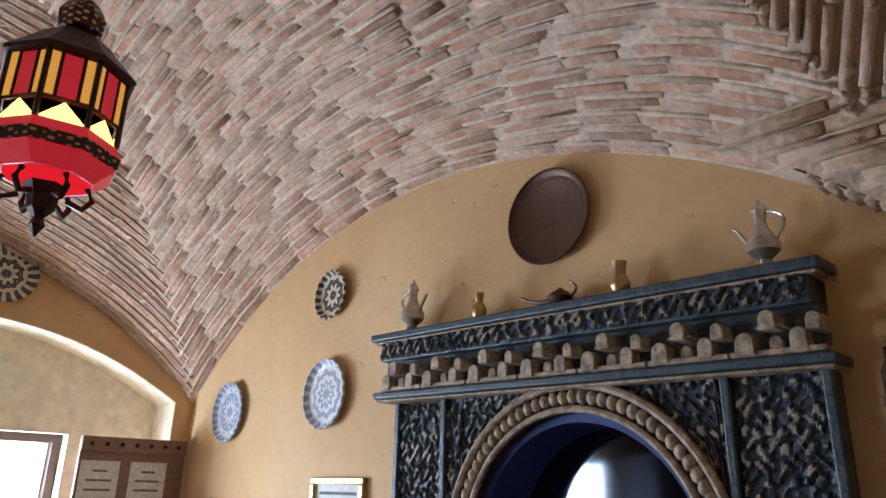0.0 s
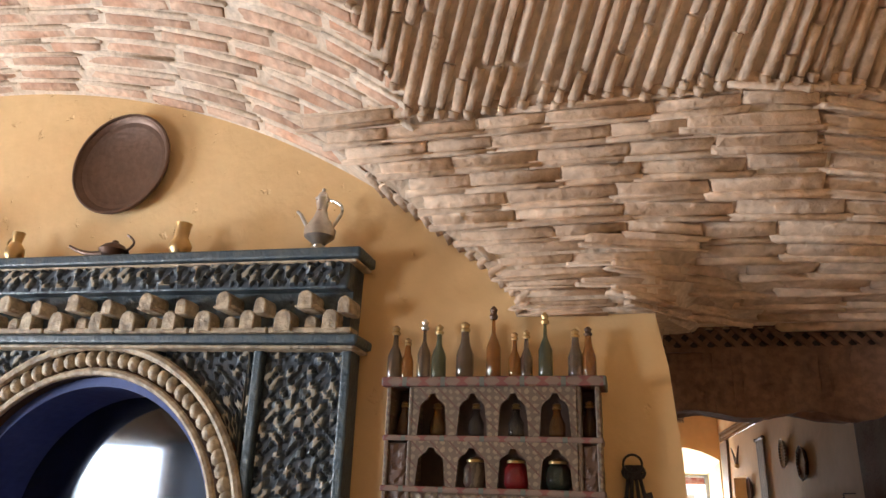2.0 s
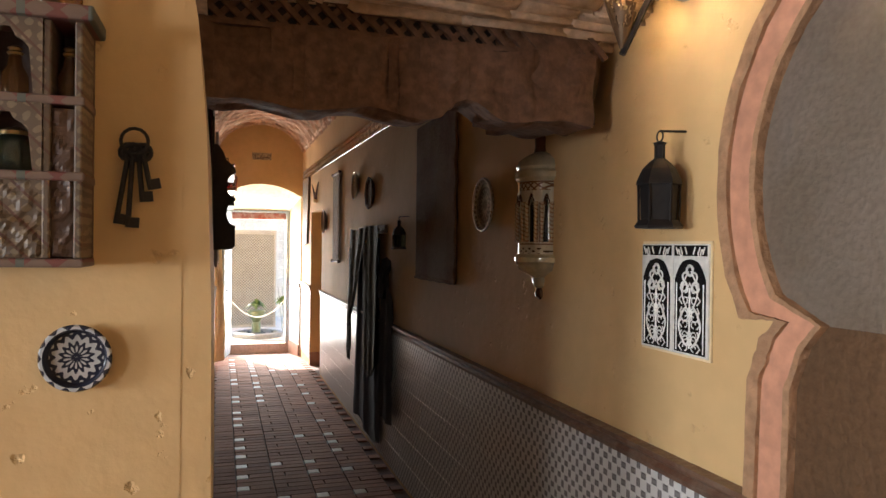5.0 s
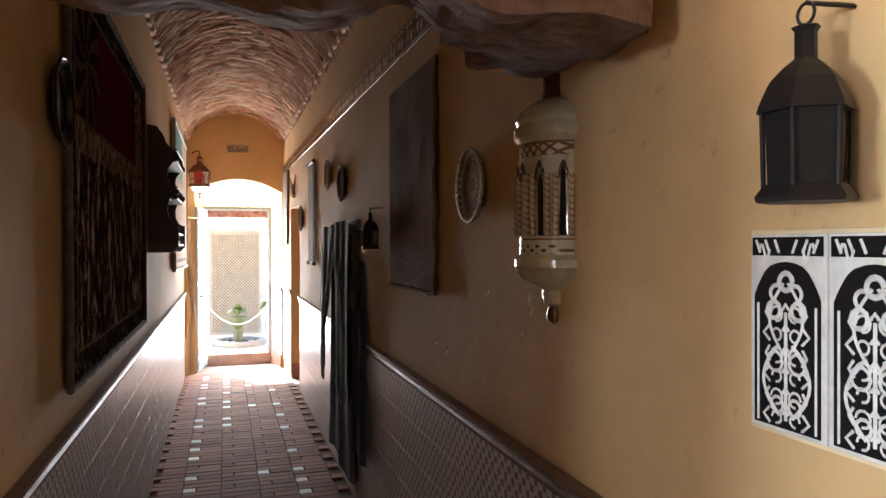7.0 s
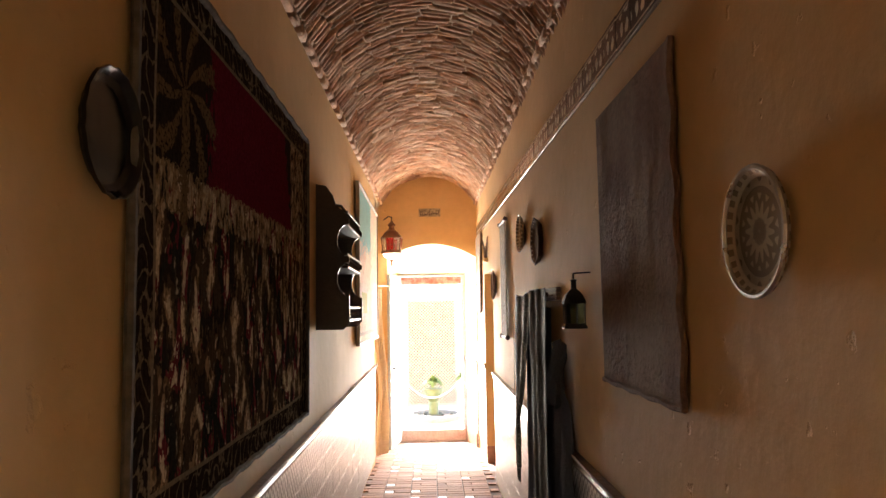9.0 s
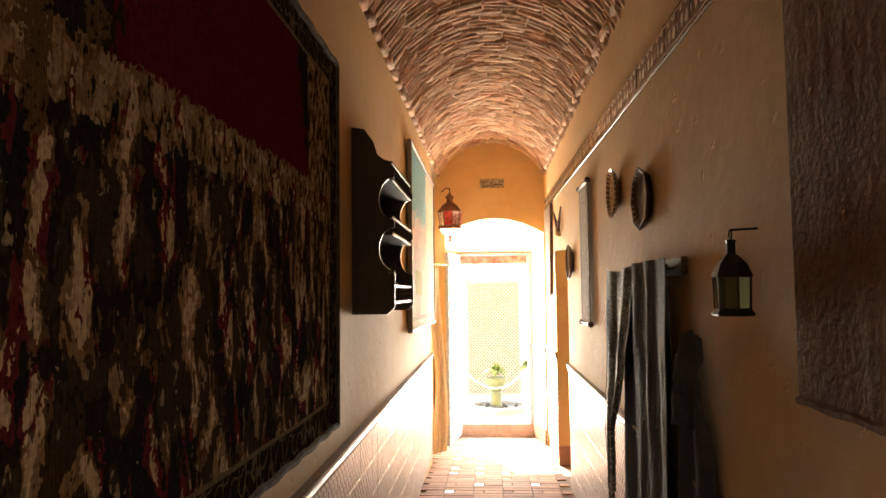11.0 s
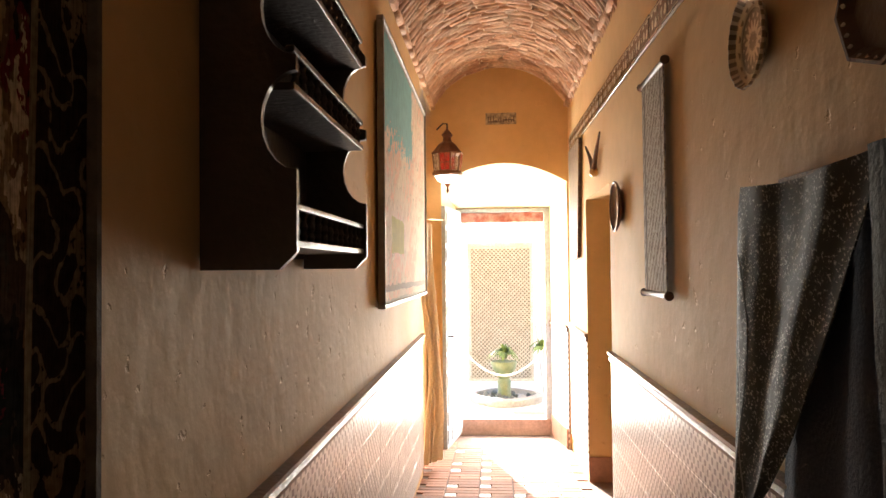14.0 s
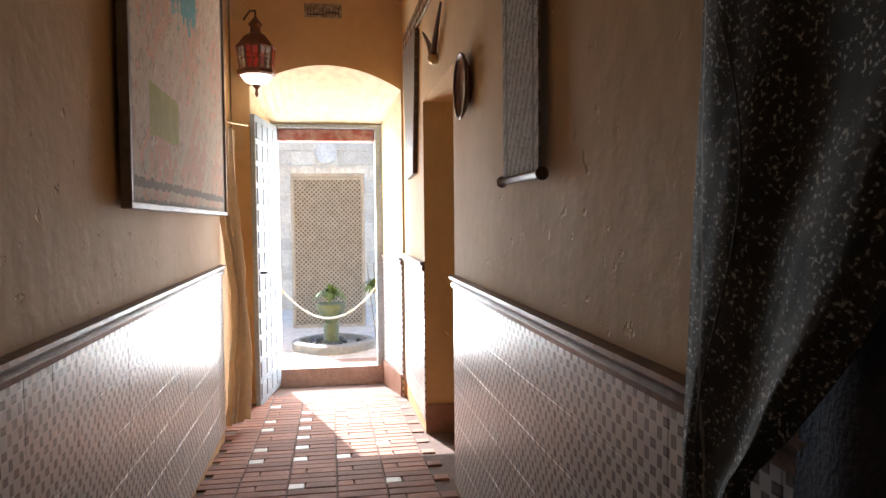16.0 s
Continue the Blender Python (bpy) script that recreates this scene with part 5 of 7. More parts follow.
for k in range(seg):
    a0, a1 = math.pi * k / seg, math.pi * (k + 1) / seg
    d = abs(((k + 0.5) / seg * 5) % 1.0 - 0.5)
    zs = [(0.21, 0.392)] if d > 0.2 else [(0.372 - 0.18 * d, 0.392)]
    for z0, z1 in zs:
        bm.faces.new([bm.verts.new((0.1 * math.cos(a), z, 0.08 * math.sin(a))) for a, z in ((a0, z0), (a1, z0), (a1, z1), (a0, z1))])
pan = part("pierced_panel", weld(bm), CERAMIC_LINE, cer)
pan.modifiers.new("thick", "SOLIDIFY").thickness = 0.006
for k in range(6):
    a = math.pi * k / 5
    for q in (-0.11, 0.11):
        if 0 <= a + q <= math.pi:
            part("twisted_column", tube([(0.104 * math.cos(a + q), 0.208, 0.084 * math.sin(a + q)), (0.104 * math.cos(a + q), 0.352, 0.084 * math.sin(a + q))], 0.0085, 8), CERAMIC_TWIST, cer, smooth=True)
for k in range(5):
    pts = []
    for i in range(13):
        q = -1 + 2 * i / 12
        a = math.pi * (k + 0.5 + 0.21 * q) / 5
        pts.append((0.103 * math.cos(a), 0.338 + 0.042 * (1 - abs(q)) ** 0.7, 0.083 * math.sin(a)))
    part("pointed_arch", tube(pts, 0.0035, 6), CERAMIC_BROWN, cer, smooth=True)
part("back", box((-0.095, 0.13, 0.0), (0.095, 0.46, 0.004)), CERAMIC_BROWN, cer)
# shaded contour of the lamp's edge, drawn as a dark brown line
part("side_line", tube([(-0.104, 0.13, 0.004), (-0.104, 0.47, 0.004)], 0.004, 6), CERAMIC_BROWN, cer)

# ---- corridor, east side ----
hang_plate("etched_plate", "etched silver oval plate on the corridor wall", "r", 3.91, 1.705, 0.118, SILVER_ETCH, SILVER, squash=0.98, depth=0.02)


def cloth(w, h, folds, depth, seed=0, step=0.0125, drop=None, gather=0.55):
    """A hanging cloth: x across, y up from its lower edge, z out of the wall; gathered at the top, in folds of uneven width."""
    nx, ny = max(4, round(w / step)), max(4, round(h / 0.025))
    bm = bmesh.new()
    g = []
    for j in range(ny + 1):
        row = []
        for i in range(nx + 1):
            u, v = i / nx, j / ny
            top = h - (drop(u) if drop else 0)
            y = top * v + (0.012 * noise.noise((u * 9, 0, seed)) if j == 0 else 0)
            ph = u * folds * 2 * math.pi + 1.6 * noise.noise((u * 3.1, v * 0.5, seed)) + 0.5 * noise.noise((u * 7, v * 2, seed + 5))
            crest = (0.5 + 0.5 * math.sin(ph)) ** 1.8
            small = 0.3 * noise.noise((u * folds * 5, v * 2.5, seed + 8)) + 0.12 * noise.noise((u * 30, v * 22, seed + 2))
            amp = depth * (0.45 + 0.55 * (1 - v) ** 0.7)
            wide = 1 - gather * 0.25 * max(0.0, v - 0.75) / 0.25 + 0.03 * noise.noise((v * 5, u, seed + 4))
            row.append(bm.verts.new((w * (u - 0.5) * wide, y, 0.012 + amp * (0.75 * crest + small + 0.2))))
        g.append(row)
    for j in range(ny):
        for i in range(nx):
            bm.faces.new((g[j][i], g[j][i + 1], g[j + 1][i + 1], g[j + 1][i]))
    ret = bmesh.ops.extrude_face_region(bm, geom=bm.faces[:])
    for v in ret["geom"]:
        if isinstance(v, bmesh.types.BMVert):
            v.co.z += 0.003
    return bm


HIDE = mat("faded brown hide", (0.19, 0.105, 0.07), 0.9, second=(0.31, 0.235, 0.18), scale=3.2, amount=0.8, bump=1.0, bump_scale=60)
hide = wall_thing("wall_hanging", "faded brown woven hanging with a stitched edge", "wall hanging", "r", 4.675, 1.335, 0.004)
bm = relief(0.74, 0.88, lambda u, v: 0.004 * noise.noise((u * 5, v * 3, 1)) + 0.004 * noise.noise((u * 60, v * 4, 2)), 0.02, 0.012)
part("cloth", moved(bm, pose(-0.37, 0.0, 0.0)), HIDE, hide, smooth=True)
part("edge_binding", tube([(0.37, 0.01 + 0.87 * i / 30, 0.012 + 0.004 * math.sin(i)) for i in range(31)], 0.009, 6), HIDE, hide, smooth=True)
part("lower_hem", tube([(-0.37 + 0.74 * i / 30, 0.004 + 0.002 * math.sin(i * 0.9), 0.012) for i in range(31)], 0.009, 6), HIDE, hide, smooth=True)
part("backing", box((-0.36, 0.01, 0.0), (0.36, 0.87, 0.002)), WOOD_DARK, hide)

# coat board with hanging clothes
DARK_CLOTH = mat("dark navy wool", (0.075, 0.085, 0.115), 0.9, second=(0.11, 0.115, 0.135), scale=6, bump=0.4, bump_scale=120)


def glitter_paint(x, y, z, n):
    t = x.t
    fleck = t.nodes.new("ShaderNodeTexNoise")
    fleck.inputs["Scale"].default_value, fleck.inputs["Detail"].default_value = 150, 3
    t.links.new(t.nodes.new("ShaderNodeTexCoord").outputs["Object"], fleck.inputs["Vector"])
    g = Sock(t, fleck.outputs[0])
    trim = (x + 0.57).op("ABSOLUTE").less(0.003)
    return (0.062, 0.068, 0.060), [(g.more(0.56) * n.more(0.44), (0.17, 0.17, 0.15)), (g.more(0.62) * n.more(0.40), (0.55, 0.55, 0.50)), (trim, (0.3, 0.3, 0.27))]


SPARKLE = patterned("dark scarf with woven glitter", glitter_paint, 0.7, bump=0.3)
GREY_SCARF = mat("grey green gauze", (0.085, 0.09, 0.086), 0.8, second=(0.14, 0.14, 0.13), scale=8, bump=0.5, bump_scale=90)
coat = wall_thing("coat_board", "carved dark wooden coat board on the wall", "coat rack", "r", 6.36, 1.635, 0.002)
part("board", bevel_box((-0.51, -0.025, 0.0), (0.51, 0.035, 0.022), 0.004), PAINTED_WOOD, coat)
for k in range(5):
    part("peg", tube([(-0.42 + 0.21 * k, 0.0, 0.02), (-0.42 + 0.21 * k, -0.004, 0.045), (-0.42 + 0.21 * k, 0.012, 0.05)], 0.006, 8), BRONZE, coat)
def shaped_cloth(top, bottom, left, right, folds, depth, seed, n=44):
    """A hanging cloth between two side lines; left(v), right(v) give its edges at v from 0 (foot) to 1 (top)."""
    bm = bmesh.new()
    g = []
    rows_n = max(8, round((top(0.5) - bottom(0.5)) / 0.022))
    for j in range(rows_n + 1):
        v = j / rows_n
        row = []
        for i in range(n + 1):
            u = i / n
            x = left(v) + (right(v) - left(v)) * u
            y = bottom(u) + (top(u) - bottom(u)) * v
            ph = u * folds * 2 * math.pi + 1.7 * noise.noise((u * 3, v * 0.7, seed))
            z = 0.01 + depth * (0.55 * (0.5 + 0.5 * math.sin(ph)) ** 1.6 + 0.25 * (1 - v) + 0.25 * noise.noise((u * 6, v * 5, seed + 3)) + 0.08 * noise.noise((u * 25, v * 25, seed)))
            row.append(bm.verts.new((x, y, max(0.002, z))))
        g.append(row)
    for j in range(rows_n):
        for i in range(n):
            bm.faces.new((g[j][i], g[j][i + 1], g[j + 1][i + 1], g[j + 1][i]))
    ret = bmesh.ops.extrude_face_region(bm, geom=bm.faces[:])
    for v in ret["geom"]:
        if isinstance(v, bmesh.types.BMVert):
            v.co.z += 0.003
    return bm


robe = wall_thing("hanging_robe", "long dark navy robe hung from the coat board", "robe", "r", 6.42, 0.0, 0.010, "hanging clothes")
part("body", shaped_cloth(lambda u: 1.60 - 0.05 * abs(u - 0.5), lambda u: 0.10 + 0.03 * math.sin(u * 7), lambda v: -0.38 - 0.15 * (1 - v), lambda v: 0.40 + 0.12 * (1 - v) ** 1.5, 2.6, 0.03, 2), DARK_CLOTH, robe, smooth=True)
part("collar", tube([(-0.16 + 0.32 * i / 12, 1.595 - 0.03 * math.sin(math.pi * i / 12), 0.03) for i in range(13)], 0.016, 8), DARK_CLOTH, robe, smooth=True)
robe = wall_thing("hanging_robe", "dark hooded cloak hung from the coat board", "robe", "r", 5.70, 0.0, 0.010, "hanging clothes")
part("body", shaped_cloth(lambda u: 1.40 - 0.9 * abs(u - 0.45) ** 2, lambda u: 0.34, lambda v: -0.19 - 0.04 * (1 - v), lambda v: 0.11 + 0.08 * (1 - v), 1.6, 0.055, 9), DARK_CLOTH, robe, smooth=True)
part("hood", shaped_cloth(lambda u: 1.445 - 0.35 * abs(u - 0.5) ** 1.6, lambda u: 1.16, lambda v: -0.13 + 0.05 * v, lambda v: 0.08 - 0.03 * v, 1.2, 0.085, 31), DARK_CLOTH, robe, smooth=True)
scarf = wall_thing("hanging_scarf", "dark glittering scarf with a fringed edge, drawn to one side", "scarf", "r", 6.42, 0.0, 0.052, "hanging clothes")
part("cloth", shaped_cloth(lambda u: 1.665 - 0.018 * math.sin(math.pi * u), lambda u: 0.62 + 0.03 * math.sin(u * 8), lambda v: -0.56 - 0.08 * (1 - v) ** 0.7, lambda v: -0.47 + 0.54 * max(0.0, (v - 0.28) / 0.72) ** 0.85, 1.7, 0.024, 5), SPARKLE, scarf, smooth=True)
bm = bmesh.new()
for k in range(10):
    x = -0.645 + 0.017 * k
    add_box(bm, (x, 0.55 + 0.02 * random.random(), 0.02), (x + 0.004, 0.64, 0.024), 0)
tagged(part("fringe", bm, SPARKLE, scarf), kind="stuff")
pts = [(-0.50 + 0.05 * math.sin(i * 0.3), 1.50 - 0.036 * i, 0.045) for i in range(22)]
part("sequin_trim", tube(pts, 0.0014, 5), GREY_SCARF, scarf)
scarf = wall_thing("hanging_scarf", "thin dark gauze scarf with a curved hem", "scarf", "r", 6.42, 0.0, 0.050, "hanging clothes")
part("cloth", shaped_cloth(lambda u: 1.668, lambda u: 0.66 - 0.10 * math.sin(math.pi * u), lambda v: 0.03 + 0.05 * (1 - v), lambda v: 0.56 - 0.05 * (1 - v), 2.3, 0.022, 11), GREY_SCARF, scarf, smooth=True)
for dx in (0.0, 0.02):
    pts = [(0.10 + dx + 0.42 * i / 24, 0.655 - 0.10 * math.sin(math.pi * i / 24) + dx, 0.035) for i in range(25)]
    part("sequin_trim", tube(pts, 0.0014, 5), GREY_SCARF, scarf)

octo = wall_thing("octagonal_tray", "dark octagonal pierced wooden tray on the wall", "tray", "r", 6.42, 1.93, 0.003)
bm = lathe([(0.0, 0.010), (0.118, 0.010), (0.142, 0.030), (0.15, 0.030), (0.15, 0.024), (0.13, 0.0), (0.0, 0.0)], 8, 0.85)
part("body", bm, WOOD_DARK, octo)
bm = bmesh.new()
for k in range(8):
    a = 2 * math.pi * (k + 0.5) / 8
    for q in (-0.03, 0, 0.03):
        bmesh.ops.create_icosphere(bm, subdivisions=1, radius=0.007, matrix=Matrix.Translation((0.128 * math.cos(a) - q * math.sin(a), 0.85 * (0.128 * math.sin(a) + q * math.cos(a)), 0.022)))
tagged(part("inlay", bm, SILVER, octo), kind="stuff")
hang_plate("scalloped_plate", "scalloped silver plate on the corridor wall", "r", 7.02, 2.035, 0.115, SILVER_ETCH, SILVER, scallop=16, depth=0.035)
hang_plate("copper_plate", "small dull copper plate by the side doorway", "r", 8.95, 1.785, 0.13, mat("dull copper", (0.34, 0.22, 0.17), 0.45, 0.5, scale=9), BRONZE, depth=0.03)
horns = wall_thing("horn_ornament", "pair of dark curved horns hung above the side doorway", "ornament", "r", 9.72, 2.07, 0.006)
for sgn, top, high in ((-1, 0.36, 0.22), (1, 0.27, 0.20)):
    part("horn", tube([(sgn * top * (i / 10) ** 1.25, high * i / 10, 0.022) for i in range(11)], 0.020, 8, 0.3), BRONZE, horns, smooth=True)
part("boss", moved(lathe([(0.03, 0.0), (0.032, 0.03), (0.02, 0.045), (0, 0.05)], 14), pose(0, 0.0, 0.0)), BRASS, horns, smooth=True)
scroll = wall_thing("fabric_scroll", "narrow cream fabric scroll hung between rods", "wall hanging", "r", 8.07, 1.345, 0.006)
EMBROIDERY = patterned("embroidered cream strip", lambda x, y, z, n: ((0.46, 0.40, 0.31), [(((x * 120 + n * 22).op("SINE") * (y * 90 + n * 26).op("SINE")).more(0.12), (0.20, 0.15, 0.11)), ((x.op("ABSOLUTE") - 0.14).op("ABSOLUTE").less(0.01), (0.17, 0.13, 0.10))]), 0.85, bump=0.4)
part("cloth", box((-0.185, 0.03, 0.018), (0.185, 0.88, 0.024)), EMBROIDERY, scroll)
for y in (0.018, 0.892):
    part("rod", moved(lathe([(0.0, -0.22), (0.018, -0.21), (0.012, -0.198), (0.012, 0.198), (0.018, 0.21), (0, 0.22)], 12), pose(0, y, 0.022, 0, 90, 0)), WOOD_DARK, scroll, smooth=True)
board = wall_thing("narrow_panel", "tapering carved wooden panel on the wall", "panel", "r", 10.80, 1.52, 0.003)
part("board", prism([(-0.17, 0.0), (0.17, 0.02), (0.36, 0.86), (0.34, 0.90), (-0.34, 0.90), (-0.36, 0.86)], 0.0, 0.028, "z"), PAINTED_WOOD, board)

# tile border along the wall
border = tagged(new("tile_border"), "border of dark lettered tiles along the corridor wall", "tile border")
border.matrix_world = pose(RW, 0, 0, 90, 0, -90)
bt = box((-0.0765, -0.062, 0.0), (0.0765, 0.062, 0.012))
bmesh.ops.bevel(bt, geom=bt.edges[:], offset=0.003, segments=1, affect="EDGES")
b0 = part("border_tile", bt, BORDER_TILE, border)
yy, first_done = 3.14, False
while yy < 11.3:
    o = b0 if not first_done else b0.copy()
    if first_done:
        scene.collection.objects.link(o)
    first_done = True
    o.location = (-yy, 2.39 + 0.0165 * (yy - 4.0), random.uniform(0, 0.002))
    yy += 0.155

# ---- corridor, west side ----
hang_plate("pewter_dish", "polished dark pewter dish with a scalloped rim", "l", 3.975, 1.91, 0.118, PEWTER, PEWTER, scallop=18, depth=0.035)


def tapestry_material():
    """A woven market scene: maroon sky, a palm, a town's skyline, robed figures, and a scrolled border."""
    m = bpy.data.materials.new("woven scenic tapestry")
    m.use_nodes = True
    t = m.node_tree
    N, L = t.nodes, t.links
    b = N["Principled BSDF"]
    sep = N.new("ShaderNodeSeparateXYZ")
    src = N.new("ShaderNodeTexCoord").outputs["Object"]
    L.new(src, sep.inputs[0])
    x, y = Sock(t, sep.outputs[0]), Sock(t, sep.outputs[1])

    def field(sx, sy, scale, detail=3, warp=0.0, shift=0.0):
        mp = N.new("ShaderNodeMapping")
        mp.inputs["Scale"].default_value = (sx, sy, 1)
        mp.inputs["Location"].default_value = (shift, shift * 0.7, shift)
        n = N.new("ShaderNodeTexNoise")
        n.inputs["Scale"].default_value, n.inputs["Detail"].default_value, n.inputs["Distortion"].default_value = scale, detail, warp
        L.new(src, mp.inputs["Vector"])
        L.new(mp.outputs[0], n.inputs["Vector"])
        return Sock(t, n.outputs[0])

    figure, hue, small = field(1.9, 0.8, 9.5, 6, 0.5), field(1.4, 0.9, 6.5, 4, 0.3, 3.1), field(1.5, 0.75, 30, 5, 0.3, 7.7)
    thread, fine = field(60, 2.5, 6, 2), field(1, 1, 90, 3)
    col = None

    def lay(mask, colour):
        nonlocal col
        mix = N.new("ShaderNodeMix")
        mix.data_type = "RGBA"
        L.new(mask.o, mix.inputs[0])
        if col is None:
            mix.inputs[6].default_value = (0.030, 0.022, 0.018, 1)
        else:
            L.new(col, mix.inputs[6])
        mix.inputs[7].default_value = (*colour, 1)
        col = mix.outputs[2]

    figure, hue = figure + (fine - 0.5) * 0.10, hue + (small - 0.5) * 0.22
    wob = (small - 0.5) * 0.16
    ground = (y + wob).less(0.80)
    lay(ground * hue.more(0.50), (0.065, 0.042, 0.028))
    lay(ground * hue.less(0.42), (0.024, 0.024, 0.020))
    sky = (y + wob).more(0.80) * (x + wob * 2.0).more(-0.50) * (x + (y - 0.8) * 0.35 + wob).less(0.62)
    lay(sky, (0.125, 0.014, 0.026))
    town = (y + wob * 0.6 - 0.77).op("ABSOLUTE").less(0.055)
    lay(town * small.more(0.44), (0.27, 0.18, 0.10))
    lay(town * small.more(0.56), (0.40, 0.31, 0.20))
    ruin = x.more(0.60) * y.more(0.70)
    lay(ruin * small.more(0.47), (0.24, 0.15, 0.09))
    lay(ruin * small.more(0.57), (0.42, 0.32, 0.21))
    body = figure.more(0.52) * ground
    lay(body, (0.155, 0.095, 0.052))
    lay(body * hue.more(0.53), (0.30, 0.20, 0.115))
    lay(body * hue.less(0.45), (0.15, 0.028, 0.034))
    lay(figure.more(0.59) * ground * small.more(0.45), (0.58, 0.46, 0.32))
    lay(figure.less(0.40) * ground * small.more(0.55), (0.060, 0.050, 0.036))
    lay(small.more(0.66) * ground, (0.36, 0.28, 0.19))
    lay(small.less(0.31) * ground, (0.014, 0.012, 0.012))
    r = ((x + 0.70) * (x + 0.70) + (y - 1.02) * (y - 1.02)).op("SQRT")
    ang = (y - 1.02).op("ARCTAN2", x + 0.70)
    frond = ((ang * 9.0 + r * 16.0).op("SINE") + (small - 0.5) * 3.0).more(0.25) * (r + wob).less(0.25) * fine.more(0.42)
    trunk = (x + 0.70 + wob * 0.3).op("ABSOLUTE").less(0.022) * y.less(1.02) * y.more(0.66)
    lay(frond.most(trunk * fine.more(0.4)), (0.135, 0.085, 0.045))
    edge = x.op("ABSOLUTE").more(0.885).most((y - 0.65).op("ABSOLUTE").more(0.555))
    lay(edge, (0.030, 0.021, 0.017))
    scroll = (((y * 58 + (x * 75).op("SINE") * 1.6).op("SINE") + (x * 62 + (y * 40).op("SINE") * 2.0).op("SINE")) * 0.5 + (small - 0.5) * 1.4).op("ABSOLUTE").less(0.17)
    lay(edge * scroll * fine.more(0.38), (0.17, 0.125, 0.08))
    line = (x.op("ABSOLUTE") - 0.885).op("ABSOLUTE").less(0.006) * (y - 0.65).op("ABSOLUTE").less(0.56)
    line2 = ((y - 0.65).op("ABSOLUTE") - 0.555).op("ABSOLUTE").less(0.006) * x.op("ABSOLUTE").less(0.89)
    lay(line.most(line2), (0.22, 0.17, 0.11))
    hsv = N.new("ShaderNodeHueSaturation")
    L.new(col, hsv.inputs["Color"])
    L.new(((thread - 0.5) * 1.3 + (fine - 0.5) * 1.2 + 0.86).o, hsv.inputs["Value"])
    L.new(hsv.outputs[0], b.inputs["Base Color"])
    b.inputs["Roughness"].default_value = 0.92
    bp = N.new("ShaderNodeBump")
    bp.inputs["Strength"].default_value, bp.inputs["Distance"].default_value = 0.5, 0.003
    L.new((thread * 0.8 + fine + figure * 1.5).o, bp.inputs["Height"])
    L.new(bp.outputs[0], b.inputs["Normal"])
    return m


TAPESTRY = tapestry_material()
TAPESTRY.node_tree.nodes["Principled BSDF"].inputs["Specular IOR Level"].default_value = 0.0
for m in (HIDE, DARK_CLOTH, SPARKLE, GREY_SCARF):
    m.node_tree.nodes["Principled BSDF"].inputs["Specular IOR Level"].default_value = 0.12
tap = wall_thing("tapestry", "large dark woven tapestry with a maroon sky", "tapestry", "l", 5.085, 1.10, 0.008)
bm = relief(2.0, 1.30, lambda u, v: 0.006 * noise.noise((u * 3, v * 2, 4)), 0.04, 0.012)
part("cloth", moved(bm, pose(-1.0, 0, 0)), TAPESTRY, tap, smooth=True)
part("backing", box((-0.98, 0.02, -0.004), (0.98, 1.28, 0.002)), WOOD_DARK, tap)
FRINGE_M = mat("tapestry cord", (0.12, 0.10, 0.075), 0.9, second=(0.03, 0.025, 0.02), scale=30, bump=0.6)
for a, b in (((-1, 0), (1, 0)), ((1, 0), (1, 1.3)), ((1, 1.3), (-1, 1.3)), ((-1, 1.3), (-1, 0))):
    part("cord_edge", tube([(a[0] + (b[0] - a[0]) * i / 40, a[1] + (b[1] - a[1]) * i / 40 + 0.004 * math.sin(i * 1.7), 0.014) for i in range(41)], 0.011, 6), FRINGE_M, tap, smooth=True)

RACK_WOOD = mat("near-black stained wood", (0.042, 0.028, 0.025), 0.38, second=(0.065, 0.045, 0.038), scale=8, bump=0.25, bump_scale=60)
rack = wall_thing("plate_rack", "near-black wooden wall rack with scalloped sides and spindle rails", "rack", "l", 6.82, 1.477, 0.002)
rack.scale = (0.77, 0.90, 1.08)
side_pts = [(0.0, 0.0), (0.135, 0.0), (0.165, 0.035), (0.165, 0.20)]
for c in (0.30, 0.53):
    for k in range(11):
        a = math.pi * (-0.5 + k / 10)
        side_pts.append((0.165 - 0.06 * math.cos(a), c + 0.10 * math.sin(a)))
side_pts += [(0.165, 0.66), (0.14, 0.70), (0.10, 0.74), (0.085, 0.80), (0.05, 0.86), (0.0, 0.87)]
for x in (-0.455, 0.455):
    bm = bmesh.new()
    lo = [bm.verts.new((x - 0.011, v, u)) for u, v in side_pts]
    hi = [bm.verts.new((x + 0.011, v, u)) for u, v in side_pts]
    bm.faces.new(lo)
    bm.faces.new(hi[::-1])
    for i in range(len(lo)):
        j = (i + 1) % len(lo)
        bm.faces.new((lo[i], lo[j], hi[j], hi[i]))
    part("side_panel", bm, RACK_WOOD, rack)
part("back_panel", box((-0.444, 0.03, 0.0), (0.444, 0.80, 0.008)), RACK_WOOD, rack)
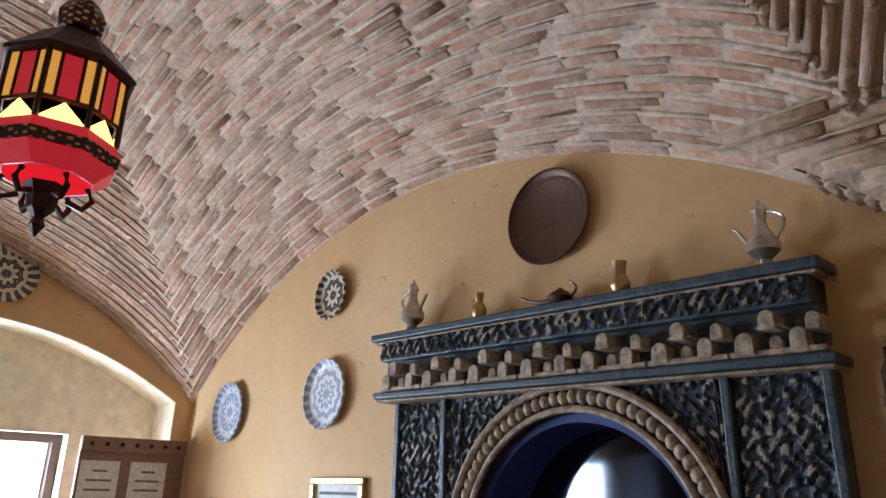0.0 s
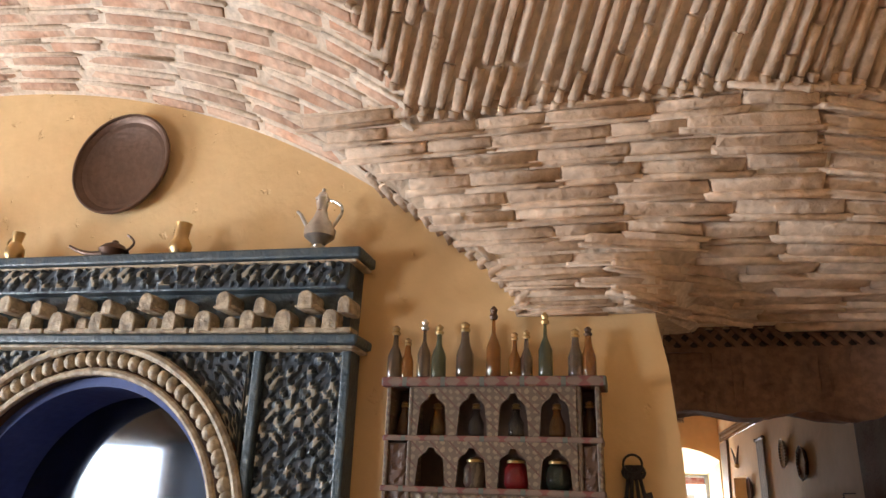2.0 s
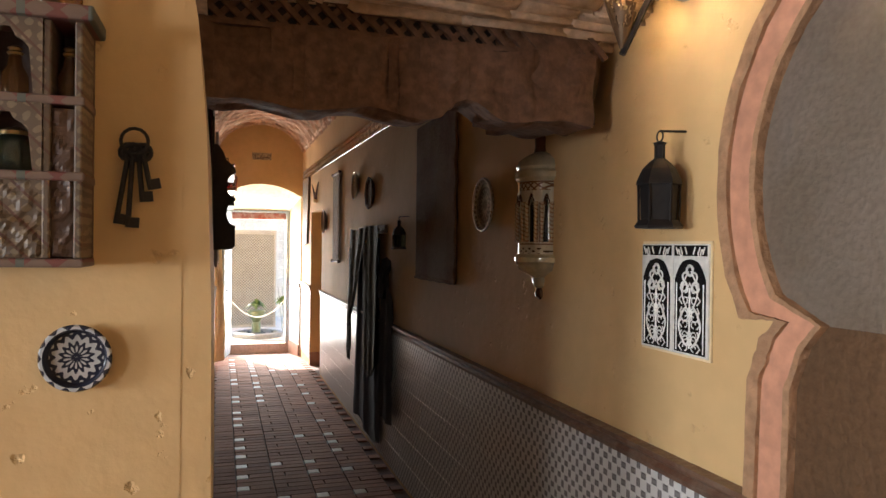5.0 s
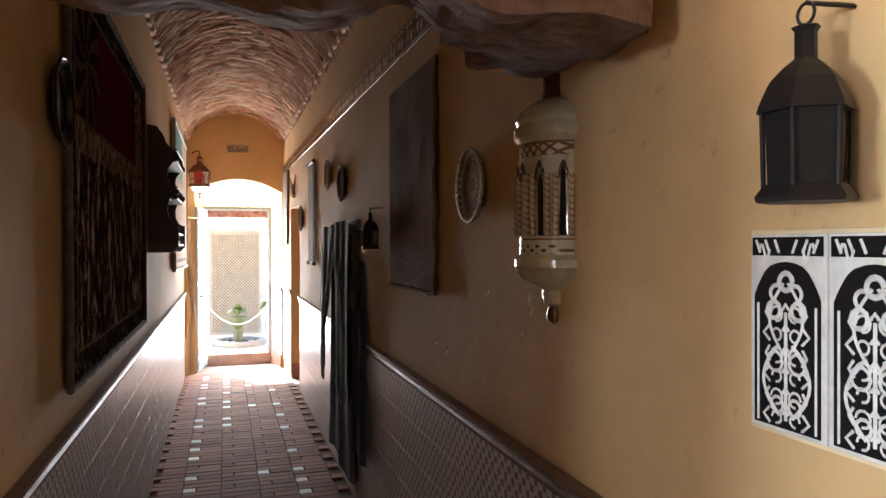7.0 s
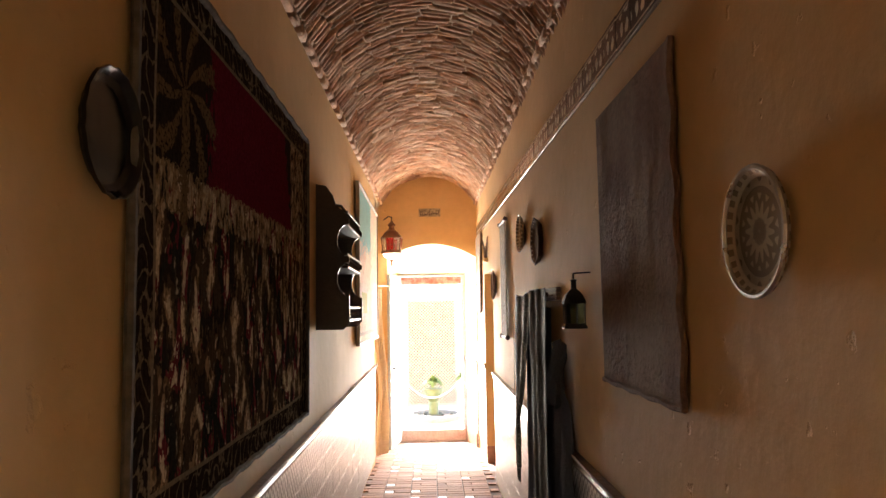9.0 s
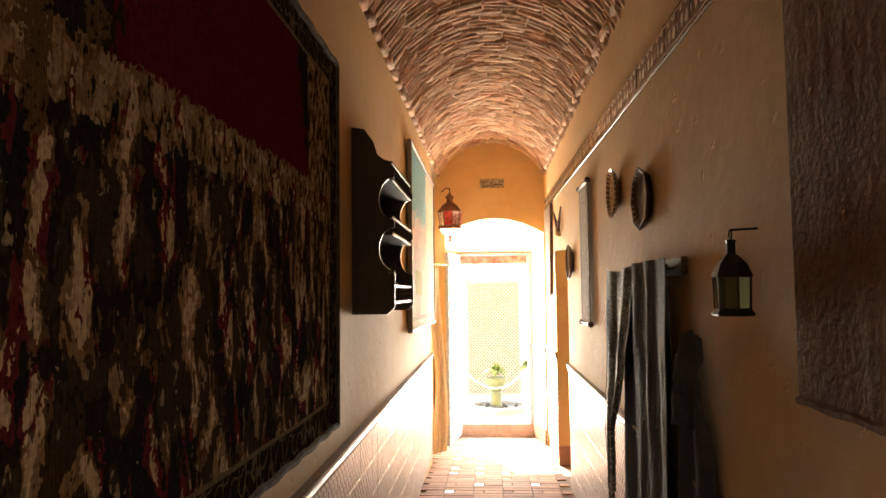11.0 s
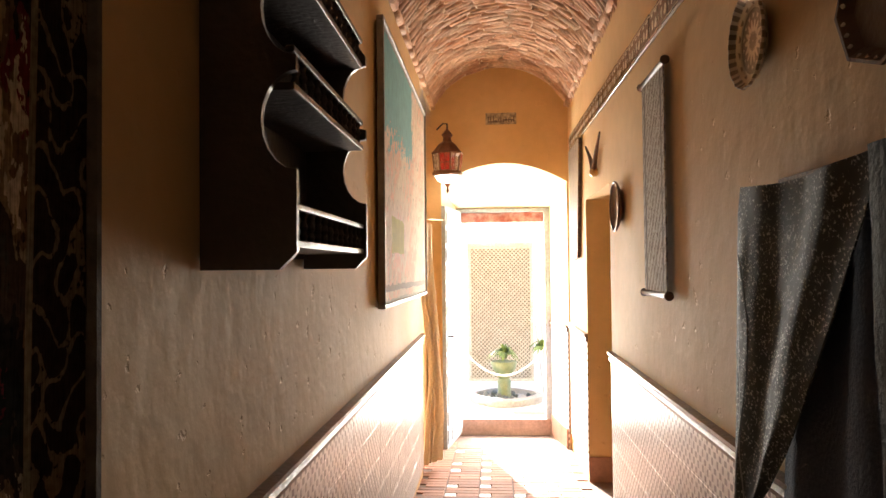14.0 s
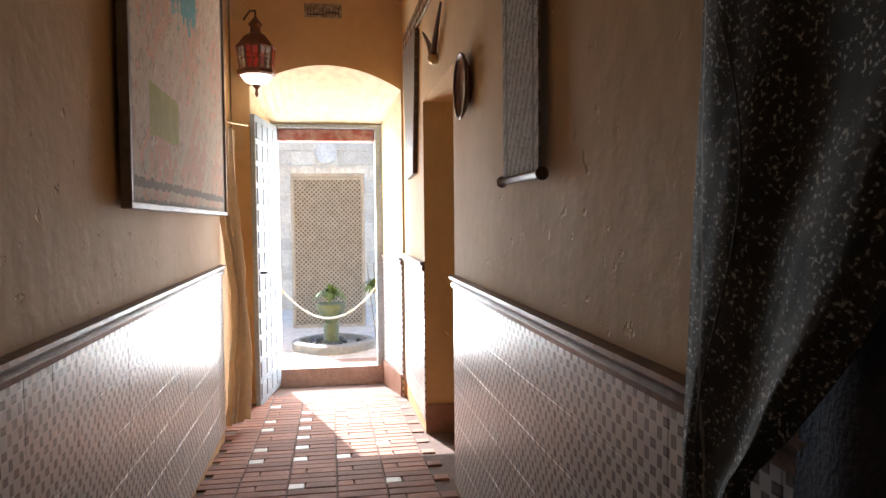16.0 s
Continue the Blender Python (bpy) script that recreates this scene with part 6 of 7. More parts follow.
for y in (0.045, 0.365, 0.62):
    sh = part("shelf", bevel_box((-0.444, y, 0.008), (0.444, y + 0.016, 0.158), 0.003), RACK_WOOD, rack)
    part("front_rail", bevel_box((-0.444, y + 0.078, 0.142), (0.444, y + 0.092, 0.158), 0.003), RACK_WOOD, sh)
    sp = lathe([(0.004, 0.016), (0.008, 0.026), (0.004, 0.036), (0.009, 0.046), (0.004, 0.06), (0.007, 0.07), (0.004, 0.078)], 8)
    moved(sp, pose(0, 0, 0, -90, 0, 0))
    first_sp = part("spindle", sp, RACK_WOOD, sh)
    first_sp.location = (-0.40, y, 0.15)
    for k in range(1, 12):
        o = first_sp.copy()
        scene.collection.objects.link(o)
        o.location = (-0.40 + 0.0727 * k, y, 0.15)
part("top_valance", prism([(-0.444, 0.72), (0.444, 0.72), (0.444, 0.76), (0.3, 0.80), (0.15, 0.77), (0.0, 0.83), (-0.15, 0.77), (-0.3, 0.80), (-0.444, 0.76)], 0.008, 0.02, "z"), RACK_WOOD, rack)
for k, u in enumerate((6.60, 6.98)):
    cup = thing("brass_cup", "small tarnished brass cup on the rack", "cup", (LW + 0.09, u, 1.477 + 0.5725), 0, "cups on the rack")
    part("body", lathe([(0.02, 0), (0.008, 0.02), (0.01, 0.045), (0.03, 0.07), (0.032, 0.10), (0.027, 0.10), (0.02, 0.07)], 16), BRASS if k == 0 else BRONZE, cup, smooth=True)
for u, z in ((6.70, 1.532), (6.98, 1.532), (6.85, 1.820)):
    gl = thing("tea_glass", "small clear tea glass on the rack", "glass", (LW + 0.10, u, z), 0, "glasses on the rack")
    part("body", lathe([(0.022, 0), (0.02, 0.03), (0.027, 0.085), (0.024, 0.085), (0.018, 0.03), (0, 0.006)], 16), WINDOW_GLASS, gl, smooth=True)


def map_paint(x, y, z, n):
    teal = (y - 0.25 + n * 0.5).more(0.78) * (x + n * 0.3).less(0.35)
    lines = ((x * 40 + n * 30).op("SINE") + (y * 55 + n * 24).op("SINE")).more(0.8)
    green = (y.less(0.42)) * (y.more(0.25)) * x.less(-0.25) * x.more(-0.75)
    rim = x.op("ABSOLUTE").more(0.97).most((y - 0.635).op("ABSOLUTE").more(0.60))
    return (0.66, 0.55, 0.42), [(((x * 9 + n * 14).op("SINE") + (y * 11 + n * 12).op("SINE")).more(0.5), (0.68, 0.42, 0.30)), (lines * n.more(0.5), (0.44, 0.36, 0.26)), (teal, (0.16, 0.40, 0.41)), (green, (0.42, 0.40, 0.14)), (y.less(0.1) * y.more(0.07), (0.25, 0.2, 0.15)), (rim, (0.40, 0.37, 0.32))]


PAINTING = patterned("faded painted panel", map_paint, 0.85, warp=0.04)
pic = wall_thing("painted_panel", "large faded painting of figures under a teal sky", "painting", "l", 9.40, 1.285, 0.012, roll=-0.3)
pic.scale = (0.972, 1.06, 1.0)
part("panel", box((-1.03, 0.015, 0.0), (1.03, 1.255, 0.022)), PAINTING, pic)
FRAME_GREY = mat("thin grey frame", (0.30, 0.28, 0.25), 0.5, scale=14)
for lo, hi in (((-1.05, 0.0, 0), (1.05, 0.02, 0.034)), ((-1.05, 1.25, 0), (1.05, 1.27, 0.034)), ((-1.05, 0.02, 0), (-1.03, 1.25, 0.034)), ((1.03, 0.02, 0), (1.05, 1.25, 0.034))):
    part("frame_side", bevel_box(lo, hi, 0.004), FRAME_GREY, pic)

# ---- dado: rails and tiles ----
RAIL_PROFILE = [(0.0, 0.0), (0.016, 0.004), (0.022, 0.02), (0.012, 0.03), (0.028, 0.045), (0.03, 0.058), (0.0, 0.062)]


def rail(name, side, y0, y1):
    bm = bmesh.new()
    x = RW if side == "r" else LW
    s = -1 if side == "r" else 1
    add_prism(bm, [(x + s * d, RAIL + z) for d, z in RAIL_PROFILE], y0, y1, "y")
    return structure(name, bm, RAIL_WOOD, "brown moulded tile rail along the wall", "rail")


rail("trim_rail_east", "r", 0.0, 9.30)
rail("trim_rail_east_end", "r", 10.33, 11.44)
rail("trim_rail_west", "l", 2.96, 10.42)


def dado(name, side, y0, y1):
    x = RW if side == "r" else LW
    s = -1 if side == "r" else 1
    holder = tagged(new(name), "glazed wall tiles with a star pattern", "wall tiles", kind="structure")
    T = 0.152
    bm = bevel_box((0, 0.0002, 0.0002), (0.008, T - 0.0002, T - 0.0002), 0.0008, 1)
    first = None
    y = y0
    while y < y1 - 0.01:
        for k in range(6):
            z = RAIL - T * (k + 1)
            if first is None:
                first = o = part("tile", bm, WAINSCOT, holder)
            else:
                o = first.copy()
                scene.collection.objects.link(o)
            o.location = (x + (-0.008 if s < 0 else 0.0) + random.uniform(-0.0003, 0.0003), y, z)
            o.scale = (1, min(T, y1 - y) / T, 1)
        y += T
    return holder


dado("wall_tiles_east", "r", 1.9, 9.30)
dado("wall_tiles_east_end", "r", 10.33, 11.44)
dado("wall_tiles_west", "l", 2.96, 10.42)
SKIRT = mat("terracotta skirting", (0.33, 0.17, 0.11), 0.5, scale=10, bump=0.2)
bm = bmesh.new()
add_box(bm, (RW - 0.004, 10.315, -0.08), (RW + 0.36, 10.329, 0.12))
structure("baseboard_side_door", bm, SKIRT, "terracotta skirting of the side doorway", "baseboard")
# tiles and rail on the splayed side of the doorway
P0, P1 = Vector((hi_x - 0.004, CORR_END + 0.004, 0)), Vector((D1 + 0.064, DOOR_Y - 0.032, 0))
bm = bmesh.new()
add_prism(bm, [(P0.x, P0.y), (P1.x, P1.y), (P1.x - 0.010, P1.y), (P0.x - 0.010, P0.y)], -0.2, 0.90, "z")
structure("wall_tiles_reveal", bm, WAINSCOT, "glazed wall tiles beside the doorway", "wall tiles")
bm = bmesh.new()
for dz, dd in ((0.90, 0.022), (0.922, 0.014), (0.936, 0.03)):
    add_prism(bm, [(P0.x, P0.y), (P1.x, P1.y), (P1.x - dd, P1.y), (P0.x - dd, P0.y)], dz, dz + (0.022 if dz < 0.93 else 0.016), "z")
structure("trim_rail_reveal", bm, RAIL_WOOD, "brown moulded tile rail beside the doorway", "rail")
bm = bmesh.new()
add_prism(bm, [(P0.x - 0.011, P0.y), (P1.x - 0.011, P1.y), (P1.x - 0.025, P1.y), (P0.x - 0.025, P0.y)], -0.2, 0.06, "z")
structure("baseboard_reveal", bm, SKIRT, "terracotta skirting beside the doorway", "baseboard")
bm = bmesh.new()
add_box(bm, (RW + 0.9, 9.0, -0.1), (RW + 1.0, 10.9, 2.6))
add_box(bm, (RW + 0.35, 10.9, -0.1), (RW + 1.0, 11.0, 2.6))
add_box(bm, (RW + 0.35, 8.9, -0.1), (RW + 1.0, 9.0, 2.6))
add_box(bm, (RW + 0.35, 8.9, 2.6), (RW + 1.0, 11.0, 2.7))
add_box(bm, (RW + 0.01, 8.9, -0.15), (RW + 1.0, 11.0, -0.06))
structure("wall_side_room", bm, PLASTER, "plain plaster lobby behind the side doorway", "wall")

# ---- end of the corridor ----
plaque = tagged(new("lettered_plaque"), "small cream plaque with raised dark lettering", "plaque")
plaque.matrix_world = pose(1.077, CORR_END, 2.785, 90, 0, 0)
part("plate", bevel_box((-0.135, -0.05, 0), (0.135, 0.05, 0.014), 0.003), CREAM_CARVE, plaque)
bm = bmesh.new()
for k in range(11):
    x = -0.115 + 0.0225 * k
    h = 0.02 + 0.05 * random.random()
    add_box(bm, (x, -0.035, 0.014), (x + 0.007, -0.035 + h, 0.019))
add_box(bm, (-0.115, -0.035, 0.014), (0.0, -0.026, 0.019))
add_box(bm, (0.02, -0.02, 0.014), (0.118, -0.011, 0.019))
part("lettering", bm, WOOD_DARK, plaque)


def glass_lantern(ob, k, glass_a, glass_b, frame_m, seg=6, low_glow=None):
    """A Moroccan lantern about 0.5 k high, its foot at the origin."""
    part("drop", lathe([(0.0, 0.0), (0.012 * k, 0.02 * k), (0.008 * k, 0.05 * k), (0.03 * k, 0.08 * k)], 12), frame_m, ob, smooth=True)
    part("lower_cup", lathe([(0.03 * k, 0.08 * k), (0.075 * k, 0.10 * k), (0.10 * k, 0.135 * k)], seg), low_glow or glass_b, ob)
    part("waist", lathe([(0.105 * k, 0.135 * k), (0.118 * k, 0.145 * k), (0.118 * k, 0.165 * k), (0.105 * k, 0.172 * k)], seg), frame_m, ob)
    for q in range(seg):
        a0, a1 = 2 * math.pi * q / seg, 2 * math.pi * (q + 1) / seg
        p = [(r * k * math.cos(a), r * k * math.sin(a), z * k) for r, a, z in ((0.10, a0, 0.172), (0.10, a1, 0.172), (0.115, a1, 0.30), (0.115, a0, 0.30))]
        bm = bmesh.new()
        bm.faces.new([bm.verts.new(v) for v in p])
        pane = part("pane", bm, (glass_a, glass_b)[q % 2], ob)
        pane.modifiers.new("thick", "SOLIDIFY").thickness = 0.003
        pane.visible_shadow = False
        part("corner_post", tube([p[0], p[3]], 0.006 * k, 6), frame_m, ob)
        mid = [tuple((a + b) / 2 for a, b in zip(p[0], p[1])), tuple((a + b) / 2 for a, b in zip(p[3], p[2]))]
        part("mullion", tube([mid[0], mid[1]], 0.0035 * k, 5), frame_m, ob)
        part("cross_bar", tube([tuple(a + (b - a) * 0.45 for a, b in zip(p[0], p[3])), tuple(a + (b - a) * 0.45 for a, b in zip(p[1], p[2]))], 0.0035 * k, 5), frame_m, ob)
    part("eave", lathe([(0.118 * k, 0.30 * k), (0.125 * k, 0.308 * k), (0.10 * k, 0.335 * k)], seg), frame_m, ob)
    part("dome", lathe([(0.10 * k, 0.335 * k), (0.07 * k, 0.375 * k), (0.035 * k, 0.40 * k), (0.03 * k, 0.43 * k), (0.045 * k, 0.45 * k), (0.02 * k, 0.48 * k), (0.006 * k, 0.5 * k)], seg), frame_m, ob)


end_lamp = thing("corridor_lantern", "lit glass and metal lantern on a bracket by the end arch", "lantern", (0.615, 11.2, 2.10), 15)
RUST = mat("rusty lantern metal", (0.16, 0.07, 0.04), 0.5, 0.5, scale=18, bump=0.2)
glass_lantern(end_lamp, 1.12, WINDOW_GLASS, RED_GLASS, RUST, 8, glow("lit lantern cup", (1.0, 0.93, 0.82), 1.2))
part("bracket", tube([(0.0, 0.0, 0.56), (0.0, 0.0, 0.60), (-0.02, 0.09, 0.62), (-0.04, 0.26, 0.60)], 0.007, 6), IRON, end_lamp)

# door frame, red beam, open leaf
FRAME_WHITE = mat("weathered white door paint", (0.46, 0.51, 0.54), 0.6, second=(0.36, 0.40, 0.43), scale=8, bump=0.25)
frame_ob = bmesh.new()
add_box(frame_ob, (D0 - 0.045, DOOR_Y - 0.03, -0.1), (D0, DOOR_Y + 0.06, DTOP))
add_box(frame_ob, (D1, DOOR_Y - 0.03, -0.1), (D1 + 0.06, DOOR_Y + 0.06, DTOP))
add_box(frame_ob, (D0 - 0.045, DOOR_Y - 0.03, DTOP), (D1 + 0.06, DOOR_Y + 0.06, DTOP + 0.028))
structure("door_frame", frame_ob, FRAME_WHITE, "weathered white wooden door frame", "door frame")
bm = bevel_box((D0, DOOR_Y + 0.02, DTOP - 0.105), (D1, DOOR_Y + 0.14, DTOP - 0.004), 0.012)
structure("trim_red_beam", bm, mat("flaking red beam", (0.36, 0.10, 0.07), 0.8, second=(0.52, 0.34, 0.28), scale=14, amount=0.8, bump=0.6), "flaking red wooden beam over the doorway", "beam")
# white leaf: its grazing blue-grey shade is put into the base colour
LEAF_SHADED = mat("faded grey-blue door paint", (0.34, 0.40, 0.45), 0.6, second=(0.26, 0.31, 0.35), scale=8, bump=0.25)
leaf = thing("door_leaf", "open white panelled door leaf with small square panels, shade in its colour", "door", (D0 - 0.01, DOOR_Y - 0.035, -0.06), 0)
leaf.matrix_world = pose(D0 - 0.02, DOOR_Y - 0.04, -0.115, 0, 0, -98.5)
part("slab", bevel_box((0, -0.018, 0), (0.70, 0.018, 2.13), 0.004), LEAF_SHADED, leaf)
pb = bmesh.new()
add_box(pb, (0, 0.018, 0), (0.145, 0.026, 0.12))
bmesh.ops.bevel(pb, geom=pb.edges[:], offset=0.006, segments=1, affect="EDGES")
p0 = part("panel", pb, LEAF_SHADED, leaf)
cnt = 0
for i in range(4):
    for j in range(13):
        o = p0 if cnt == 0 else p0.copy()
        if cnt:
            scene.collection.objects.link(o)
        cnt += 1
        o.location = (0.03 + 0.165 * i, 0, 0.05 + 0.159 * j)
part("handle", tube([(0.62, 0.02, 0.98), (0.62, 0.06, 0.98), (0.54, 0.06, 0.97)], 0.008, 8), IRON, leaf)

# lace curtain gathered beside the door
LACE = mat("cream lace", (0.84, 0.77, 0.66), 0.9, second=(0.70, 0.60, 0.48), scale=24, amount=0.8, bump=0.8, bump_scale=60)
lace_nodes, lace_links = LACE.node_tree.nodes, LACE.node_tree.links
thin, blend = lace_nodes.new("ShaderNodeBsdfTranslucent"), lace_nodes.new("ShaderNodeMixShader")
thin.inputs["Color"].default_value = (0.86, 0.78, 0.66, 1)
blend.inputs[0].default_value = 0.5
lace_links.new(lace_nodes["Principled BSDF"].outputs[0], blend.inputs[1])
lace_links.new(thin.outputs[0], blend.inputs[2])
lace_links.new(blend.outputs[0], lace_nodes["Material Output"].inputs["Surface"])
lace = tagged(new("lace_curtain"), "gathered cream lace curtain beside the open door", "curtain")
lace.matrix_world = pose(LW + 0.0, 10.62, 0.0, 90, 0, 55)
bm = cloth(0.26, 1.84, 4, 0.08, 21, drop=lambda u: 0.03 * u)
for v in bm.verts:
    k = v.co.y / 1.84
    w = 0.45 + 0.55 * abs(k - 0.45) * 1.6 + 0.15 * noise.noise((0, k * 7, 2))
    v.co.x *= w
    v.co.x += 0.05 * math.sin(k * 5) + 0.02
part("cloth", bm, LACE, lace, smooth=True)
part("rod", tube([(-0.16, 1.85, 0.05), (0.17, 1.85, 0.05)], 0.006, 6), BRASS, lace)

# ---- yard ----
lat = thing("lattice_panel", "tall weathered wooden lattice against the yard wall", "lattice", (1.086, 14.4, 0.0))
TAN_WOOD = mat("sun-bleached lattice wood", (0.46, 0.42, 0.35), 0.8, second=(0.34, 0.30, 0.24), scale=12, bump=0.3)
bm = bmesh.new()
W_, H_ = 0.40, 1.74
for sgn in (-1, 1):
    d = -H_
    while d < 2 * W_ + H_:
        # strip clipped to the rectangle
        x0, z0, x1, z1 = d - W_, 0.0, d - W_ + H_, H_
        if x0 < -W_:
            z0, x0 = z0 + (-W_ - x0), -W_
        if x1 > W_:
            z1, x1 = z1 - (x1 - W_), W_
        if z1 - z0 > 0.02:
            L = math.hypot(x1 - x0, z1 - z0)
            m = pose(sgn * (x0 + x1) / 2, 0.006 * sgn, (z0 + z1) / 2) @ Matrix.Rotation(radians(45 * sgn), 4, "Y")
            add_box(bm, (-0.008, -0.005, -L / 2), (0.008, 0.005, L / 2), 0, m)
        d += 0.052
part("lattice", bm, TAN_WOOD, lat)
for lo, hi in (((-W_ - 0.02, -0.02, 0), (-W_ + 0.015, 0.02, H_)), ((W_ - 0.015, -0.02, 0), (W_ + 0.02, 0.02, H_)), ((-W_ + 0.015, -0.02, H_ - 0.035), (W_ - 0.015, 0.02, H_)), ((-W_ + 0.015, -0.02, 0), (W_ - 0.015, 0.02, 0.035))):
    part("frame_bar", bevel_box(lo, hi, 0.004), TAN_WOOD, lat)
# dark sheet added behind the strips so that the holes come out dark
part("backing_screen", box((-W_ + 0.015, 0.03, 0.02), (W_ - 0.015, 0.045, H_ - 0.03)), mat("dark reed screen", (0.17, 0.14, 0.10), 0.9, scale=10), lat)
for k in range(9):
    part("crest_block", box((-0.40 + 0.09 * k, -0.03, 1.782), (-0.345 + 0.09 * k, 0.03, 1.84)), STONE, lat)
part("crest_rail", bevel_box((-0.42, -0.03, 1.741), (0.42, 0.03, 1.782), 0.004), TAN_WOOD, lat)

bed = thing("planter_bed", "low lobed tiled fountain basin in the yard", "planter", (1.12, 13.05, 0.0))
bm = lathe([(0.36, 0.0), (0.37, 0.07), (0.34, 0.085), (0.30, 0.085), (0.30, 0.03), (0, 0.03)], 32)
for v in bm.verts:
    a = math.atan2(v.co.y, v.co.x)
    k = 1 + 0.10 * abs(math.cos(2 * a))
    v.co.x, v.co.y = v.co.x * k, v.co.y * k
part("rim", bm, mat("grey basin stone", (0.36, 0.36, 0.34), 0.8, scale=9, bump=0.3), bed)
bm = bmesh.new()
for k in range(26):
    a, r = random.uniform(0, 6.28), random.uniform(0.08, 0.27)
    bmesh.ops.create_icosphere(bm, subdivisions=1, radius=random.uniform(0.02, 0.045), matrix=Matrix.Translation((r * math.cos(a), r * math.sin(a), 0.05)))
tagged(part("pebbles", bm, mat("dark wet pebbles", (0.10, 0.11, 0.10), 0.5, scale=20), bed), kind="stuff")
GREEN_GLAZE = mat("mossy green glaze", (0.10, 0.14, 0.07), 0.4, second=(0.18, 0.19, 0.11), scale=12, bump=0.3)
pot = thing("garden_urn", "tall green glazed urn on a foot in the yard", "urn", (1.10, 13.05, 0.03))
part("body", lathe([(0.08, 0), (0.085, 0.02), (0.07, 0.06), (0.075, 0.19), (0.06, 0.215), (0.085, 0.26), (0.13, 0.33), (0.145, 0.39), (0.14, 0.405), (0.12, 0.39), (0.0, 0.37)], 24), GREEN_GLAZE, pot, smooth=True)
LEAF = mat("bright green leaves", (0.10, 0.17, 0.04), 0.55, second=(0.2, 0.26, 0.08), scale=14, bump=0.1, island=0.3)


def leaf_clump(n, length, spread, up, width=0.018):
    bm = bmesh.new()
    for _ in range(n):
        a, e = random.uniform(0, 2 * math.pi), random.uniform(0.15, 1.0)
        L = length * random.uniform(0.6, 1.15)
        prev = None
        for s in range(6):
            t = s / 5
            r = spread * e * t * L / length + 0.01
            z = up * (t - 0.75 * t * t * (0.5 + e)) * L / length
            w = width * math.sin(math.pi * (0.12 + 0.86 * t))
            c = Vector((r * math.cos(a), r * math.sin(a), z))
            side = Vector((-math.sin(a), math.cos(a), 0)) * w
            cur = (bm.verts.new(c - side), bm.verts.new(c + side + Vector((0, 0, 0.003))))
            if prev:
                bm.faces.new((prev[0], prev[1], cur[1], cur[0]))
            prev = cur
    return bm


fern = thing("potted_fern", "bright green fern growing in the urn", "plant", (1.10, 13.05, 0.47))
part("leaves", leaf_clump(110, 0.22, 0.2, 0.30, 0.014), LEAF, fern)
side_pl = thing("leafy_plant", "green leafy plant beside the lattice", "plant", (1.56, 13.4, 0.0))
part("stems", join(*[tube([(0.02 * k, 0, 0), (0.05 * k - 0.05, 0.02, 0.45), (0.07 * k - 0.09, 0.0, 0.8)], 0.007, 5) for k in range(3)]), TAN_WOOD, side_pl)
bm = leaf_clump(60, 0.2, 0.18, 0.3, 0.02)
moved(bm, pose(-0.02, 0, 0.5))
part("leaves", bm, LEAF, side_pl)
chain = thing("rope_swag", "pale rope swag hung between hooks across the doorway", "rope", (1.085, 12.25, 0.0))
part("rope", tube([(-0.43 + 0.86 * i / 20, 0, 0.70 - 0.30 * (1 - (2 * i / 20 - 1) ** 2)) for i in range(21)], 0.010, 6), mat("bleached rope", (0.66, 0.62, 0.54), 0.9, bump=0.5, bump_scale=120), chain)
for s_ in (-1, 1):
    part("hook", tube([(0.43 * s_, -0.04, 0.70), (0.43 * s_, 0.0, 0.69), (0.43 * s_, 0.012, 0.715)], 0.006, 8), IRON, chain)
med = tagged(new("wall_medallion"), "round white plaster medallion on the yard wall", "medallion")
med.matrix_world = pose(1.07, 16.172, 2.18, 90, 0, 0)
part("disc", lathe([(0.0, 0.03), (0.11, 0.03), (0.13, 0.04), (0.15, 0.03), (0.15, 0.0), (0, 0)], 32), mat("white plaster", (0.8, 0.78, 0.74), 0.8, bump=0.1), med, smooth=True)
bm = bmesh.new()
x = -0.2
for j in range(13):
    x = -0.35 + random.uniform(0, 0.2)
    while x < 2.6:
        L = random.uniform(0.16, 0.36)
        add_box(bm, (x, 16.185 + random.uniform(-0.012, 0.006), 0.01 + 0.2 * j + random.uniform(0, 0.015)), (x + L * 0.95, 16.3, 0.195 + 0.2 * j))
        x += L
st = structure("wall_yard_stones", bm, mat("sunlit stone blocks", (0.78, 0.73, 0.64), 0.9, second=(0.62, 0.56, 0.47), scale=6, bump=0.6, island=0.12), "rough pale stone blocks of the yard wall", "stonework")

# ---- west side of the room ----
sh = tagged(new("window_shutter"), "open brown wooden shutter with two white notices pinned on it", "shutter")
sh.matrix_world = pose(WW + 0.02, 2.02, 0.98, 90, 0, 90)
SHUTTER = mat("brown shutter wood", (0.28, 0.17, 0.12), 0.55, second=(0.20, 0.12, 0.085), scale=9, bump=0.2)
part("board", bevel_box((-0.29, 0.0, 0.0), (0.31, 0.93, 0.03), 0.004), SHUTTER, sh)
part("rail", bevel_box((-0.29, 0.85, 0.03), (0.31, 0.93, 0.045), 0.004), SHUTTER, sh)
for k in range(7):
    part("stud", moved(lathe([(0.012, 0.0), (0.012, 0.006), (0.006, 0.012), (0, 0.013)], 10), pose(-0.24 + 0.083 * k, 0.89, 0.045)), IRON, sh)
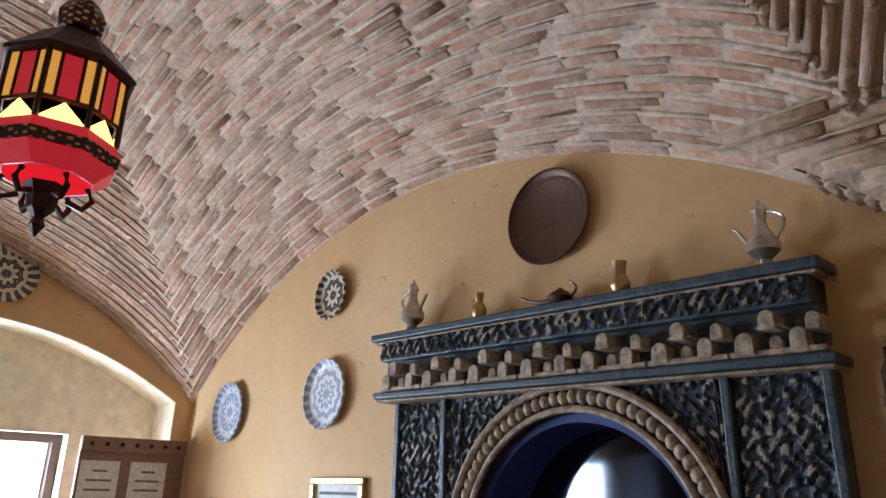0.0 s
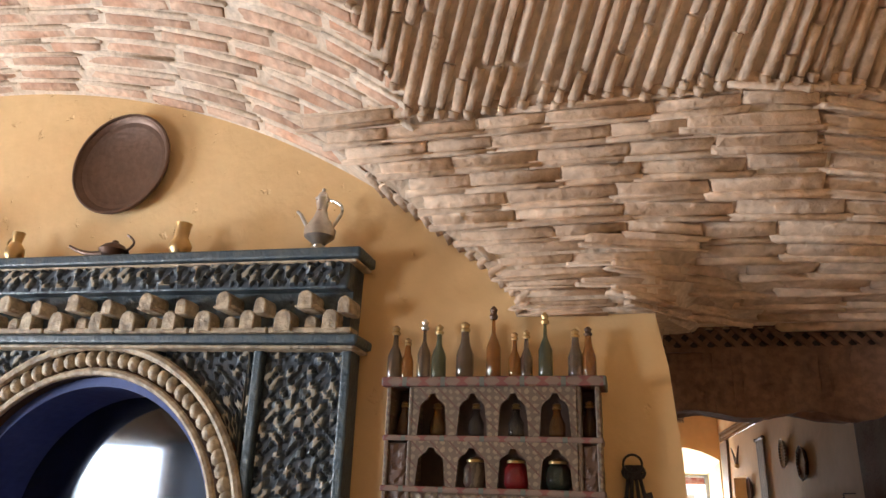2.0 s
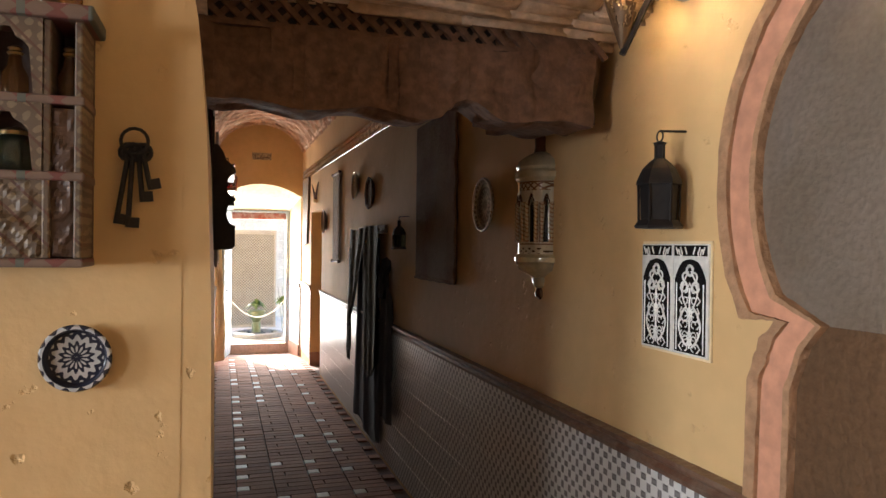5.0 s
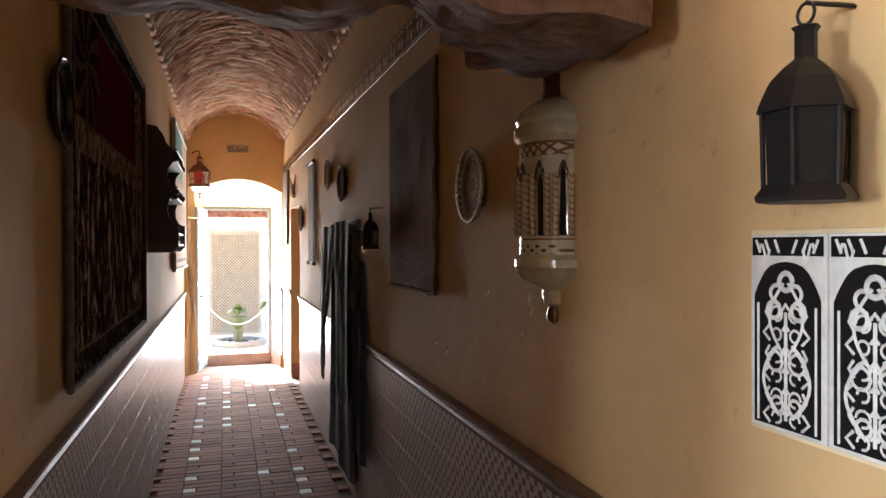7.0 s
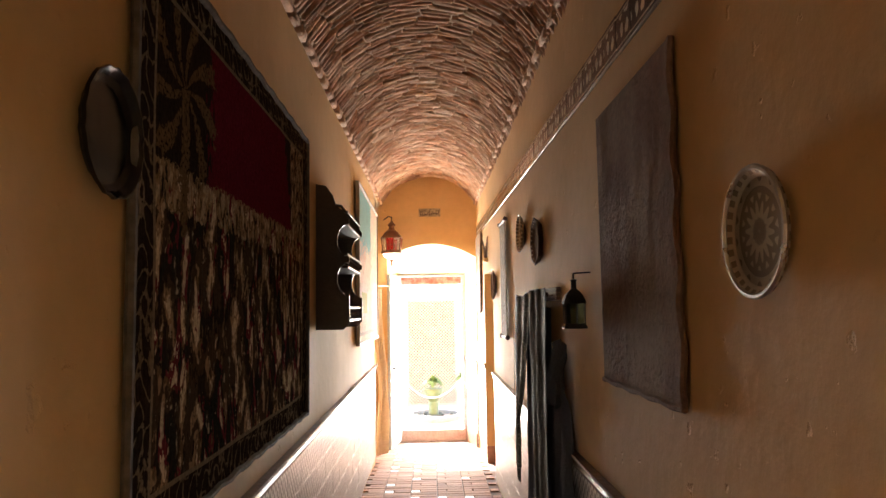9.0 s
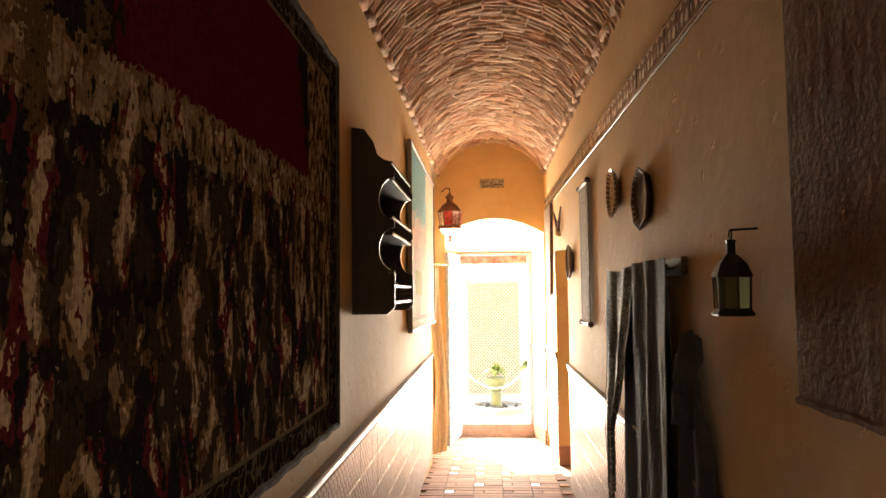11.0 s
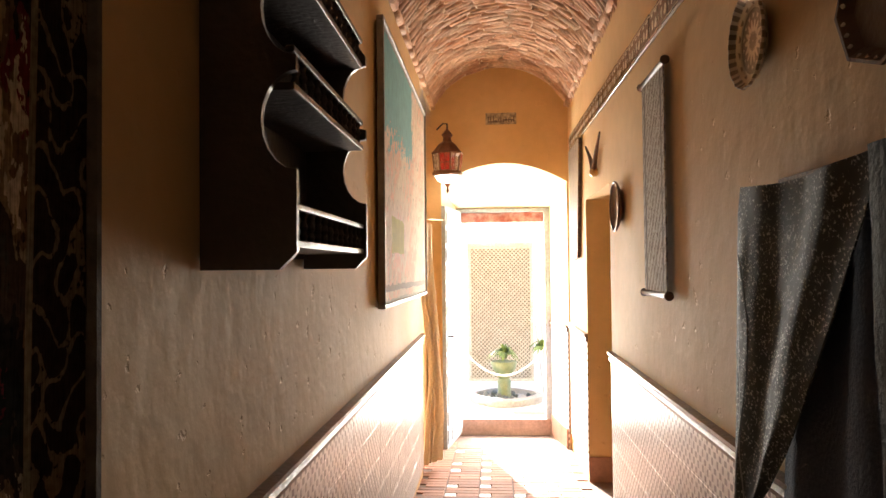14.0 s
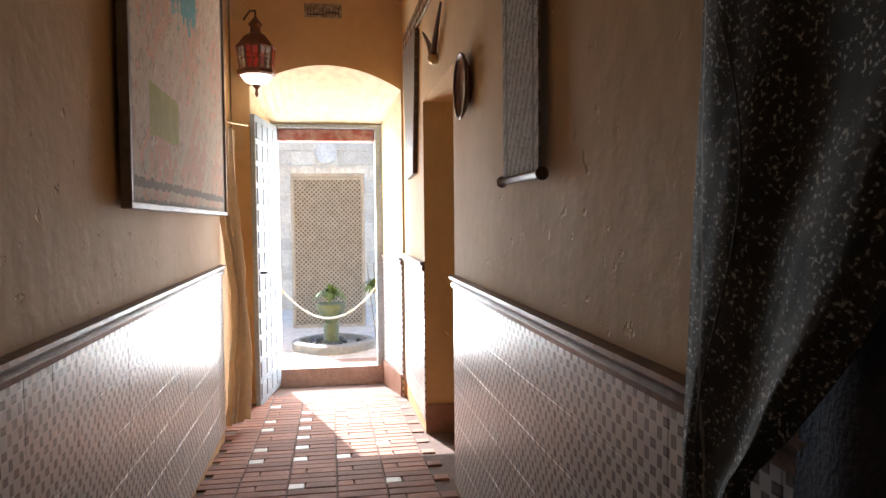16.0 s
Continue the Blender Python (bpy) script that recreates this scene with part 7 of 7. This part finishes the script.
for x in (-0.17, 0.10):
    pp = part("notice", box((x - 0.105, 0.42, 0.03), (x + 0.105, 0.80, 0.033)), PAPER, sh)
    bm = bmesh.new()
    for k in range(6):
        add_box(bm, (x - 0.07 + (0.03 if k == 0 else 0), 0.74 - 0.05 * k, 0.033), (x + 0.07 - (0.03 if k == 0 else 0), 0.752 - 0.05 * k, 0.0336))
    part("writing", bm, INK, pp)
wp = tagged(new("wall_plate"), "grey patterned plate above the window arch", "plate")
wp.matrix_world = pose(WW + 0.004, 1.20, 2.73, 90, 0, 90)
part("body", lathe(disc_profile(0.16), 36), PLATE_BROWN, wp, smooth=True)

LANTERN_RED = glow("lit red glass", (0.62, 0.02, 0.03), 0.22)
LANTERN_AMBER = glow("lit amber glass", (0.75, 0.33, 0.04), 0.34)
LANTERN_BRIGHT = glow("brightly lit amber glass", (1.0, 0.62, 0.14), 1.1)
LANTERN_METAL = mat("dark lantern metal", (0.05, 0.022, 0.02), 0.45, 0.6, scale=20, bump=0.3)
FILIGREE = patterned("punched lantern band", lambda x, y, z, n: ((0.05, 0.022, 0.02), [((((x * 260).op("SINE") + (y * 260).op("SINE")) * (z * 330).op("SINE")).more(0.55), (0.6, 0.38, 0.2))]), 0.4, metal=0.5)
big = thing("hanging_lantern", "lit red and amber glass lantern in dark pierced metal", "lantern", (-1.50, 0.755, 2.20), 12)
part("drop", lathe([(0.0, 0.0), (0.018, 0.03), (0.012, 0.05), (0.03, 0.07), (0.034, 0.10), (0.05, 0.13)], 6), LANTERN_METAL, big)
for q in range(6):
    a = 2 * math.pi * q / 6
    part("scroll", tube([(r * math.cos(a), r * math.sin(a), z) for r, z in ((0.05, 0.10), (0.085, 0.085), (0.105, 0.11), (0.09, 0.14))], 0.008, 6), LANTERN_METAL, big)
for r0, z0, r1, z1, m, nm in ((0.105, 0.145, 0.15, 0.185, LANTERN_RED, "lower_glass"), (0.152, 0.187, 0.156, 0.215, FILIGREE, "punched_band"), (0.156, 0.217, 0.142, 0.245, LANTERN_RED, "upper_glass")):
    part(nm, lathe([(r0, z0), (r1, z1), (r1 - 0.006, z1), (r0 - 0.006, z0)], 8), m, big)
for q in range(8):
    a0, a1 = 2 * math.pi * q / 8, 2 * math.pi * (q + 1) / 8
    A = [(0.138 * math.cos(a), 0.138 * math.sin(a), z) for a, z in ((a0, 0.245), (a1, 0.245), (a1, 0.30), (a0, 0.30))]
    bm = bmesh.new()
    mid = ((A[0][0] + A[1][0]) / 2, (A[0][1] + A[1][1]) / 2)
    vs = [bm.verts.new(p) for p in (A[0], A[1], (mid[0] * 1.01, mid[1] * 1.01, 0.295))]
    bm.faces.new(vs)
    pane = part("gable_pane", bm, LANTERN_BRIGHT, big)
    pane.modifiers.new("thick", "SOLIDIFY").thickness = 0.003
    for f0, f1, m in ((0.0, 0.27, LANTERN_AMBER), (0.27, 0.73, LANTERN_RED), (0.73, 1.0, LANTERN_AMBER)):
        p = []
        for f, z in ((f0, 0.30), (f1, 0.30), (f1, 0.42), (f0, 0.42)):
            p.append((A[0][0] + (A[1][0] - A[0][0]) * f, A[0][1] + (A[1][1] - A[0][1]) * f, z))
        bm = bmesh.new()
        bm.faces.new([bm.verts.new(v) for v in p])
        pane = part("pane", bm, m, big)
        pane.modifiers.new("thick", "SOLIDIFY").thickness = 0.003
        part("bar", tube([p[0], p[3]], 0.0045, 5), LANTERN_METAL, big)
    part("corner_post", tube([(A[0][0] * 1.02, A[0][1] * 1.02, 0.245), (A[0][0] * 1.02, A[0][1] * 1.02, 0.43)], 0.007, 6), LANTERN_METAL, big)
part("sill", lathe([(0.139, 0.297), (0.145, 0.30), (0.139, 0.306), (0.13, 0.306), (0.13, 0.297)], 8), LANTERN_METAL, big)
part("eave", lathe([(0.14, 0.42), (0.158, 0.425), (0.16, 0.435), (0.10, 0.50), (0.085, 0.52), (0.05, 0.545)], 8), LANTERN_METAL, big)
part("crown", lathe([(0.03, 0.545), (0.055, 0.56), (0.06, 0.60), (0.04, 0.64), (0.02, 0.66)], 8), FILIGREE, big)
part("chain", tube([(0, 0, 0.66), (0, 0, vault(-1.5, 0.755)[0] - 2.20 + 0.02)], 0.006, 6), IRON, big)
point_lamp("lantern_lamp", (-1.50, 0.755, 2.57), 1.0, (1.0, 0.55, 0.2), 0.03)

# cupboard and column seen in the mirror
cab = thing("tall_cabinet", "tall blue-grey wooden cabinet against the wall", "cabinet", (-3.75, -2.2, -0.012))
part("body", bevel_box((-0.26, -0.4, 0), (0.26, 0.4, 2.0), 0.01), mat("blue grey paint", (0.13, 0.15, 0.20), 0.5), cab)
part("cornice", bevel_box((-0.28, -0.43, 2.0), (0.30, 0.43, 2.05), 0.01), mat("blue grey cornice", (0.15, 0.17, 0.22), 0.5), cab)
for y in (-0.2, 0.2):
    part("door", bevel_box((0.26, y - 0.185, 0.08), (0.28, y + 0.185, 1.94), 0.006), mat("blue grey door", (0.14, 0.16, 0.21), 0.5), cab)

# ---- corridor floor pieces ----
CELL, X0, Y0 = 0.23, 0.65, 5.74 - 12 * 0.23
G = 0.0035


def piece_mesh(name, w, d, material):
    bm = box((G, G, 0), (w - G, d - G, 0.014))
    top = [e for e in bm.edges if all(v.co.z > 0.01 for v in e.verts)]
    bmesh.ops.bevel(bm, geom=top, offset=0.003, segments=1, affect="EDGES")
    bmesh.ops.recalc_face_normals(bm, faces=bm.faces[:])
    me = bpy.data.meshes.new(name)
    bm.to_mesh(me)
    bm.free()
    me.materials.append(material)
    return me


ME_WHITE, ME_SMALL = piece_mesh("white_tile", 0.08, 0.08, WHITE_TILE), piece_mesh("small_tile", 0.08, 0.08, TERRACOTTA)
ME_MID, ME_LONG = piece_mesh("half_brick", 0.15, 0.08, TERRACOTTA), piece_mesh("floor_brick", 0.23, 0.075, TERRACOTTA)
far_v, far_f, far_m = [], [], []


def lay_piece(me, x, y, near):
    z = floor_z(y) - 0.0135 + random.uniform(-0.0012, 0.0012)
    if near:
        o = new(me.name, me)
        o.parent = floor
        o.location = (x, y, z)
        o.rotation_euler = (math.atan2(floor_z(y + 0.1) - floor_z(y), 0.1), 0, random.uniform(-0.008, 0.008))
    else:
        base = len(far_v)
        far_v.extend((x + v.co.x, y + v.co.y, z + v.co.z) for v in me.vertices)
        for p in me.polygons:
            far_f.append(tuple(base + i for i in p.vertices))
            far_m.append(1 if me is ME_WHITE else 0)


for j in range(40):
    for i in range(-1, 5):
        x, y = X0 + CELL * i, Y0 + CELL * j
        near = 8.3 < y < 11.9
        if y > 11.95 or x < LW - 0.2:
            continue
        white = random.random() < {0: 0.85, 1: 0.85 if y > 9.2 else 0.28, 2: 0.22, 3: 0.36}.get(i, 0.0)
        if i >= 0:
            lay_piece(ME_WHITE if white else ME_SMALL, x, y, near)
        if x + 0.23 < RW + 0.12:
            lay_piece(ME_MID, x + 0.08, y, near)
            lay_piece(ME_LONG, x, y + 0.08, near)
            lay_piece(ME_LONG, x + (0.0 if j % 2 else 0.0), y + 0.155, near)
me = bpy.data.meshes.new("floor_pieces")
me.from_pydata(far_v, [], far_f)
TERRA_ISLAND = mat("terracotta floor far", (0.30, 0.135, 0.085), 0.8, second=(0.26, 0.12, 0.08), scale=7, bump=0.2, bump_scale=50, island=0.25)
me.materials.append(TERRA_ISLAND)
me.materials.append(WHITE_TILE)
me.polygons.foreach_set("material_index", far_m)
fp = new("floor_pieces", me)
fp.parent = floor
tagged(fp, "terracotta bricks with white inset squares", kind="stuff")
